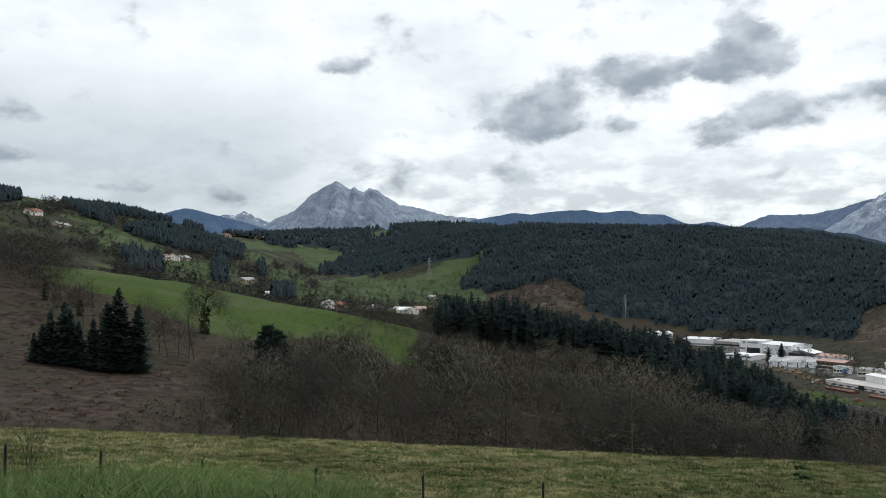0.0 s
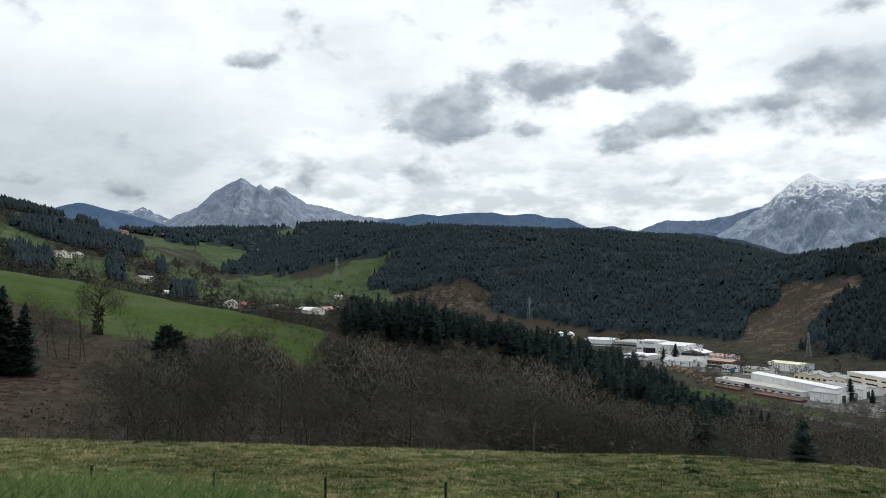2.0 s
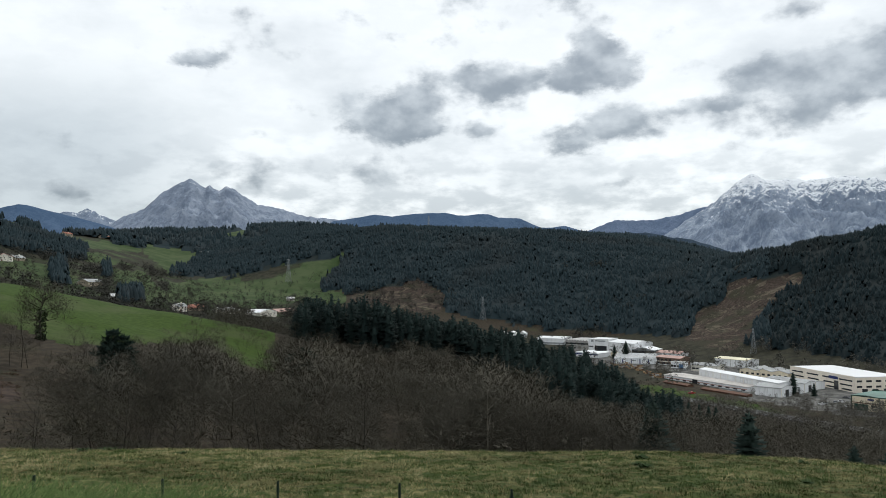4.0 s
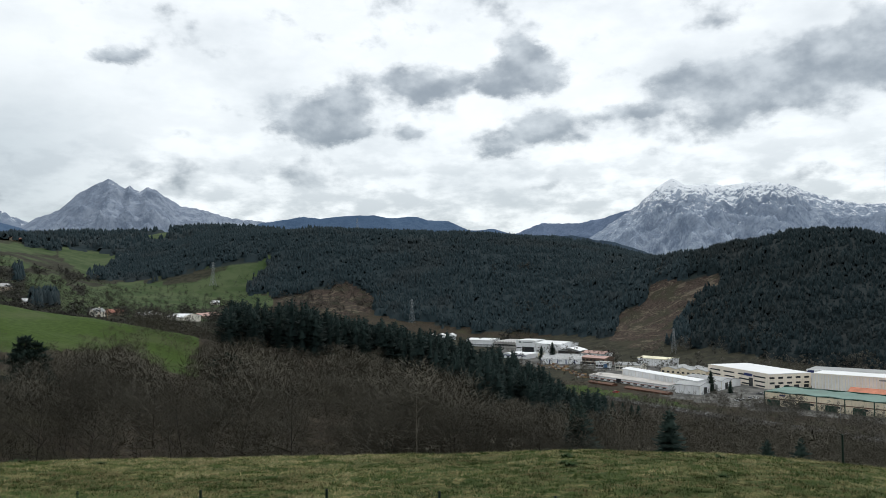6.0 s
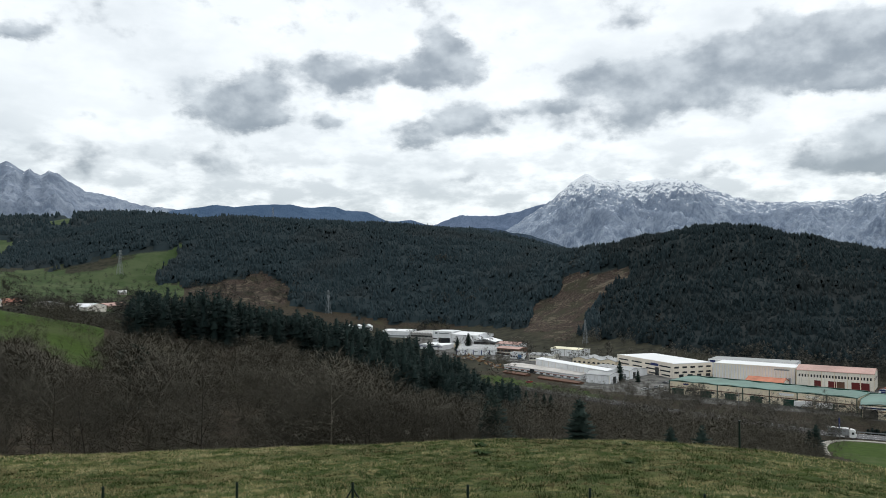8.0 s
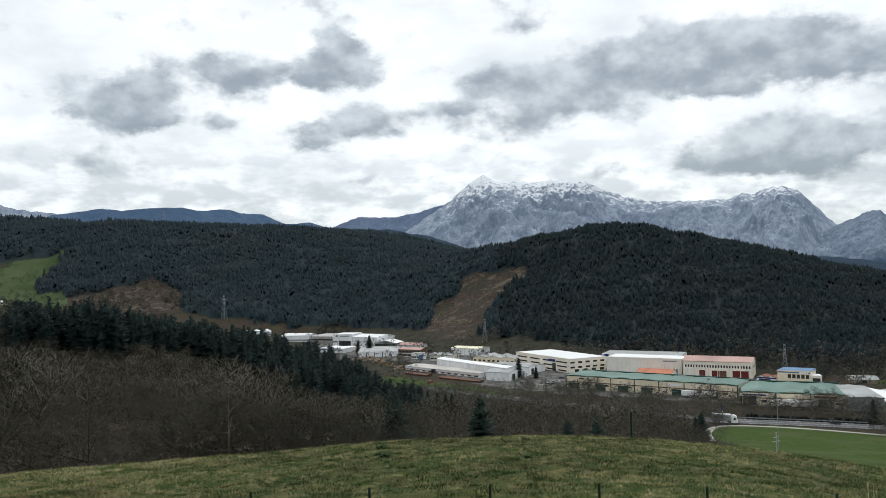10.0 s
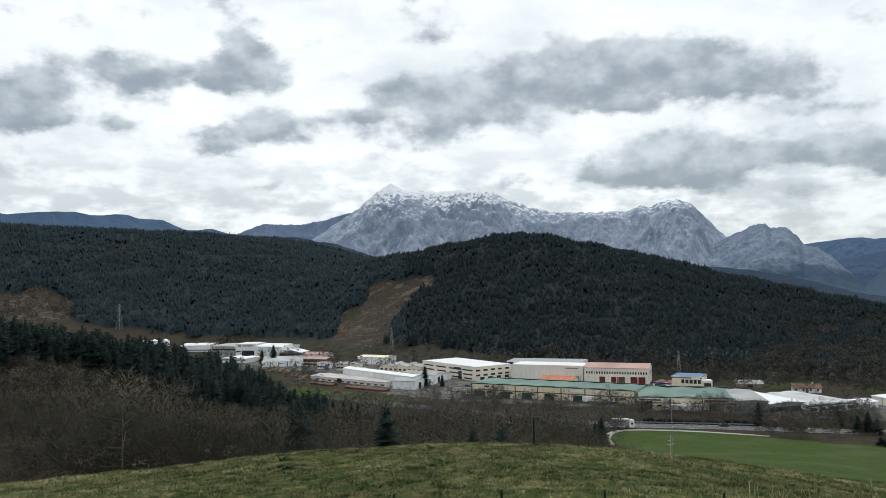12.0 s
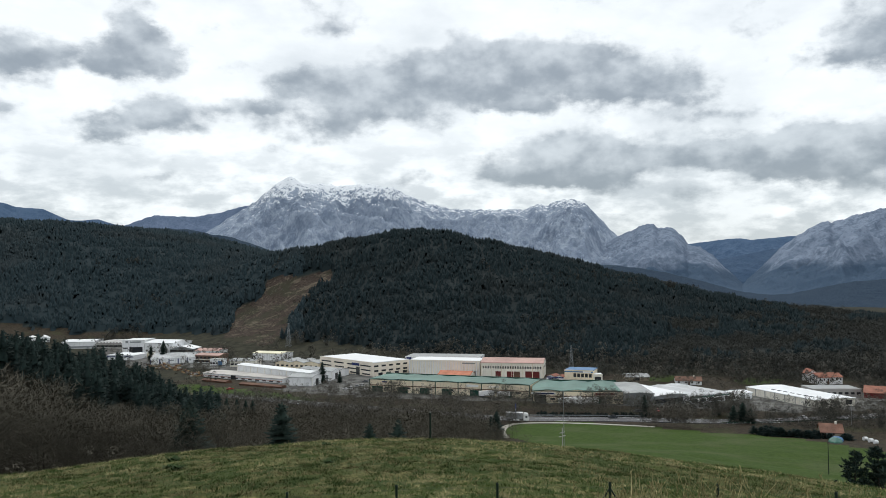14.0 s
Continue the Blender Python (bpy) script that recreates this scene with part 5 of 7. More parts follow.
def thing(name, label, category, at, turn=0.0, size=1.0, group=""):
    ob = new(name)
    ob.matrix_basis = pose(*at, 0, 0, turn)
    ob.scale = (size, size, size)
    return tagged(ob, label, category, group)



wide_ = np.minimum(h, 15) * rng.uniform(0.95, 1.45, len(h))
order = np.argsort(np.hypot(p[:, 0], p[:, 1]))
first, rest = order[:260], order[260:]
belt_me = scatter("conifer_belt", belt_kinds, p[rest], h[rest], wide_[rest], pine_mid, 301)
tagged(new("conifer_belt", belt_me), "dark green conifer plantation along the spur", "conifers", kind="stuff")
belt_crowns = [raw_mesh("crown", k_[0], k_[1], pine_mid) for k_ in belt_kinds]
for me_, k_ in zip(belt_crowns, belt_kinds):
    round_normals(me_, k_[2])
V, F = [], []
prism(V, F, (0, 0, -0.04), (0, 0, 0.4), 0.014, 0.010, 6)
belt_trunk = raw_mesh("trunk", V, F, bark, True)
for i_ in first:
    tree = new("pine_tree")
    tree.matrix_basis = pose(*p[i_], 0, 0, rng.rand() * 360)
    tree.scale = (wide_[i_], wide_[i_], h[i_])
    tagged(tree, "tall dark green pine at the edge of the plantation", "tree", "pines along the spur")
    part("trunk", belt_trunk, None, tree)
    part("crown", belt_crowns[rng.randint(10)], None, tree, "dark green needles")

# bare trees that stand close behind the brow
rs = np.random.RandomState(44)
near_kinds = []
for k in range(7):
    wd_, tw_ = crown_tree(rs, 11, 150, rs.uniform(0.22, 0.32), rs.uniform(0.22, 0.38), 0.0010, 0.007, long=1.2, split=True)
    crown_me = raw_mesh("crown", tw_[0], tw_[1], twig_m)
    round_normals(crown_me, tw_[2])
    near_kinds.append((raw_mesh("trunk", wd_[0], wd_[1], bark, True), crown_me))
for k in range(64):
    a1 = rs.uniform(-31, 30)
    r1 = rs.uniform(64, 115)
    z1 = float(land(a1, r1))
    h1 = rs.uniform(6.5, 12.5)
    h1 = min(h1, EYE + r1 * math.tan(radians(float(wood_top(a1)) - 0.6)) - z1)
    if h1 < 4 or bool(shape_mask(BRACKEN, np.array([a1]), elevation(np.array([a1]), np.array([r1])))[0]) and rs.rand() < 0.75:
        continue
    tree = thing("bare_tree", "leafless brown deciduous tree on the slope", "tree", (r1 * math.sin(radians(a1)), r1 * math.cos(radians(a1)), z1 - 0.1), rs.rand() * 360, h1, "bare trees behind the meadow")
    part("trunk", near_kinds[k % 7][0], parent=tree)
    part("crown", near_kinds[k % 7][1], parent=tree, label="bare brown twigs")


def fir_meshes(rng, whorls=17, arms=8, slim=0.20, droop=0.25, tuft=3):
    """A conifer of unit height as a stem and a crown of drooping boughs with needles."""
    V, F, C, D = [], [], [], []
    prism(V, F, (0, 0, -0.02), (0, 0, 0.55), 0.016, 0.009, 6)
    prism(V, F, (0, 0, 0.55), (0, 0, 0.98), 0.009, 0.002, 6)
    for w_ in range(whorls):
        t = (w_ + 0.5 * rng.rand()) / whorls
        z0 = 0.04 + 0.93 * t
        ln = slim * (1 - t) ** 0.75 * (0.7 + 0.5 * rng.rand()) + 0.012
        for k in range(arms):
            ph = 6.283 * (k + rng.rand() * 0.8) / arms
            d = np.array([math.cos(ph), math.sin(ph), 0.15 - droop * (1 - t)])
            ll = ln * rng.uniform(0.65, 1.15)
            o = np.array([0, 0, z0 + 0.93 / whorls * (rng.rand() - 0.5) * 1.6])
            side = np.array([-math.sin(ph), math.cos(ph), 0])
            for j in range(tuft):
                f0, f1 = 0.15 + 0.5 * j / tuft, min(1.0, 0.55 + 0.5 * (j + 1) / tuft)
                wd = ll * 0.26 * (1 - 0.5 * f0) * rng.uniform(0.7, 1.3)
                b = len(C)
                sag = np.array([0, 0, -0.012 * rng.rand() - 0.02 * slim])
                C.extend([o + d * ll * f0, o + d * ll * (f0 + f1) / 2 + side * wd + sag, o + d * ll * f1 + np.array([0, 0, 0.01]), o + d * ll * (f0 + f1) / 2 - side * wd + sag])
                D.extend([(b, b + 1, b + 2), (b, b + 2, b + 3)])
    # the shaded inner needles
    for w_ in range(5):
        b = len(C)
        za, zb = 0.05 + 0.17 * w_, min(0.97, 0.30 + 0.17 * w_)
        rr = slim * 0.62 * (1 - za) ** 0.8
        C.append(np.array([0, 0, zb]))
        for k in range(9):
            q = rr * rng.uniform(0.75, 1.15)
            C.append(np.array([q * math.cos(0.698 * k), q * math.sin(0.698 * k), za + 0.03 * rng.rand()]))
        D.extend([(b, b + 1 + k, b + 1 + (k + 1) % 9) for k in range(9)])
    b = len(C)
    C.extend([np.array([0.004, 0, 0.95]), np.array([-0.002, 0.0035, 0.95]), np.array([-0.002, -0.0035, 0.95]), np.array([0, 0, 1.0])])
    D.extend([(b, b + 1, b + 3), (b + 1, b + 2, b + 3), (b + 2, b, b + 3)])
    C, D, N = facing(C, D, unit(np.array(C) * (1, 1, 0) + (0, 0, 0.01)) + (0, 0, 0.15))
    crown_me = raw_mesh("crown", C, D, needle)
    round_normals(crown_me, N)
    return raw_mesh("trunk", V, F, bark, True), crown_me


rs = np.random.RandomState(77)
slim_firs = [fir_meshes(rs, 34, 12, 0.19, 0.12) for _ in range(3)]
broad_firs = [fir_meshes(rs, 24, 11, 0.27, 0.30) for _ in range(3)]


def pine_meshes(rng):
    """A young pine of unit height: rising boughs that carry round clumps of needles."""
    V, F, C, D = [], [], [], []
    prism(V, F, (0, 0, -0.02), (0.01, 0, 0.95), 0.02, 0.004, 6)
    for w_ in range(9):
        t = w_ / 9
        for k in range(6):
            ph = rng.rand() * 6.283
            ln = 0.29 * (1 - t) ** 0.8 * rng.uniform(0.5, 1.15) + 0.02
            o = np.array([0, 0, 0.10 + 0.84 * t])
            e = o + np.array([math.cos(ph) * ln, math.sin(ph) * ln, ln * rng.uniform(0.2, 0.7)])
            prism(V, F, o, e, 0.006, 0.003)
            for c in (e, o + (e - o) * 0.72, o + (e - o) * 0.45):
                for q in range(16):
                    d = rng.normal(size=3)
                    d /= np.linalg.norm(d)
                    d[2] = d[2] * 0.7 + 0.35
                    s = np.cross(d, rng.normal(size=3)) * 0.009
                    b = len(C)
                    m_ = c + d * rng.uniform(0.0, 0.02)
                    C.extend([m_ - s, m_ + s, m_ + d * rng.uniform(0.05, 0.085)])
                    D.append((b, b + 1, b + 2))
    return raw_mesh("trunk", V, F, bark, True), raw_mesh("crown", C, D, needle)


pines = [pine_meshes(rs) for _ in range(3)]


def conifer(a1, foot, top, r1, kinds, label, group="", name="conifer", wide=1.0):
    """A conifer whose foot and tip lie at those elevations seen from the viewpoint."""
    z1 = float(land(a1, r1))
    h1 = EYE + r1 * math.tan(radians(top)) - z1
    tree = thing(name, label, "tree", (r1 * math.sin(radians(a1)), r1 * math.cos(radians(a1)), z1 - 0.1), rs.rand() * 360, h1, group)
    tree.scale = (h1 * wide, h1 * wide, h1)
    k = kinds[rs.randint(3)]
    part("trunk", k[0], parent=tree)
    part("crown", k[1], parent=tree, label="dark green needles")
    return tree


for a1, e1, r1 in [(-27.53, -2.6, 150), (-27.05, -1.68, 150), (-26.22, -1.05, 150), (-25.86, -1.7, 150), (-24.47, -2.29, 150), (-23.61, -1.15, 150), (-22.92, -0.19, 150), (-22.54, -1.55, 150), (-21.6, -1.36, 150), (-28.01, -3.15, 150), (-25.34, -2.46, 150)]:
    conifer(a1, 0, e1, r1, slim_firs, "dark green cypress-like conifer beside the bracken slope", "conifers by the bracken", wide=1.25)
for a1, e1, r1 in [(31.98, -8.51, 108), (38.37, -10.27, 92), (40.45, -10.03, 92), (25.27, -8.81, 112), (25.83, -8.46, 112), (47.66, -9.56, 300), (47.24, -9.96, 300), (25.64, -8.06, 190), (25.12, -8.46, 190)]:
    conifer(a1, 0, e1, r1, broad_firs, "dark green conifer standing in the brown scrub", wide=1.35)
for a1, e1, r1 in [(-12.8, -2.7, 150), (-12.19, -3.07, 150), (-13.19, -3.47, 150), (0.25, -4.27, 170), (-0.38, -4.6, 170), (71.81, -10.85, 52), (73.2, -10.41, 52), (11.8, -10.91, 100)]:
    conifer(a1, 0, e1, r1, pines, "bushy dark green pine below the meadow", name="pine_tree")
for a1, e1, r1 in [(24.13, -6.66, 330), (23.5, -6.32, 330), (25.26, -7.18, 330), (23.02, -5.99, 330), (26.98, -8.09, 345), (27.48, -8.19, 345), (28.02, -8.18, 345), (28.73, -8.29, 345), (29.35, -8.4, 345), (29.83, -8.42, 345)]:
    conifer(a1, 0, e1, r1, broad_firs, "small dark conifer beside the green strip")
for a1, e1, r1 in [(22.93, -4.39, 690), (23.74, -4.07, 690), (34.79, -5.89, 500), (36.06, -6.57, 500), (34.95, -7.27, 500), (36.18, -7.27, 500), (58.31, -8.25, 390), (63.17, -8.27, 390), (23.2, -6.11, 300), (24.51, -6.95, 300)]:
    conifer(a1, 0, e1, r1, broad_firs, "dark fir beside the works buildings", wide=1.2)
for a1, e1, r1 in [(64.3, -8.75, 372), (64.9, -8.5, 374), (65.4, -8.8, 372)]:
    conifer(a1, 0, e1, r1, broad_firs, "broad dark evergreen beside the valley road", wide=1.6)

# ivy-clad oaks on the pasture
rs = np.random.RandomState(91)
for a1, r1, h1 in ((-17.2, 205.0, 15.5), (-27.4, 215.0, 9.0), (-25.3, 200.0, 8.0), (-4.4, 330.0, 13.0)):
    wd_, tw_ = crown_tree(rs, 17, 210, 0.33, 0.30, 0.0024, 0.017, long=1.0, split=True)
    z1 = float(land(a1, r1))
    tree = thing("oak_tree", "gnarled leafless oak with ivy on its trunk", "tree", (r1 * math.sin(radians(a1)), r1 * math.cos(radians(a1)), z1 - 0.1), 0, h1)
    part("trunk", raw_mesh("trunk", wd_[0], wd_[1], bark, True), parent=tree)
    crown_me = raw_mesh("crown", tw_[0], tw_[1], twig_m)
    round_normals(crown_me, tw_[2])
    part("crown", crown_me, parent=tree, label="bare twigs")
    C, D = [], []
    tree.scale = (h1 * 1.15, h1 * 1.15, h1)
    for k in range(300):
        t = rs.rand() ** 1.2 * 0.48
        ph = rs.rand() * 6.283
        q = np.array([math.cos(ph), math.sin(ph), 0]) * (0.03 + 0.035 * rs.rand()) + np.array([0, 0, t])
        b = len(C)
        for j in range(3):
            C.append(q + rs.normal(size=3) * 0.018)
        D.append((b, b + 1, b + 2))
    part("ivy", raw_mesh("ivy", C, D, ivy), parent=tree, label="dark evergreen ivy")

# bushes and young trees along the pasture
rs = np.random.RandomState(95)
for a1, top_, r1 in [(-26.94, 1.21, 190), (-26.43, 0.95, 190), (-25.05, 0.85, 190), (-24.53, 0.58, 190), (-26.08, 0.77, 190), (-21.17, -0.46, 168), (-20.66, -0.7, 168), (-20.17, -1.1, 168), (-19.61, -1.18, 168), (-18.93, -1.58, 168), (-18.29, -0.99, 168), (-17.9, -1.79, 168), (-15.18, -2.35, 168), (-14.59, -2.43, 168), (-14.19, -3.05, 168), (-5.42, -3.34, 255), (-4.58, -3.76, 255), (-3.95, -3.55, 255), (-3.32, -3.85, 255), (-2.78, -4.1, 255), (-2.27, -4.18, 255), (-1.64, -4.39, 255)]:
    z1 = float(land(a1, r1))
    h1 = max(3.0, EYE + r1 * math.tan(radians(top_)) - z1)
    tree = thing("bare_tree", "leafless brown tree at the pasture edge", "tree", (r1 * math.sin(radians(a1)), r1 * math.cos(radians(a1)), z1 - 0.1), rs.rand() * 360, h1, "bare trees along the pasture")
    k = near_kinds[rs.randint(7)]
    part("trunk", k[0], parent=tree)
    part("crown", k[1], parent=tree, label="bare brown twigs")
# ---- the works in the valley ----
FLOOR = -64.0
white_clad = plain("white_cladding", (0.84, 0.85, 0.86), 0.6, 0.12, 0.4, dirt=0.35)
cream = plain("cream_render", (0.80, 0.70, 0.53), 0.85, 0.12, 0.4, dirt=0.3)
pale = plain("pale_render", (0.82, 0.78, 0.69), 0.85, 0.12, 0.4, dirt=0.3)
roof_white = plain("white_roof_sheet", (0.80, 0.81, 0.82), 0.5, 0.10, 0.25, dirt=0.12)
roof_grey = plain("grey_fibre_cement", (0.36, 0.37, 0.37), 0.8, 0.30, 0.3, dirt=0.4)
roof_green = plain("green_roof_sheet", (0.105, 0.195, 0.165), 0.6, 0.32, 0.25, dirt=0.2)
green_dark = plain("dark_green_paint", (0.012, 0.055, 0.04), 0.5, 0.2, 0.5)
roof_red = plain("red_tiles", (0.30, 0.125, 0.085), 0.85, 0.35, 1.2, dirt=0.3)
roof_pink = plain("faded_red_sheet", (0.46, 0.29, 0.25), 0.7, 0.25, 0.3, dirt=0.2)
orange_t = plain("orange_tiles", (0.52, 0.20, 0.12), 0.8, 0.25, 1.0)
roof_blue = plain("blue_roof_sheet", (0.08, 0.19, 0.36), 0.55, 0.2, 0.3, dirt=0.15)
blue_paint = plain("blue_paint", (0.018, 0.032, 0.13), 0.5, 0.2, 0.5)
red_paint = plain("red_doors", (0.14, 0.022, 0.022), 0.5, 0.2, 0.5)
yellow_m = plain("yellow_sheet", (0.76, 0.71, 0.52), 0.6, 0.2, 0.4)
rust = plain("rusty_sheet", (0.15, 0.08, 0.055), 0.85, 0.4, 0.6)
brown_m = plain("brown_render", (0.17, 0.115, 0.085), 0.85, 0.3, 0.5, dirt=0.2)
office_m = plain("office_render", (0.85, 0.77, 0.66), 0.85, 0.1, 0.4, dirt=0.2)
stone_w = plain("stone_wall", (0.34, 0.29, 0.22), 0.9, 0.35, 1.5)
concrete = plain("concrete", (0.40, 0.39, 0.37), 0.9, 0.2, 1.0, dirt=0.3)
steel = plain("galvanised_steel", (0.30, 0.32, 0.33), 0.5, 0.2, 1.0, metal=0.6)
dark_post = plain("dark_green_post", (0.010, 0.022, 0.016), 0.5, 0.3, 4.0)
tar = plain("asphalt", (0.10, 0.10, 0.105), 0.85, 0.25, 0.4)
gravel = plain("pale_concrete_lane", (0.36, 0.34, 0.30), 0.9, 0.25, 0.5)
rubber = plain("black_rubber", (0.02, 0.02, 0.02), 0.8, 0.2, 4.0)
white_paint = plain("white_paint", (0.78, 0.78, 0.78), 0.35, 0.06, 1.0)
wood_m = plain("stacked_timber", (0.36, 0.24, 0.13), 0.85, 0.4, 0.8)
pane_m, n_ = material("window_glass")
finish(n_, n_.mix(n_.noise(n_("ShaderNodeTexCoord", 3), 0.3), (0.015, 0.018, 0.022), (0.04, 0.045, 0.05)), 0.12, spec=0.6)


def lump(x0, x1, y0, y1, z0, z1):
    V = [(x, y, z) for x in (x0, x1) for y in (y0, y1) for z in (z0, z1)]
    F = [(0, 1, 3, 2), (4, 6, 7, 5), (0, 4, 5, 1), (2, 3, 7, 6), (0, 2, 6, 4), (1, 5, 7, 3)]
    return V, F


def joined(name, pieces, mat):
    V, F = [], []
    for v, f in pieces:
        F += [tuple(i + len(V) for i in q) for q in f]
        V += v
    return raw_mesh(name, V, F, mat)


@functools.lru_cache(None)
def unit_box(name, mat):
    return joined(name, [lump(-0.5, 0.5, -0.5, 0.5, 0, 1)], mat)


def slab(name, mat, parent, x0, x1, y0, y1, z0, z1, label=""):
    m = Matrix.Translation(((x0 + x1) / 2, (y0 + y1) / 2, z0)) @ Matrix.Diagonal((x1 - x0, y1 - y0, z1 - z0, 1))
    return part(name, unit_box(name, mat), None, parent, label, m)


def roof_mesh(L, D, h, bays, rise, mat, over=0.4, thick=0.25, along_v=True):
    """Gables side by side; the ridges run back from the front, or along it."""
    pts = []
    run = L if along_v else D
    for k in range(bays):
        w_ = run / bays
        pts += [(k * w_, h), (k * w_ + w_ / 2, h + rise)]
    pts.append((run, h))
    pts[0] = (-over, h - 2 * rise * bays / run * over)
    pts[-1] = (run + over, h - 2 * rise * bays / run * over)
    V, F = [], []
    for s, (q, z) in enumerate(pts):
        for e in (-over, (D if along_v else L) + over):
            for t in (0.0, thick):
                V.append((q, e, z + t) if along_v else (e, q, z + t))
    for s in range(len(pts) - 1):
        b, c = 4 * s, 4 * s + 4
        F += [(b + 1, c + 1, c + 3, b + 3), (b, b + 2, c + 2, c), (b, c, c + 1, b + 1), (b + 2, b + 3, c + 3, c + 2)]
    F += [(0, 1, 3, 2), (4 * len(pts) - 4, 4 * len(pts) - 2, 4 * len(pts) - 1, 4 * len(pts) - 3)]
    return raw_mesh("roof", V, F, mat)


def wall_mesh(L, D, h, bays, rise, mat, along_v=True):
    """Walls with their gable ends."""
    pieces = [lump(0, L, 0, D, -1.0, h)]
    run = L if along_v else D
    for k in range(bays):
        w_ = run / bays
        a0, a1, a2 = k * w_, k * w_ + w_ / 2, (k + 1) * w_
        for e0, e1 in ((0.0, 0.2), ((D if along_v else L) - 0.2, D if along_v else L)):
            t = [(a0, h), (a2, h), (a1, h + rise)]
            V = [(q, e, z) if along_v else (e, q, z) for e in (e0, e1) for q, z in t]
            pieces.append((V, [(0, 1, 2), (3, 5, 4)]))
    V, F3, F4, b = [], [], [], 0
    for v, f in pieces:
        for q in f:
            q = tuple(i + b for i in q)
            F3 += [q] if len(q) == 3 else [(q[0], q[1], q[2]), (q[0], q[2], q[3])]
        V += v
        b += len(v)
    return raw_mesh("wall", V, F3, mat)


def building(name, label, P, Q, depth, h, wall, roof, bays=1, rise=1.5, along_v=True, category="building", rows=(), doors=(), posts=None, side=(), band=None, signs=(), chimney=False, group="", z=None):
    """rows: (height of sill, height of head, count, width, from, to) as shares of the front; doors: (share, width, height, paint); side: rows on the flank at Q."""
    L = math.hypot(Q[0] - P[0], Q[1] - P[1])
    turn = math.degrees(math.atan2(Q[1] - P[1], Q[0] - P[0]))
    base = min(height_at(*P), height_at(*Q)) if z is None else z
    ob = thing(name, label, category, (P[0], P[1], base), turn, 1.0, group)
    part("wall", wall_mesh(L, depth, h, bays, rise if bays else 0.01, wall, along_v) if bays else joined("wall", [lump(0, L, 0, depth, -1, h)], wall), None, ob)
    if bays:
        part("roof", roof_mesh(L, depth, h, bays, rise, roof, along_v=along_v), None, ob)
    else:
        slab("roof", roof, ob, -0.15, L + 0.15, -0.15, depth + 0.15, h, h + 0.35)
        slab("parapet", wall, ob, -0.18, L + 0.18, -0.18, 0.12, h - 0.2, h + 0.55)
    for z0, z1, count, wd, s0, s1 in rows:
        for k in range(count):
            c = L * (s0 + (s1 - s0) * (k + 0.5) / count)
            win = slab("window", pane_m, ob, c - wd / 2, c + wd / 2, -0.06, 0.1, z0, z1)
            if wd < 4 and count < 12:
                part("sill", unit_box("sill", concrete), None, win, "", Matrix.Translation((0, -0.3, -0.06)) @ Matrix.Diagonal((1.1, 1.6, 0.06, 1)))
    for z0, z1, count, wd, s0, s1 in side:
        for k in range(count):
            c = depth * (s0 + (s1 - s0) * (k + 0.5) / count)
            slab("window", pane_m, ob, L - 0.1, L + 0.06, c - wd / 2, c + wd / 2, z0, z1)
    for s, wd, hd, paint_m in doors:
        slab("door", paint_m, ob, L * s - wd / 2, L * s + wd / 2, -0.1, 0.1, 0, hd)
    if posts:
        count, paint_m, wd = posts
        for k in range(count + 1):
            c = L * k / count
            slab("pilaster", paint_m, ob, c - wd / 2, c + wd / 2, -0.16, 0.1, 0, h)
    if band:
        for z0, z1, paint_m in band:
            slab("band", paint_m, ob, -0.02, L + 0.02, -0.09, 0.1, z0, z1)
    for s, z0, wd, ht, paint_m in signs:
        slab("sign_board", paint_m, ob, L * s - wd / 2, L * s + wd / 2, -0.22, -0.05, z0, z0 + ht)
    if chimney:
        slab("chimney", pale, ob, L * 0.7, L * 0.7 + 0.8, depth * 0.45, depth * 0.45 + 0.8, h, h + rise + 1.0)
    return ob


# long hall with green roofs beside the road
gh = building("green_roof_hall", "long cream warehouse with a folded green sheet roof", (283.1, 359.0), (326.2, 272.9), 24, 7.3, cream, roof_green, 7, 0.55, category="warehouse",
              posts=(7, green_dark, 0.5), band=[(3.7, 4.2, rust), (7.3 - 0.15, 7.3 + 0.3, green_dark)], rows=[(2.3, 3.3, 7, 3.0, 0.05, 1.0)], doors=[(0.05, 7, 3.4, green_dark), (0.22, 6, 3.4, green_dark), (0.36, 6, 3.4, green_dark), (0.5, 6, 3.4, green_dark), (0.68, 7, 3.4, green_dark), (0.86, 7, 3.4, green_dark)],
              signs=[(0.10, 5.6, 3, 0.8, blue_paint), (0.66, 5.2, 7, 1.2, white_paint), (0.79, 5.2, 6, 1.0, pale)])
gh2 = building("green_roof_hall", "cream warehouse end with a green sheet roof", (317.0, 262.9), (346.5, 226.5), 38, 6.2, cream, roof_green, 3, 0.8, category="warehouse",
               posts=(3, green_dark, 0.5), band=[(3.3, 3.7, rust), (6.2 - 0.15, 6.2 + 0.3, green_dark)], doors=[(0.08, 6, 4.6, pane_m), (0.45, 6, 3.2, green_dark), (0.75, 6, 3.2, green_dark)], rows=[(1.6, 2.6, 6, 2.6, 0.15, 1.0)],
               signs=[(0.12, 4.4, 13, 1.2, white_paint), (0.12, 4.6, 11, 0.7, blue_paint), (0.80, 4.4, 10, 1.0, red_paint)])
slab("ridge_cap", green_dark, gh, 0, 96, 23.4, 24.3, 7.3 + 0.1, 7.3 + 1.0)
slab("ridge_cap", green_dark, gh2, 0, 46.8, 37.4, 38.3, 6.2 + 0.2, 6.2 + 1.2)
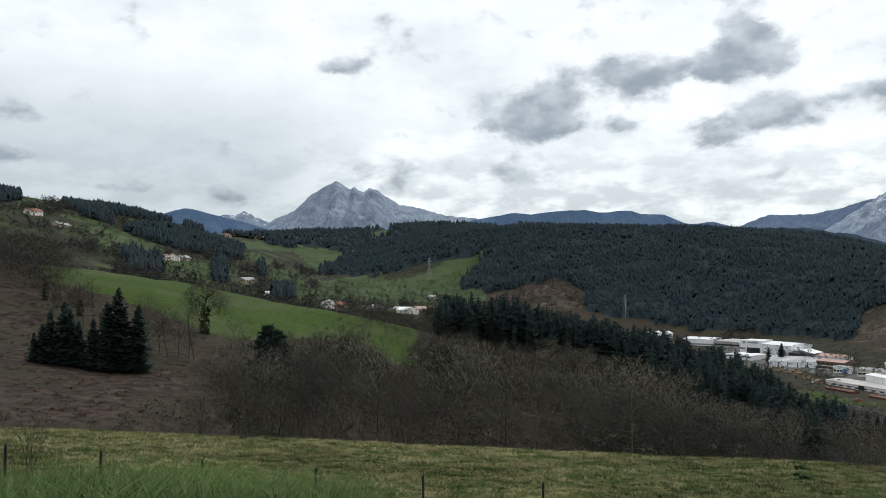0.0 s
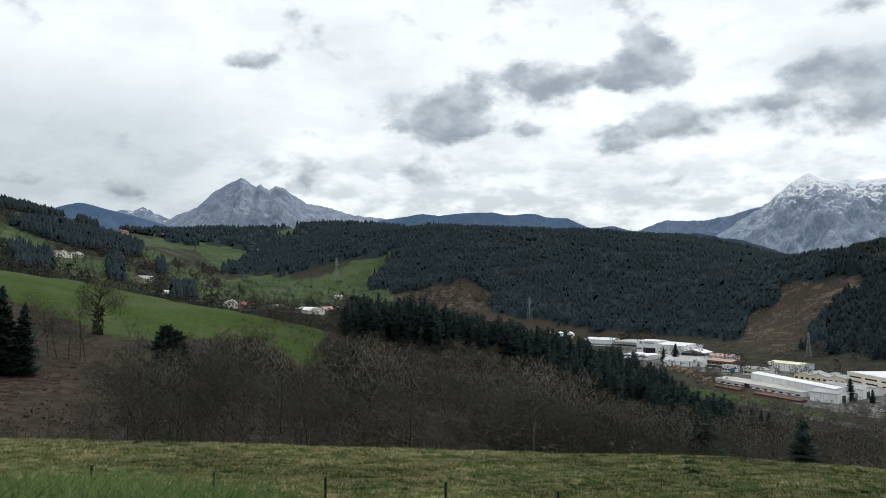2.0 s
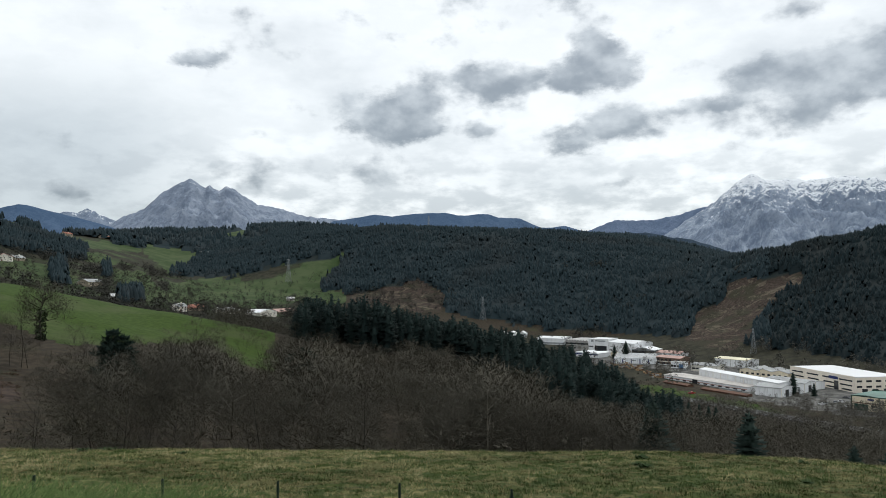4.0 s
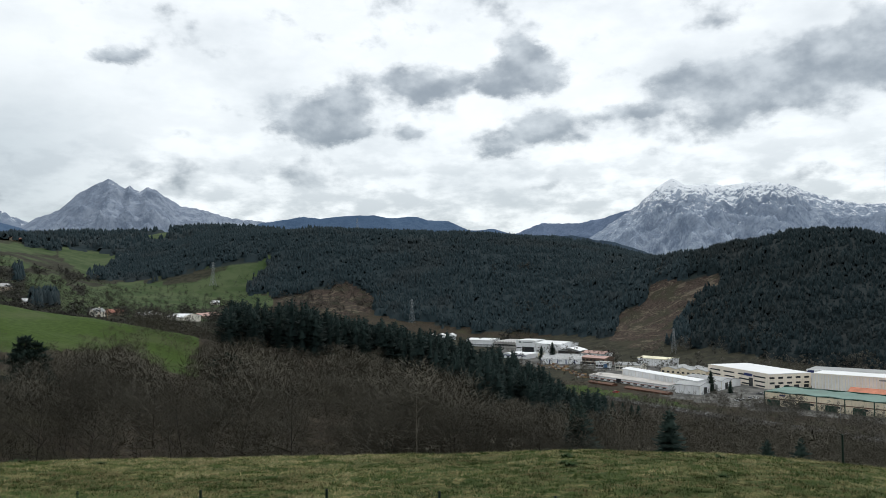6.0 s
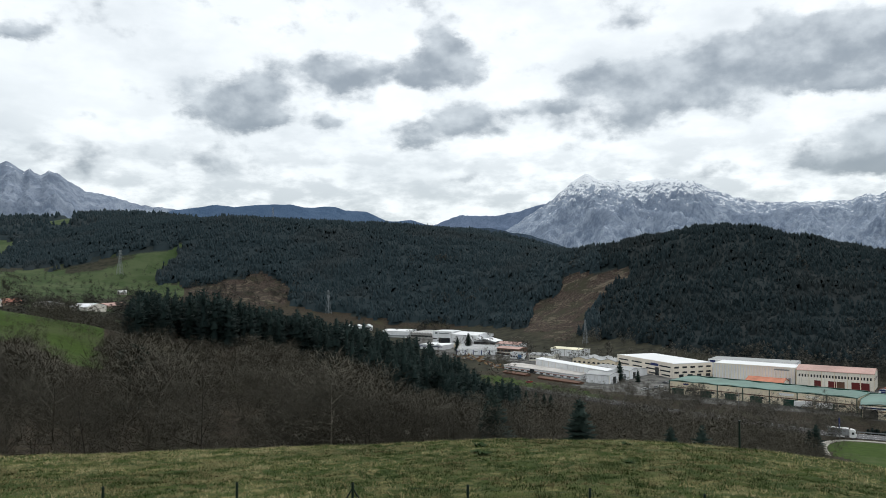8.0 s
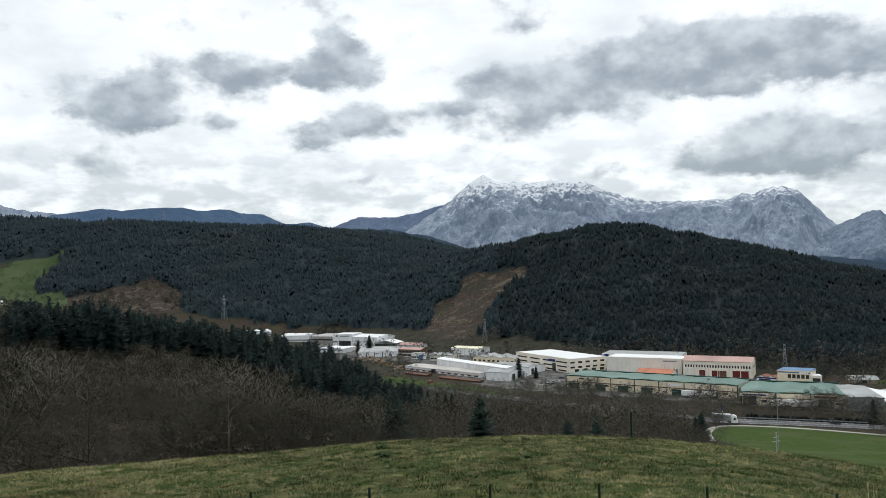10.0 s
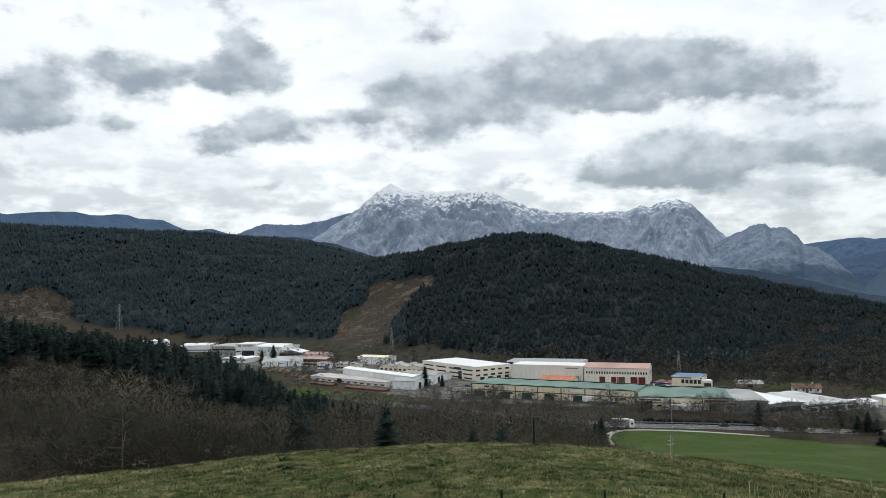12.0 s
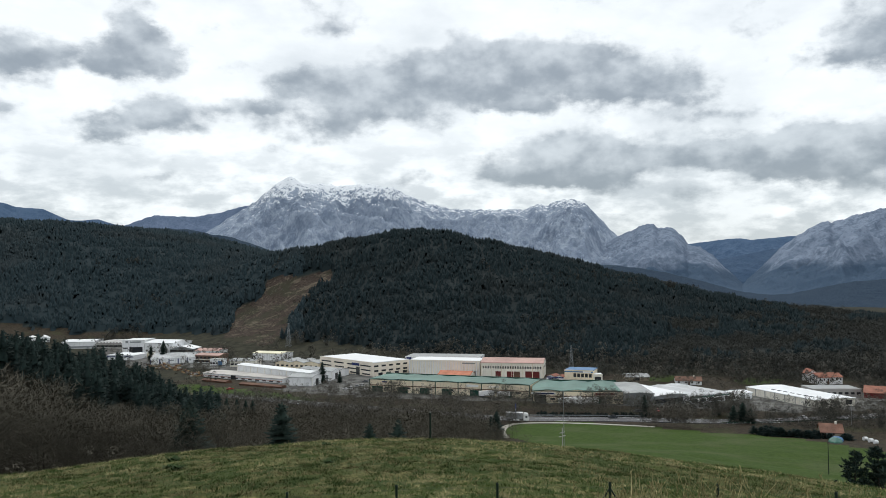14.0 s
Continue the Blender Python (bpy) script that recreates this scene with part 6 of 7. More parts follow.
building("office_block", "cream three-storey works block with a white flat roof", (328.7, 476.0), (327.2, 411.9), 32, 9.1, office_m, roof_white, 0, 0, category="factory",
         rows=[(6.3, 7.2, 4, 12.0, 0.0, 1.0), (3.4, 4.3, 4, 11.0, 0.02, 1.0), (0.7, 1.6, 4, 9, 0.1, 1.0)], side=[(6.2, 7.4, 5, 3.6, 0, 1), (2.9, 4.1, 5, 3.6, 0, 1), (0.3, 2.2, 4, 3.6, 0.1, 1)],
         doors=[(0.74, 4, 5.4, pane_m)], signs=[(0.70, 6.2, 8.5, 1.7, blue_paint)])
c_l, c_r = (350.5, 400.0), (376.3, 358.5)
building("white_hall", "large ribbed white industrial hall with a flat roof", c_l, c_r, 22, 10.1, pale, roof_white, 0, 0, category="factory", posts=(26, white_clad, 0.5), signs=[(0.85, 8.4, 9, 0.8, steel)], doors=[(0.93, 4, 4, steel), (0.12, 8, 1.2, red_paint)])
b_l, b_r = (363.4, 419.6), (394.8, 375.5)
building("white_hall", "tall white hall behind with a blue sign", b_l, b_r, 24, 10.1, white_clad, roof_grey, 0, 0, category="factory", posts=(14, pale, 0.4), signs=[(0.05, 8.2, 3.6, 1.8, blue_paint), (0.006, 1.0, 0.7, 8.5, blue_paint)])
building("canteen", "low hall with a bright orange tiled roof", (351.3, 372.5), (361.6, 353.2), 12, 2.6, pale, orange_t, 1, 2.0, False, category="building", rows=[(0.8, 2.0, 6, 1.4, 0, 1)])
building("red_roof_works", "cream works units with faded red roofs and red doors", (375.0, 355.7), (398.4, 321.6), 24, 9.8, pale, roof_pink, 1, 2.2, False, category="factory",
         rows=[(6.0, 7.6, 24, 0.9, 0.02, 0.98)], doors=[(0.28, 3.6, 4.2, red_paint), (0.47, 4.2, 4.2, red_paint), (0.58, 4.2, 4.2, rust), (0.77, 4.4, 4.4, red_paint), (0.89, 4.4, 4.4, red_paint)], posts=(6, cream, 0.35), side=[(6.0, 7.6, 6, 0.9, 0, 1)])
building("blue_roof_office", "cream office with a blue flat roof", (390.5, 298.0), (398.2, 282.1), 18, 7.8, cream, roof_blue, 0, 0, category="office", rows=[(4.0, 6.2, 5, 1.8, 0.3, 0.98), (0.6, 2.2, 5, 2.0, 0.2, 1)], band=[(6.9, 7.8, roof_blue)], signs=[(0.8, 6.6, 5, 1.0, white_paint)])
building("canopy", "white roofed open canopy beside the office", (398.4, 281.8), (402.2, 277.7), 9, 5.5, pale, roof_white, 0, 0, category="canopy", doors=[(0.5, 4, 4.5, pane_m)])
building("garage", "small blue fronted garage with a red roof", (389.1, 311.3), (392.0, 300.0), 8, 3.2, white_clad, roof_red, 2, 1.0, category="garage", band=[(2.4, 3.2, blue_paint)], doors=[(0.5, 5, 2.2, pane_m), (0.2, 2, 2.2, blue_paint)])
# white works to the north
building("white_works", "white works front with a dark loading door", (273.3, 708.8), (287.7, 694.9), 26, 11.3, white_clad, roof_white, 0, 0, category="factory", doors=[(0.62, 12, 5.4, pane_m)], signs=[(0.6, 9.4, 10, 1.0, steel), (0.2, 9.0, 2.4, 2, steel)], rows=[(4.0, 5.0, 3, 1.5, 0.02, 0.25)])
building("white_works", "tall white works hall with a pitched roof", (288.1, 694.4), (303.0, 669.7), 30, 9.2, white_clad, roof_white, 1, 2.0, False, category="factory", posts=(8, white_paint, 0.3))
building("white_works", "white low hall with a dark fascia", (299.7, 668.2), (314.1, 652.6), 20, 4.5, steel, roof_white, 1, 2.4, category="factory", band=[(1.6, 3.8, pane_m)])
striped = building("striped_works", "white and blue hall with a striped grey roof", (254.5, 602.5), (285.7, 587.5), 50, 4.0, white_clad, roof_grey, 0, 0, category="factory", posts=(5, blue_paint, 0.8), signs=[(0.45, 2.2, 4, 0.8, steel)])
for k in range(5):
    slab("roof_light", white_clad, striped, 0.6, 34.0, 4.0 + 10 * k, 5.6 + 10 * k, 4.0 + 0.3, 4.0 + 0.5)
building("low_works", "low white hall with pale roof beside the conifers", (241.2, 663.1), (256.8, 643.0), 22, 3.8, white_clad, roof_white, 2, 0.6, category="factory", band=[(2.4, 3.2, blue_paint)])
building("container_store", "low store with a yellow roof", (265.8, 665.6), (277.0, 654.6), 10, 2.8, cream, yellow_m, 0, 0, category="store", doors=[(0.5, 4, 2.2, rust)])
building("far_works", "far white hall with a pale roof", (243.2, 778.1), (267.2, 762.5), 36, 6.4, white_clad, roof_white, 1, 1.2, False, category="factory", band=[(1.0, 2.4, steel)])
building("sawtooth_works", "grey works hall with many small roof gables", (268.9, 761.3), (285.6, 742.2), 34, 5.4, concrete, plain("pale_fibre_cement", (0.52, 0.51, 0.50), 0.8, 0.3, 0.3, dirt=0.3), 8, 1.3, category="factory", rows=[(2.0, 3.6, 6, 4, 0, 1)])
building("far_works", "white hall half hidden by conifers", (216.0, 838.1), (246.9, 827.5), 40, 3.9, white_clad, roof_white, 3, 2.0, category="factory", band=[(1.0, 2.0, steel)])
building("brown_works", "brown two-storey works with balconies", (285.0, 588.1), (295.9, 569.0), 14, 5.9, brown_m, roof_pink, 1, 1.2, False, category="factory", rows=[(3.4, 4.8, 6, 2.4, 0, 1), (0.6, 2.2, 5, 3.0, 0, 1)], band=[(2.5, 2.9, pale), (0, 0.5, white_clad)])
building("brown_works", "brown roofed works with a white gable", (308.4, 636.4), (321.9, 619.1), 18, 4.4, white_clad, roof_pink, 1, 1.5, False, category="factory")
building("small_office", "small white office with a blue door", (283.5, 559.9), (290.8, 551.9), 8, 4.6, white_clad, concrete, 0, 0, category="office", rows=[(1, 2.4, 3, 1.6, 0, 0.6)], doors=[(0.75, 3, 3.4, roof_blue)])
building("long_shed", "long low white shed with a reddish roof stripe", (247.3, 498.3), (266.2, 427.6), 17, 2.7, white_clad, plain("weathered_white_sheet", (0.50, 0.47, 0.44), 0.7, 0.3, 0.3, dirt=0.3), 1, 0.7, False, category="shed", band=[(2.7 - 1.6, 2.7 - 1.2, roof_pink)], rows=[(0.4, 1.2, 11, 3.2, 0.05, 1)], doors=[(0.4, 4.5, 2.8, pane_m)])
building("lean_to", "rusty red lean-to roofs in front of the shed", (235.7, 476.3), (241.1, 454.5), 5, 0.9, rust, rust, 1, 0.7, False, category="shed")
building("lean_to", "rusty lean-to beside the long shed", (243.1, 440.8), (253.2, 408.0), 5, 0.9, rust, rust, 1, 0.7, False, category="shed")
building("long_hall", "long white hall with a white pitched roof", (268.4, 489.1), (275.4, 410.0), 10, 7.1, white_clad, roof_white, 1, 0.9, False, category="factory", posts=(10, pale, 0.3), side=[(0.6, 4.0, 2, 3, 0.1, 0.9)])
building("grey_works", "grey roofed works hall behind the white one", (298.0, 456.9), (309.1, 427.0), 14, 4.3, white_clad, roof_grey, 1, 0.9, False, category="factory")
building("pale_hall", "tall pale hall with a cream pitched roof", (320.3, 558.8), (332.6, 535.1), 18, 6.8, white_clad, yellow_m, 1, 0.9, False, category="factory", posts=(6, concrete, 0.3), band=[(0.0, 1.2, concrete)])
building("grey_works", "cream works with weathered grey roofs", (308.3, 504.7), (324.3, 471.8), 22, 4.6, cream, roof_grey, 3, 1.5, category="factory", rows=[(1.8, 3.0, 9, 2.0, 0, 1)])
building("grey_works", "small cream and grey works unit", (288.7, 537.4), (301.7, 523.0), 16, 4.7, pale, roof_grey, 1, 1.2, False, category="factory", rows=[(1.6, 2.8, 3, 2.6, 0, 0.5)], doors=[(0.7, 4, 3, concrete)])
building("arched_workshops", "row of white workshops with rounded gables", (272.0, 402.5), (310.6, 425.2), 16, 5.2, white_clad, roof_grey, 3, 1.4, category="workshop", doors=[(0.16, 4, 4, pane_m), (0.5, 3, 4, steel), (0.83, 4, 4, pane_m)], posts=(3, pale, 0.4))
# halls to the south
building("grey_works", "grey sheeted hall behind leafless trees", (341.3, 221.7), (351.2, 211.4), 40, 6.3, steel, roof_grey, 1, 0.5, category="factory")
building("white_roof_hall", "hall with a bright white pitched roof", (353.1, 211.9), (372.4, 204.4), 40, 4.6, steel, roof_white, 1, 0.8, category="factory", rows=[(0.8, 3.0, 4, 5.0, 0, 1)])
building("corrugated_hall", "wide hall with weathered white corrugated roofs", (368.6, 200.7), (397.3, 192.0), 40, 3.8, white_clad, plain("weathered_corrugated_sheet", (0.50, 0.51, 0.52), 0.6, 0.3, 0.3, dirt=0.25), 3, 0.4, category="factory", band=[(3.8 - 1.0, 3.8 - 0.2, roof_green)], rows=[(0.6, 2.4, 5, 4, 0, 1)])
building("white_shed", "small white shed between the halls", (396.0, 190.4), (408.2, 185.9), 10, 3.3, white_clad, roof_white, 1, 0.6, False, category="shed", doors=[(0.5, 3, 2.4, steel)])
hall = building("big_white_hall", "long white hall with a low white roof and roof lights", (422.0, 195.3), (399.8, 149.1), 24, 3.9, pale, roof_white, 1, 0.5, False, category="factory", posts=(7, concrete, 0.6), side=[(1.0, 3.2, 3, 4.0, 0, 1)])
for k in range(7):
    slab("skylight", pane_m, hall, 14 + 4.6 * k, 16.6 + 4.6 * k, 4.4, 5.8, 3.9 + 0.2, 3.9 + 0.58)
building("grey_annexe", "low grey flat roofed annexe", (436.6, 164.8), (454.3, 146.0), 16, 4.0, concrete, roof_grey, 0, 0, category="building", rows=[(1.4, 2.6, 8, 2, 0, 1)])
building("red_hall", "dark red hall with a faded red roof", (442.8, 141.2), (450.4, 114.5), 24, 4.1, red_paint, roof_red, 1, 2.2, False, category="factory", band=[(0, 1.4, concrete)])
building("farmhouse", "white farmhouse with a red tiled roof", (488.7, 181.3), (501.0, 171.6), 10, 4.2, white_clad, roof_red, 1, 2.2, False, category="house", rows=[(2.4, 3.6, 6, 1.0, 0, 1)], doors=[(0.4, 1.2, 2.1, rust)])
building("farmhouse", "white gabled farmhouse with a brown roof", (497.4, 190.9), (501.8, 186.1), 9, 5.0, white_clad, roof_red, 1, 2.4, True, category="house", rows=[(3.0, 4.2, 2, 1.0, 0, 1)], doors=[(0.5, 1.2, 2.1, rust)])
building("barn", "grey roofed barn below the wooded hill", (425.4, 276.1), (435.5, 265.0), 12, 2.2, stone_w, roof_grey, 1, 1.6, False, category="barn", doors=[(0.5, 3, 2.0, pane_m)])
building("farmhouse", "low farmhouse with a brown tiled roof", (430.6, 243.6), (439.0, 231.0), 12, 2.4, white_clad, rust, 1, 1.8, False, category="house", rows=[(1.0, 2.0, 4, 1.1, 0, 1)], doors=[(0.5, 1.2, 2.0, rust)], chimney=True)
building("stone_house", "stone house with a brownish red tiled roof by the field", (313.2, 115.6), (316.8, 108.7), 9, 2.4, stone_w, plain("old_tiles", (0.20, 0.105, 0.075), 0.85, 0.4, 1.2, dirt=0.4), 1, 2.6, False, category="house", rows=[(1.6, 2.6, 2, 1.0, 0.1, 0.7)], doors=[(0.3, 1.2, 2.1, white_paint)], chimney=True)

# village and farms up the valley
for nm, lb, P, Q, dep, h_, rf in (
    ("farmhouse", "pale farmhouse with a pinkish roof among the pastures", (-264.9, 731.3), (-257.6, 751.1), 12, 5.5, roof_pink),
    ("farmhouse", "stone farmhouse with a weathered roof", (-263.3, 772.7), (-259.8, 789.7), 9, 3.5, roof_grey),
    ("farmhouse", "white farmhouse high on the hillside", (-407.7, 753.0), (-402.6, 769.0), 10, 6.0, roof_red),
    ("barn", "grey roofed barn on the hillside", (-371.4, 739.0), (-373.5, 770.3), 10, 4.0, roof_grey),
    ("chapel", "stone house with a steep grey roof", (-181.6, 704.6), (-178.3, 742.6), 11, 6.0, roof_grey),
    ("shed", "small white shed at the field edge", (-146.2, 636.4), (-140.7, 641.4), 7, 3.6, roof_white),
    ("farmhouse", "farmhouse with a red roof on the ridge", (-360.7, 1264.9), (-355.7, 1287.6), 9, 5.0, roof_red),
    ("farmhouse", "red roofed house on the shoulder of the hill", (-337.9, 1395.0), (-328.4, 1430.0), 9, 5.0, roof_red),
    ("house", "white village house with a red roof", (-95.7, 625.4), (-89.5, 633.4), 9, 5.5, roof_grey),
    ("house", "village house with a low red tiled roof", (-89.7, 641.6), (-80.4, 674.6), 12, 4.5, roof_red),
    ("house", "white village house behind the evergreen", (-67.9, 678.3), (-53.2, 695.3), 14, 5.0, roof_white),
    ("barn", "white barn with a rounded gable", (-36.4, 686.9), (-22.8, 722.1), 20, 6.5, roof_white),
    ("barn", "barn with a weathered brown roof", (-22.3, 757.0), (-5.8, 786.0), 18, 5.0, roof_pink),
    ("house", "pink house among the conifers", (140.0, 817.4), (148.5, 821.6), 8, 6.0, roof_red),
    ("house", "white house among the conifers", (161.5, 832.2), (167.6, 838.6), 8, 5.0, roof_red),
    ("farmhouse", "pale farmhouse above the valley head", (-178.1, 1371.6), (-158.1, 1356.1), 12, 6.0, roof_grey),
    ("shed", "small white shed in the upper field", (-17.5, 950.9), (-9.1, 954.1), 6, 4.0, roof_white),
):
    building(nm, lb, P, Q, dep * 0.8, h_ * 0.8, pale if "white" in lb or "pale" in lb else stone_w, rf, 1, 2.4, "gable" in lb or "pink" in lb, category="house" if "house" in nm else nm,
             rows=[(h_ * 0.5, h_ * 0.5 + 1.3, 3, 1.1, 0, 1)], doors=[(0.35, 1.4, 2.2, rust)], chimney="house" in nm)


# ---- road, lane and traffic ----
def ribbon(name, line, width, lift, mat, z=None):
    """A strip of paving along a line, smoothed, laid on the ground."""
    P = [Vector((*p, 0)) for p in line]
    pts = []
    for i in range(len(P) - 1):
        p0, p1, p2, p3 = P[max(i - 1, 0)], P[i], P[i + 1], P[min(i + 2, len(P) - 1)]
        for k in range(10):
            t = k / 10
            pts.append(0.5 * ((2 * p1) + (p2 - p0) * t + (2 * p0 - 5 * p1 + 4 * p2 - p3) * t * t + (3 * p1 - p0 - 3 * p2 + p3) * t**3))
    pts.append(P[-1])
    V, F = [], []
    for i, q in enumerate(pts):
        d = (pts[min(i + 1, len(pts) - 1)] - pts[max(i - 1, 0)]).normalized()
        s = Vector((-d.y, d.x, 0)) * width / 2
        for e in (q + s, q - s):
            g = height_at(e.x, e.y) if z is None else z
            V += [(e.x, e.y, g + lift), (e.x, e.y, g - 1.2)]
        if i:
            b, c = 4 * i - 4, 4 * i
            F += [(b, b + 2, c + 2, c), (b, c, c + 1, b + 1), (b + 2, b + 3, c + 3, c + 2)]
    return raw_mesh(name, V, F, mat), pts


road_me, road_pts = ribbon("road", ROAD, 10.0, 0.25, tar, FLOOR + 0.2)
road = tagged(new("road", road_me), kind="structure")
for off in (-4.6, 4.6, 0.0):
    V, F = [], []
    for i, q in enumerate(road_pts):
        d = (road_pts[min(i + 1, len(road_pts) - 1)] - road_pts[max(i - 1, 0)]).normalized()
        s = Vector((-d.y, d.x, 0))
        for e in (q + s * (off - 0.08), q + s * (off + 0.08)):
            V.append((e.x, e.y, FLOOR + 0.456))
        if i:
            F.append((2 * i - 2, 2 * i - 1, 2 * i + 1, 2 * i))
    part("road_marking", raw_mesh("road_marking", V, F, white_paint), parent=road)

lane_me, _ = ribbon("lane", [(225.1, 200.5), (238.9, 214.9), (253.1, 225.4), (265.4, 228.1), (277.6, 218.5), (289.1, 202.1), (299.5, 179.9)], 3.0, 0.12, gravel)
tagged(new("lane", lane_me), kind="structure")
track_me, _ = ribbon("track", [(89.3, 106.1), (207.0, 224.9), (225.8, 231.4)], 2.4, 0.1, gravel)
tagged(new("track", track_me), kind="structure")


def rail_along(i0, i1, off, label, mat):
    """A crash barrier: posts and a beam along the road."""
    q0 = road_pts[i0]
    ob = thing("crash_barrier", label, "barrier", (q0.x, q0.y, FLOOR + 0.4))
    for i in range(i0, i1):
        p0, p1 = road_pts[i], road_pts[i + 1]
        d = (p1 - p0).normalized()
        s = Vector((-d.y, d.x, 0)) * off
        a0, a1 = p0 + s - q0, p1 + s - q0
        V, F = [], []
        n_v = Vector((-d.y, d.x, 0)) * 0.06
        for e in (a0, a1):
            V += [(e.x - n_v.x, e.y - n_v.y, 0.45), (e.x + n_v.x, e.y + n_v.y, 0.45), (e.x + n_v.x, e.y + n_v.y, 0.85), (e.x - n_v.x, e.y - n_v.y, 0.85)]
        F = [(0, 1, 5, 4), (1, 2, 6, 5), (2, 3, 7, 6), (3, 0, 4, 7)]
        part("beam", raw_mesh("beam", V, F, mat), parent=ob)
        slab("post", steel, ob, a0.x - 0.08, a0.x + 0.08, a0.y - 0.08, a0.y + 0.08, 0, 0.9)


rail_along(44, 62, 6.0, "galvanised crash barrier along the road", steel)
rail_along(72, 96, -6.0, "green crash barrier along the road", green_dark)


def wheel(parent, x, y, r, w_):
    V, F = [], []
    for k in range(14):
        t = 6.283 * k / 14
        for yy, q in ((-w_ / 2, r * 0.9), (-w_ / 2 * 0.8, r), (w_ / 2 * 0.8, r), (w_ / 2, r * 0.9)):
            V.append((q * math.cos(t), yy, q * math.sin(t)))
    for k in range(14):
        b, c = 4 * k, 4 * ((k + 1) % 14)
        F += [(b + j, b + j + 1, c + j + 1, c + j) for j in range(3)]
    me = raw_mesh("wheel", V, F, rubber, True)
    wh = part("wheel", me, None, parent, "", pose(x, y, r))
    rim = joined("rim", [lump(-0.3 * r, 0.3 * r, -w_ / 2, w_ / 2, -0.55 * r, 0.55 * r), lump(-0.55 * r, 0.55 * r, -w_ / 2 * 0.98, w_ / 2 * 0.98, -0.3 * r, 0.3 * r)], steel)
    part("rim", rim, None, wh)


def profile_body(outline, w_, mat, name, taper=0.0):
    """A body drawn as a side outline, given its width, narrower towards the top."""
    zs = [z for _, z in outline]
    lo, hi = min(zs), max(zs)
    n = len(outline)
    V = []
    for s in (-1, 1):
        for x, z in outline:
            V.append((x, s * w_ / 2 * (1 - taper * (z - lo) / (hi - lo)), z))
    bm = bmesh.new()
    vs = [bm.verts.new(v) for v in V]
    bm.faces.new(vs[:n])
    bm.faces.new(vs[n:][::-1])
    for i in range(n):
        j = (i + 1) % n
        bm.faces.new((vs[j], vs[i], vs[n + i], vs[n + j]))
    bmesh.ops.bevel(bm, geom=bm.edges[:], offset=0.06, segments=2, affect="EDGES")
    bmesh.ops.recalc_face_normals(bm, faces=bm.faces[:])
    me = bpy.data.meshes.new(name)
    bm.to_mesh(me)
    bm.free()
    me.materials.append(mat)
    return me


def truck(at, turn):
    ob = thing("lorry", "white lorry with a grey box body on the road", "truck", at, turn)
    part("cab", profile_body([(5.6, 0.5), (8.0, 0.5), (8.1, 1.6), (7.7, 3.1), (7.2, 3.75), (5.9, 3.9), (5.6, 3.6)], 2.5, white_paint, "cab"), None, ob)
    part("windscreen", joined("windscreen", [lump(7.55, 7.98, -1.1, 1.1, 1.75, 2.75)], pane_m), None, ob)
    for s in (-1.27, 1.23):
        slab("side_window", pane_m, ob, 6.5, 7.4, s, s + 0.04, 1.8, 2.7)
    box = part("box_body", profile_body([(-2.4, 1.15), (5.3, 1.15), (5.3, 4.0), (-2.4, 4.0)], 2.5, plain("grey_curtain", (0.30, 0.31, 0.32), 0.6, 0.15, 0.5), "box_body"), None, ob, "grey box sides")
    slab("roof_rail", white_paint, box, -2.4, 5.3, -1.28, 1.28, 3.85, 4.05)
    slab("chassis", rubber, ob, -2.2, 5.6, -0.5, 0.5, 0.75, 1.15)
    slab("side_skirt", white_paint, ob, 0.9, 3.9, -1.22, -1.18, 0.45, 1.1)
    for x in (-1.2, 0.0, 6.9):
        for y in (-1.05, 1.05):
            wheel(ob, x, y, 0.5, 0.32)


def along_road(i, off):
    d = (road_pts[i + 1] - road_pts[i]).normalized()
    q = road_pts[i] + Vector((-d.y, d.x, 0)) * off
    return (q.x, q.y, FLOOR + 0.45), math.degrees(math.atan2(d.y, d.x))


car_paints = [plain("car_white", (0.75, 0.75, 0.76), 0.3, 0.05), plain("car_grey", (0.12, 0.125, 0.135), 0.3, 0.1, metal=0.4), plain("car_red", (0.35, 0.03, 0.03), 0.3, 0.1), plain("car_dark", (0.025, 0.03, 0.04), 0.3, 0.1), plain("car_silver", (0.45, 0.46, 0.47), 0.3, 0.08, metal=0.5)]
CAR_WORD = ["white", "grey", "red", "dark", "silver"]


def car(at, turn, k, where):
    ob = thing("parked_car" if "parked" in where else "car", f"{CAR_WORD[k]} hatchback car {where}", "car", at, turn, 1.0)
    part("body", profile_body([(-2.05, 0.3), (2.05, 0.3), (2.1, 0.75), (1.3, 0.95), (-1.95, 1.0), (-2.1, 0.7)], 1.75, car_paints[k], "body"), None, ob)
    part("cabin", profile_body([(-1.8, 0.95), (1.2, 0.93), (0.5, 1.42), (-1.3, 1.46)], 1.62, pane_m, "cabin", 0.15), None, ob, "dark glass")
    slab("roof", car_paints[k], ob, -1.25, 0.45, -0.66, 0.66, 1.43, 1.49)
    for x in (-1.3, 1.3):
        for y in (-0.78, 0.78):
            wheel(ob, x, y, 0.31, 0.2)


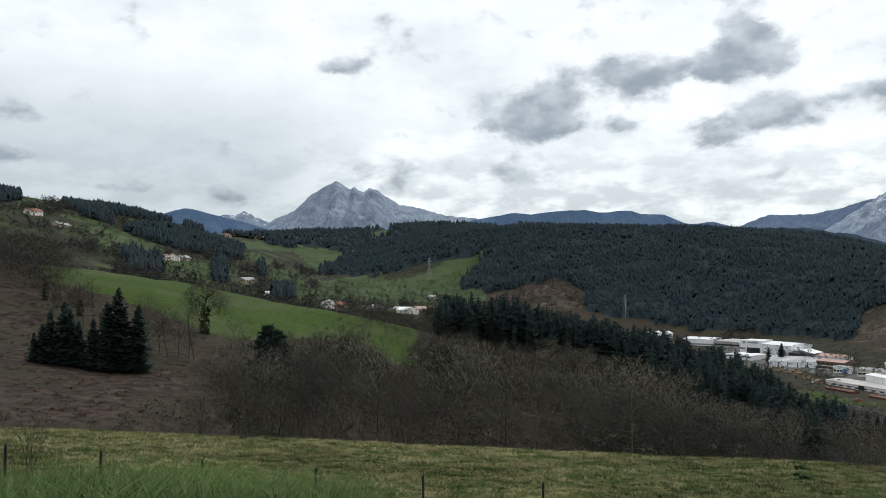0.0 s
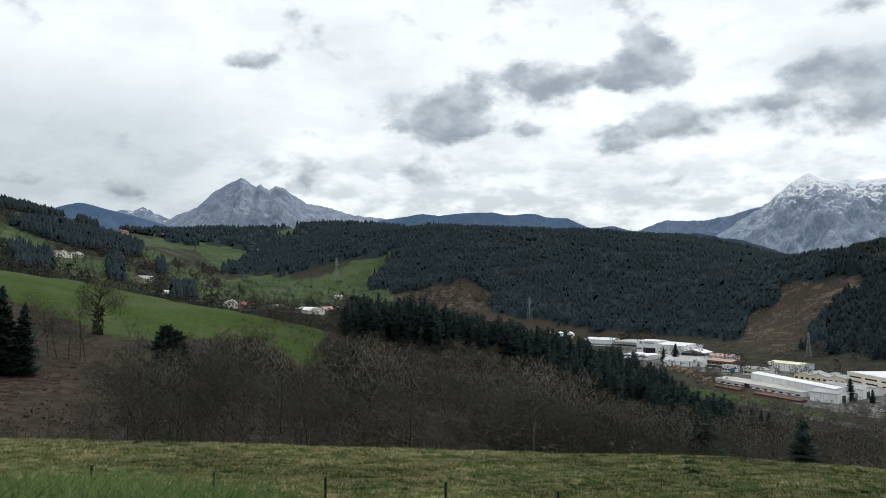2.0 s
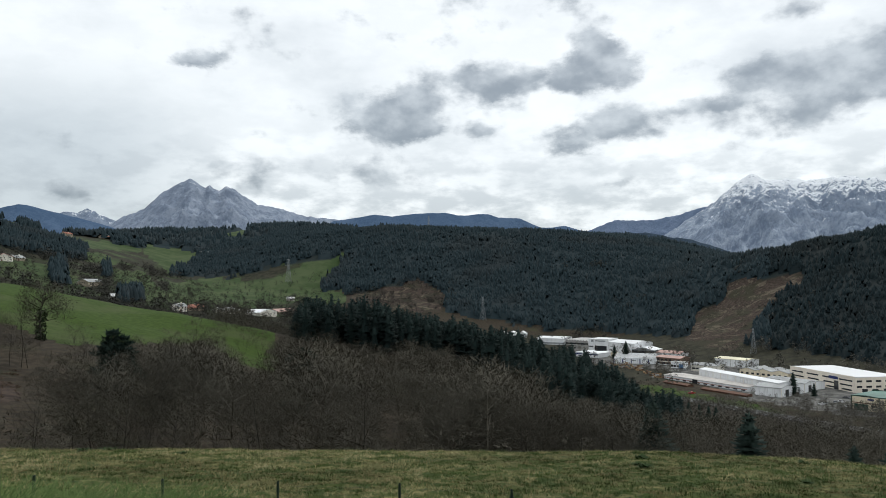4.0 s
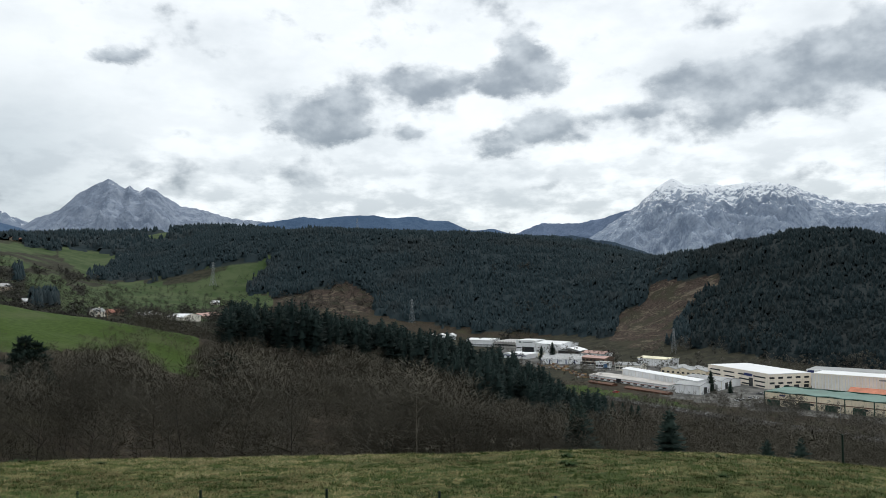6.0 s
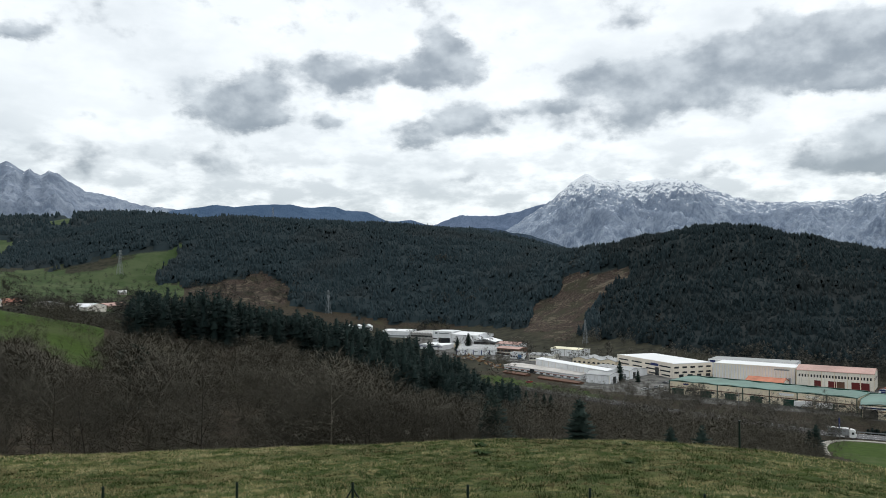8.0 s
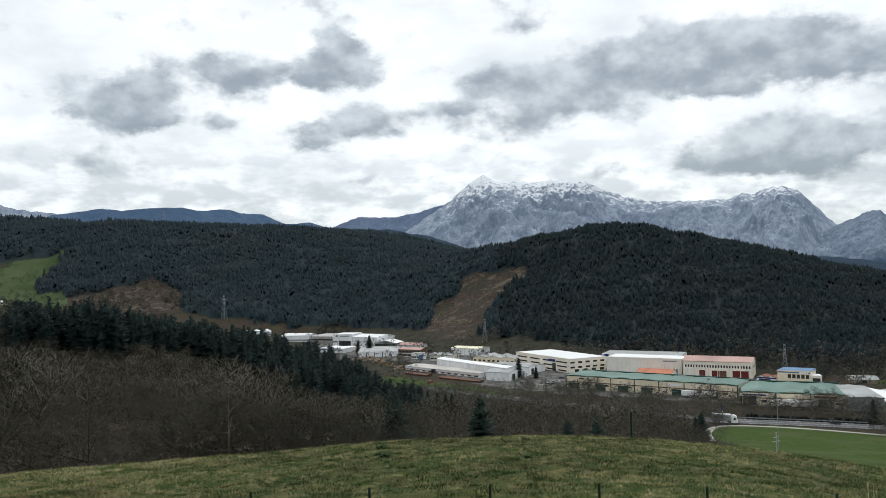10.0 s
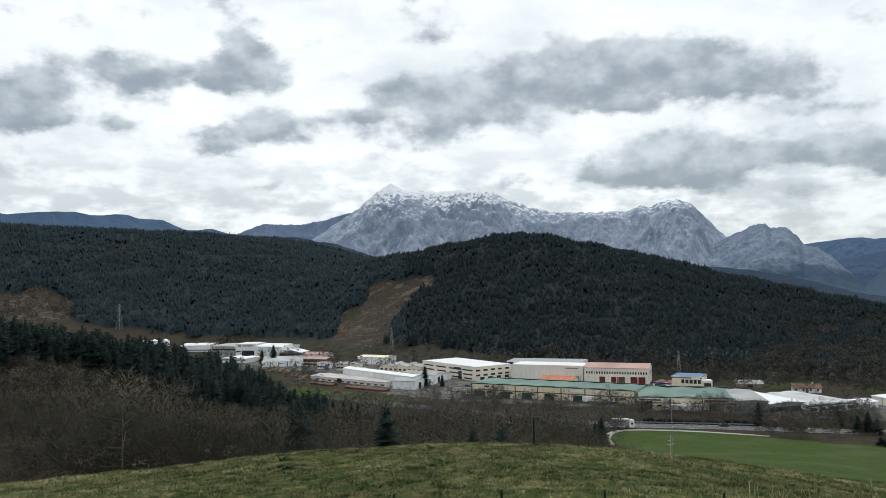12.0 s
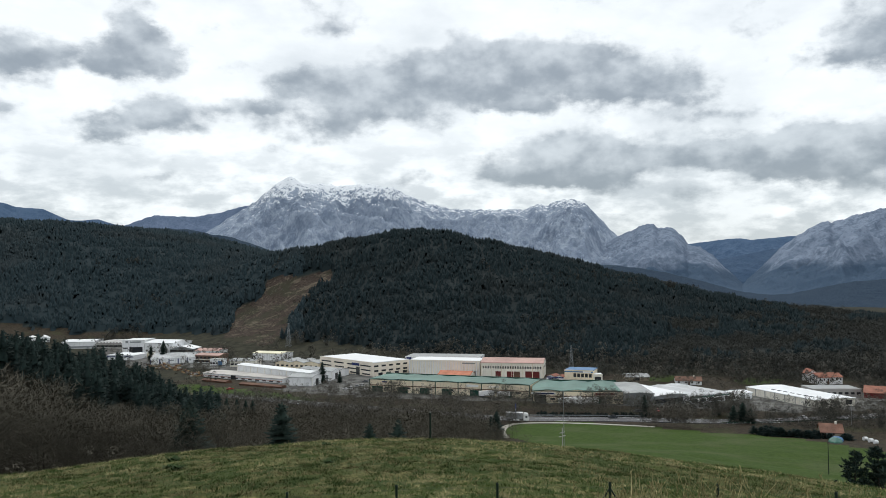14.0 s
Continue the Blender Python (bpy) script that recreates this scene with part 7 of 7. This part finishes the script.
at_, turn_ = along_road(41, -2.3)
truck((267.8, 235.0, FLOOR + 0.45), turn_)
for i_, off_, k_, rev in ((58, 2.4, 3, 180), (86, 2.4, 0, 180), (66, -2.4, 1, 0)):
    at_, turn_ = along_road(i_, off_)
    car(at_, turn_ + rev, k_, "driving on the valley road")
rs = np.random.RandomState(5)
for px_, dx_ in (((277.3, 375.1), 2.0), ((281.1, 374.6), 2.2), ((287.9, 377.9), 1.5), ((292.9, 379.8), 2.5), ((306.1, 392.3), 2.0), ((286.2, 365.7), 1.0), ((364.0, 429.1), 1.0), ((369.1, 428.8), 1.0), ((315.9, 301.5), 1.0), ((388.5, 307.7), 1.0), ((347.1, 223.1), 1.0), ((337.6, 201.0), 1.0), ((229.2, 426.4), 1.0), ((285.2, 542.3), 1.0), ((329.6, 207.1), 1.0)):
    car((*px_, height_at(*px_)), rs.rand() * 360, int(rs.randint(5)), "parked in the works yard")
# parked trailers in front of the green hall
for P in ((315.7, 292.6), (321.0, 284.0), (326.0, 245.3), (330.6, 237.9)):
    ob = thing("parked_trailer", "long white box trailer parked at the warehouse", "trailer", (*P, height_at(*P)), -20)
    part("box", profile_body([(-6.5, 1.1), (6.5, 1.1), (6.5, 3.7), (-6.5, 3.7)], 2.5, white_paint, "box"), None, ob)
    slab("chassis", rubber, ob, -6, 6, -0.5, 0.5, 0.7, 1.1)
    for x in (-5.0, -3.8, 4.6):
        for y in (-1.05, 1.05):
            wheel(ob, x, y, 0.5, 0.3)
# heaps of timber and scrap beside the striped hall
rs = np.random.RandomState(15)
for x_, y_ in ((246.3, 585.0), (249.0, 570.9), (250.2, 558.7), (252.3, 546.0), (249.4, 528.8), (248.2, 515.6), (256.5, 562.7), (258.7, 582.8), (246.0, 504.0)):
    ob = thing("timber_stack", "stack of sawn timber and planks on the ground", "timber", (x_, y_, height_at(x_, y_)), rs.rand() * 180, 1.0, "timber stacks in the yard")
    for k in range(9):
        u0, w0 = rs.uniform(-5, 3), rs.uniform(0, 1.8)
        v0 = rs.uniform(-2.5, 1.5)
        slab("bundle", (wood_m, concrete, rust, wood_m)[k % 4], ob, u0, u0 + rs.uniform(2, 4), v0, v0 + 1.2, 0 if k < 5 else w0, (0 if k < 5 else w0) + rs.uniform(0.5, 1.1))


# ---- pylons, poles and signs ----
def at_angle(a1, r1):
    return (r1 * math.sin(radians(a1)), r1 * math.cos(radians(a1)))


def pylon(P, h, label, base=None):
    z0 = height_at(*P)
    ob = thing("pylon", label, "pylon", (*P, z0), 35)
    w0, w1, w2 = h * 0.10, h * 0.035, h * 0.02
    k_w = h * 0.65

    def wd(z):
        return w0 + (w1 - w0) * z / k_w if z < k_w else w1 + (w2 - w1) * (z - k_w) / (h - k_w)

    t = max(0.10, h * 0.0045)
    for sx in (-1, 1):
        for sy in (-1, 1):
            V, F = [], []
            for z0_, z1_ in ((0, k_w), (k_w, h)):
                prism(V, F, (sx * wd(z0_) / 1, sy * wd(z0_), z0_ - 0.5 * (z0_ == 0)), (sx * wd(z1_), sy * wd(z1_), z1_), t, t * 0.8, 4)
            part("leg", raw_mesh("leg", V, F, steel), parent=ob)
    steps = 9
    for i in range(steps):
        za, zb = h * (i / steps) ** 0.85, h * ((i + 1) / steps) ** 0.85
        V, F = [], []
        for s in (-1, 1):
            prism(V, F, (-wd(za), s * wd(za), za), (wd(zb), s * wd(zb), zb), t * 0.6, t * 0.6)
            prism(V, F, (wd(za), s * wd(za), za), (-wd(zb), s * wd(zb), zb), t * 0.6, t * 0.6)
            prism(V, F, (s * wd(za), -wd(za), za), (s * wd(zb), wd(zb), zb), t * 0.6, t * 0.6)
            prism(V, F, (s * wd(za), wd(za), za), (s * wd(zb), -wd(zb), zb), t * 0.6, t * 0.6)
        part("brace", raw_mesh("brace", V, F, steel), parent=ob)
    for z, ln in ((0.70, 0.16), (0.82, 0.13), (0.94, 0.10)):
        V, F = [], []
        for s in (-1, 1):
            prism(V, F, (0, 0, h * z), (s * h * ln, 0, h * (z + 0.01)), t * 1.1, t * 0.6)
            prism(V, F, (0, 0, h * (z + 0.045)), (s * h * ln, 0, h * (z + 0.012)), t * 0.7, t * 0.5)
        part("arm", raw_mesh("arm", V, F, steel), parent=ob)


pylon((-18.9, 1066.9), 32, "lattice steel power pylon among the pastures")
pylon((211.4, 890.4), 28, "lattice steel power pylon at the foot of the hill")
pylon((381.8, 602.9), 22, "lattice steel power pylon below the felled slope")
pylon((425.4, 318.8), 20, "slim lattice steel mast behind the office")
pylon(at_angle(9.3, 1262.0), 26, "lattice power pylon on the wooded crest")


def pole(P, h, r, mat, label, name="utility_pole", arms=()):
    ob = thing(name, label, "pole", (*P, height_at(*P)))
    V, F = [], []
    prism(V, F, (0, 0, -0.4), (0, 0, h), r, r * 0.7, 8)
    part("shaft", raw_mesh("shaft", V, F, mat, True), parent=ob)
    for z, ln in arms:
        slab("crossarm", mat, ob, -ln / 2, ln / 2, -0.06, 0.06, z, z + 0.14)
    slab("cap", mat, ob, -r * 0.8, r * 0.8, -r * 0.8, r * 0.8, h, h + 0.05)
    return ob


pole(at_angle(43.0, 45.0), 1.5, 0.075, dark_post, "dark square gate post on the brow of the meadow", "gate_post")
pole(at_angle(52.59, 200.0), 16.5, 0.09, steel, "tall thin concrete power pole in the field", arms=())
pole(at_angle(52.47, 190.0), 6.6, 0.13, concrete, "short concrete pole with crossarms in the field", arms=((4.6, 2.6), (5.5, 2.0)))
pole(at_angle(70.16, 175.0), 6.5, 0.09, dark_post, "thin wooden pole in the green field")
pole((361.2, 120.5), 9.0, 0.12, steel, "street lamp beside the road", "street_lamp", arms=((8.8, 2.4),))
pole((277.4, 299.1), 9.0, 0.10, steel, "street lamp beside the warehouse road", "street_lamp", arms=((8.8, 2.0),))
for P in ((-92.3, 621.5), (-86.4, 621.5)):
    pole(P, 9.0, 0.12, wood_m, "wooden power pole at the pasture edge", arms=((8.4, 1.6),))
sg = thing("road_sign", "blue direction sign on a post by the lane", "sign", (*(268.1, 232.6), FLOOR + 0.2), 20)
slab("post", steel, sg, -0.12, 0.12, -0.12, 0.12, 0, 6.2)
slab("panel", blue_paint, sg, -0.9, 0.5, -0.1, 0.05, 4.2, 8.4, "blue panel")
slab("lettering", white_paint, sg, -0.6, 0.2, -0.13, -0.11, 5.4, 5.8)
# round bales under white film and a tarpaulin heap by the stone house
for P in ((320.4, 102.2), (316.4, 99.0), (312.1, 96.0)):
    V, F = [], []
    for k in range(12):
        t = 6.283 * k / 12
        V += [(0.75 * math.cos(t), -0.7, 0.7 + 0.7 * math.sin(t)), (0.85 * math.cos(t), 0, 0.72 + 0.72 * math.sin(t)), (0.75 * math.cos(t), 0.7, 0.7 + 0.7 * math.sin(t))]
    for k in range(12):
        b, c = 3 * k, 3 * ((k + 1) % 12)
        F += [(b, c, c + 1, b + 1), (b + 1, c + 1, c + 2, b + 2)]
    V += [(0, -0.72, 0.7), (0, 0.72, 0.7)]
    ob = thing("silage_bale", "round silage bale wrapped in white film on grass", "bale", (*P, height_at(*P)), 60, 1.05, "wrapped bales")
    tri = [(3 * k, 3 * ((k + 1) % 12), 36) for k in range(12)] + [(3 * k + 2, 37, 3 * ((k + 1) % 12) + 2) for k in range(12)]
    part("wrap", raw_mesh("wrap", V, F, white_paint, True), parent=ob)
    part("end_wrap", raw_mesh("end_wrap", V, tri, white_paint, True), parent=ob)
P = (304.3, 107.2)
tp = thing("tarpaulin_heap", "heap under green and blue tarpaulins beside the stone house", "heap", (*P, height_at(*P)), 20)
bm = bmesh.new()
bmesh.ops.create_icosphere(bm, subdivisions=3, radius=1.0)
for v in bm.verts:
    v.co = Vector((v.co.x * 4.5, v.co.y * 2.5, max(0, v.co.z) * 1.7)) * (1 + 0.12 * noise.noise(v.co * 2))
part("green_sheet", bm, plain("green_tarp", (0.04, 0.13, 0.10), 0.5), tp)
bm = bmesh.new()
bmesh.ops.create_icosphere(bm, subdivisions=3, radius=1.0)
for v in bm.verts:
    v.co = Vector((v.co.x * 2.6 + 4, v.co.y * 2.3 - 0.5, max(0, v.co.z) * 1.5)) * (1 + 0.12 * noise.noise(v.co * 2))
part("blue_sheet", bm, plain("blue_tarp", (0.06, 0.15, 0.30), 0.5), tp, "blue sheet")
# ---- fence and grass of the near meadow ----
POST_AZ = [-42.0, -35.5, -29.47, -23.82, -17.26, -9.32, -1.46, 7.35, 15.6, 24.08, 32.96, 40.87, 48.28, 56.38, 63.68, 71.0, 78.5]
fence = thing("fence", "fence of slim dark green steel posts in the meadow", "fence", (0.0, 20.0, float(land(0.0, 20.0))))
for k, a1 in enumerate(POST_AZ):
    x_, y_ = at_angle(a1, 20.0)
    top = EYE + 20.0 * math.tan(radians(float(np.interp(a1, AZ, POST_TOP))))
    z_ = float(land(a1, 20.0))
    V, F = [], []
    prism(V, F, (0, 0, -0.3), (0, 0, top - z_), 0.034, 0.034, 8)
    p_ = part("post", raw_mesh("post", V, F, dark_post, True), None, fence, "", pose(x_, y_ - 20, z_ - float(land(0.0, 20.0)), 0, 0, 0))
    V, F = [], []
    prism(V, F, (0, 0, top - z_), (0, 0, top - z_ + 0.02), 0.04, 0.028, 8)
    part("cap", raw_mesh("cap", V, F, dark_post, True), None, p_)
    if k in (8, 13):
        for s in (-1, 1):
            V, F = [], []
            t = radians(-a1)
            prism(V, F, (0, 0, top - z_ - 0.12), (s * 0.55 * math.cos(t), s * 0.55 * math.sin(t), 0), 0.02, 0.02, 6)
            part("brace", raw_mesh("brace", V, F, dark_post, True), None, p_)


for (a0, a1) in zip(POST_AZ, POST_AZ[1:]):
    for up_ in (0.25, 0.6, 0.95):
        ends = []
        for q in (a0, a1):
            x_, y_ = at_angle(q, 20.0)
            ends.append((x_, y_ - 20, EYE + 20.0 * math.tan(radians(float(np.interp(q, AZ, POST_TOP)))) - 1.05 + up_ - float(land(0.0, 20.0))))
        V, F = [], []
        prism(V, F, ends[0], ends[1], 0.002, 0.002)
        part("wire", raw_mesh("wire", V, F, dark_post), None, fence)


def blades(name, a, r, rng, tall, wide, lean, mat, label, category="grass", joints=2):
    """Grass blades as bent tapered strips."""
    p = spot(a, r)
    n = len(p)
    h = rng.uniform(*tall, n)
    ph = rng.rand(n) * 6.283
    wv = rng.uniform(*wide, n)
    ln = h * rng.uniform(*lean, n)
    dx, dy = np.cos(ph), np.sin(ph)
    sx, sy = -dy, dx
    rows = []
    for j in range(joints + 1):
        t = j / (joints + 0.0)
        c = np.stack([p[:, 0] + dx * ln * t**2, p[:, 1] + dy * ln * t**2, p[:, 2] - 0.02 + h * (t - 0.18 * t**3)], -1)
        hw = (wv * (1 - t) ** 0.7 * 0.5)[:, None]
        s = np.stack([sx, sy, np.zeros(n)], -1)
        rows += [c - s * hw, c + s * hw] if j < joints else [c]
    V = np.stack(rows, 1)
    k = V.shape[1]
    F = []
    for j in range(joints - 1):
        F += [(2 * j, 2 * j + 1, 2 * j + 3), (2 * j, 2 * j + 3, 2 * j + 2)]
    F.append((2 * joints - 2, 2 * joints - 1, 2 * joints))
    F = (np.array(F)[None] + (np.arange(n) * k)[:, None, None]).reshape(-1, 3)
    me = raw_mesh(name, V.reshape(-1, 3), F, mat)
    return tagged(new(name, me), label, category, kind="stuff")


grass_m = foliage("green_blades", (0.030, 0.052, 0.010), (0.100, 0.130, 0.032))
straw_m = foliage("straw_blades", (0.12, 0.105, 0.042), (0.52, 0.45, 0.25))
lush_m = foliage("lush_blades", (0.020, 0.044, 0.009), (0.125, 0.180, 0.058))
a, r, rng = sown(501, -36, 80, 22, 49, 0.10)
x, y = r * np.sin(np.radians(a)), r * np.cos(np.radians(a))
patch = waves(x, y, 3.5, 61) + 0.6 * waves(x, y, 1.0, 62)
lush = np.clip((a - 2) / 22, 0, 1)
dry = patch > 0.02 + 0.2 * lush
blades("meadow_grass", a[~dry], r[~dry], rng, (0.06, 0.17), (0.014, 0.032), (0.3, 1.2), grass_m, "short green meadow grass", joints=1)
blades("dry_grass", a[dry], r[dry], rng, (0.05, 0.14), (0.014, 0.032), (0.5, 1.6), straw_m, "yellowed winter grass in the meadow", joints=1)
# tussocks
rng = np.random.RandomState(511)
ta, tr = rng.uniform(-36, 80, 420), rng.uniform(24, 48, 420)
a = np.repeat(ta, 70) + rng.normal(size=420 * 70) * 0.42
r = np.repeat(tr, 70) + rng.normal(size=420 * 70) * 0.22
blades("grass_tussocks", a, r, rng, (0.10, 0.26), (0.008, 0.016), (0.3, 1.1), lush_m, "tufts of longer green grass", joints=2)
ta = np.concatenate([rng.uniform(-36, 12, 1100), rng.uniform(12, 80, 1000)])
tr = np.sqrt(rng.uniform(23**2, 48.5**2, 2100))
a = np.repeat(ta, 40) + rng.normal(size=2100 * 40) * 0.34
r = np.repeat(tr, 40) + rng.normal(size=2100 * 40) * 0.20
blades("straw_tufts", a, r, rng, (0.06, 0.20), (0.018, 0.042), (0.4, 1.5), straw_m, "pale dry tufts in the meadow", joints=1)
ta, tr = rng.uniform(-36, 80, 2600), rng.uniform(23, 48.5, 2600)
a = np.repeat(ta, 26) + rng.normal(size=2600 * 26) * 0.30
r = np.repeat(tr, 26) + rng.normal(size=2600 * 26) * 0.16
blades("green_tufts", a, r, rng, (0.08, 0.20), (0.016, 0.034), (0.3, 1.2), lush_m, "green tufts in the meadow", joints=1)
# long grass on the bank below the viewpoint
rng = np.random.RandomState(521)
n = 20000
a, r = rng.uniform(-40, -3, n), rng.uniform(7.0, 10.5, n)
keep = (waves(a * 0.13, r, 0.9, 63) > -0.4) & (rng.rand(n) < np.interp(a, [-40, -12, -7, -3], [1, 1, 0.55, 0.05]))
blades("long_grass", a[keep], r[keep], rng, (0.22, 0.70), (0.010, 0.024), (0.3, 1.5), lush_m, "long lush green grass on the bank", joints=4)
a, r = rng.uniform(-38, -6, 420), rng.uniform(7.0, 10.0, 420)
blades("long_straw", a, r, rng, (0.3, 0.62), (0.006, 0.012), (0.5, 1.6), straw_m, "pale dry stalks in the long grass", joints=4)
# dry seed stalks
rng = np.random.RandomState(531)
C, D = [], []
for k in range(200):
    a1 = rng.normal(62, 4.5) if k < 140 else rng.uniform(50, 78)
    r1 = rng.uniform(8.0, 10.5)
    o = np.array([*at_angle(a1, r1), float(land(a1, r1)) - 0.02])
    h1, ph = rng.uniform(0.2, 0.58), rng.rand() * 6.283
    d = np.array([math.cos(ph), math.sin(ph), 0]) * h1 * rng.uniform(0.15, 0.8)
    s = np.array([math.cos(radians(-a1)), math.sin(radians(-a1)), 0]) * 0.0030
    last = o
    for t in (0.35, 0.7, 1.0):
        q = o + d * t**2.2 + np.array([0, 0, h1 * t])
        b = len(C)
        C.extend([last - s, last + s, q + s * 0.6, q - s * 0.6])
        D.extend([(b, b + 1, b + 2), (b, b + 2, b + 3)])
        last = q
    for m_ in range(9 if rng.rand() < 0.6 else 0):
        f = np.array([rng.normal() * 0.35, rng.normal() * 0.35, 1.0]) * rng.uniform(0.02, 0.06)
        g = last - np.array([0, 0, rng.uniform(0, 0.12)])
        w_ = np.array([s[0], s[1], 0]) * 1.6
        b = len(C)
        C.extend([g - w_, g + w_, g + f])
        D.append((b, b + 1, b + 2))
tagged(new("dry_stalks", raw_mesh("dry_stalks", C, D, straw_m)), "tall dry grass stalks with seed heads", "grass", kind="stuff")

# broad-leaved weeds in the turf
weed_m = foliage("weed_leaves", (0.026, 0.050, 0.020), (0.055, 0.088, 0.034))
rs = np.random.RandomState(541)
for a1, r1, size in [(35.4, 42, 0.75), (24.77, 40, 0.9), (25.04, 36, 0.7), (25.12, 36, 0.7), (35.62, 34, 0.6), (-14.5, 44, 0.8), (-12.92, 44, 0.8), (-8.06, 42, 0.6), (24.54, 37, 0.7)]:
    x_, y_ = at_angle(a1, r1)
    C, D = [], []
    for k in range(90):
        ph, up_ = rs.rand() * 6.283, rs.uniform(0.05, 0.7)
        d = np.array([math.cos(ph) * math.cos(up_), math.sin(ph) * math.cos(up_), math.sin(up_)])
        s = np.array([-math.sin(ph), math.cos(ph), 0]) * rs.uniform(0.03, 0.06)
        o = np.array([rs.normal() * 0.12, rs.normal() * 0.12, 0.0])
        ln = rs.uniform(0.2, 0.5)
        b = len(C)
        C.extend([o, o + d * ln * 0.6 + s, o + d * ln, o + d * ln * 0.6 - s])
        D.extend([(b, b + 1, b + 2), (b, b + 2, b + 3)])
    weed = thing("weed_clump", "clump of dark green weeds in the meadow", "weed", (x_, y_, float(land(a1, r1))), 0, size, "weeds in the meadow")
    part("leaves", raw_mesh("leaves", C, D, weed_m), parent=weed)
# a sapling by the fence
x_, y_ = at_angle(-28.2, 21.0)
sap = thing("sapling", "thin leafless sapling beside the fence", "sapling", (x_, y_, float(land(-28.2, 21.0))), 40, 1.9)
for lean in (-9, 2, 10):
    wd_, tw_ = bare_tree(rs, 7, 3, 5, rad=0.007, twig=0.0022, low=0.2, sides=5)
    stem = part("stem", raw_mesh("stem", *wd_, bark, True), None, sap, "", pose(lean * 0.008, 0, 0, lean * 0.6, lean, lean * 11))
    part("twigs", raw_mesh("twigs", *tw_, twig_m), parent=stem)
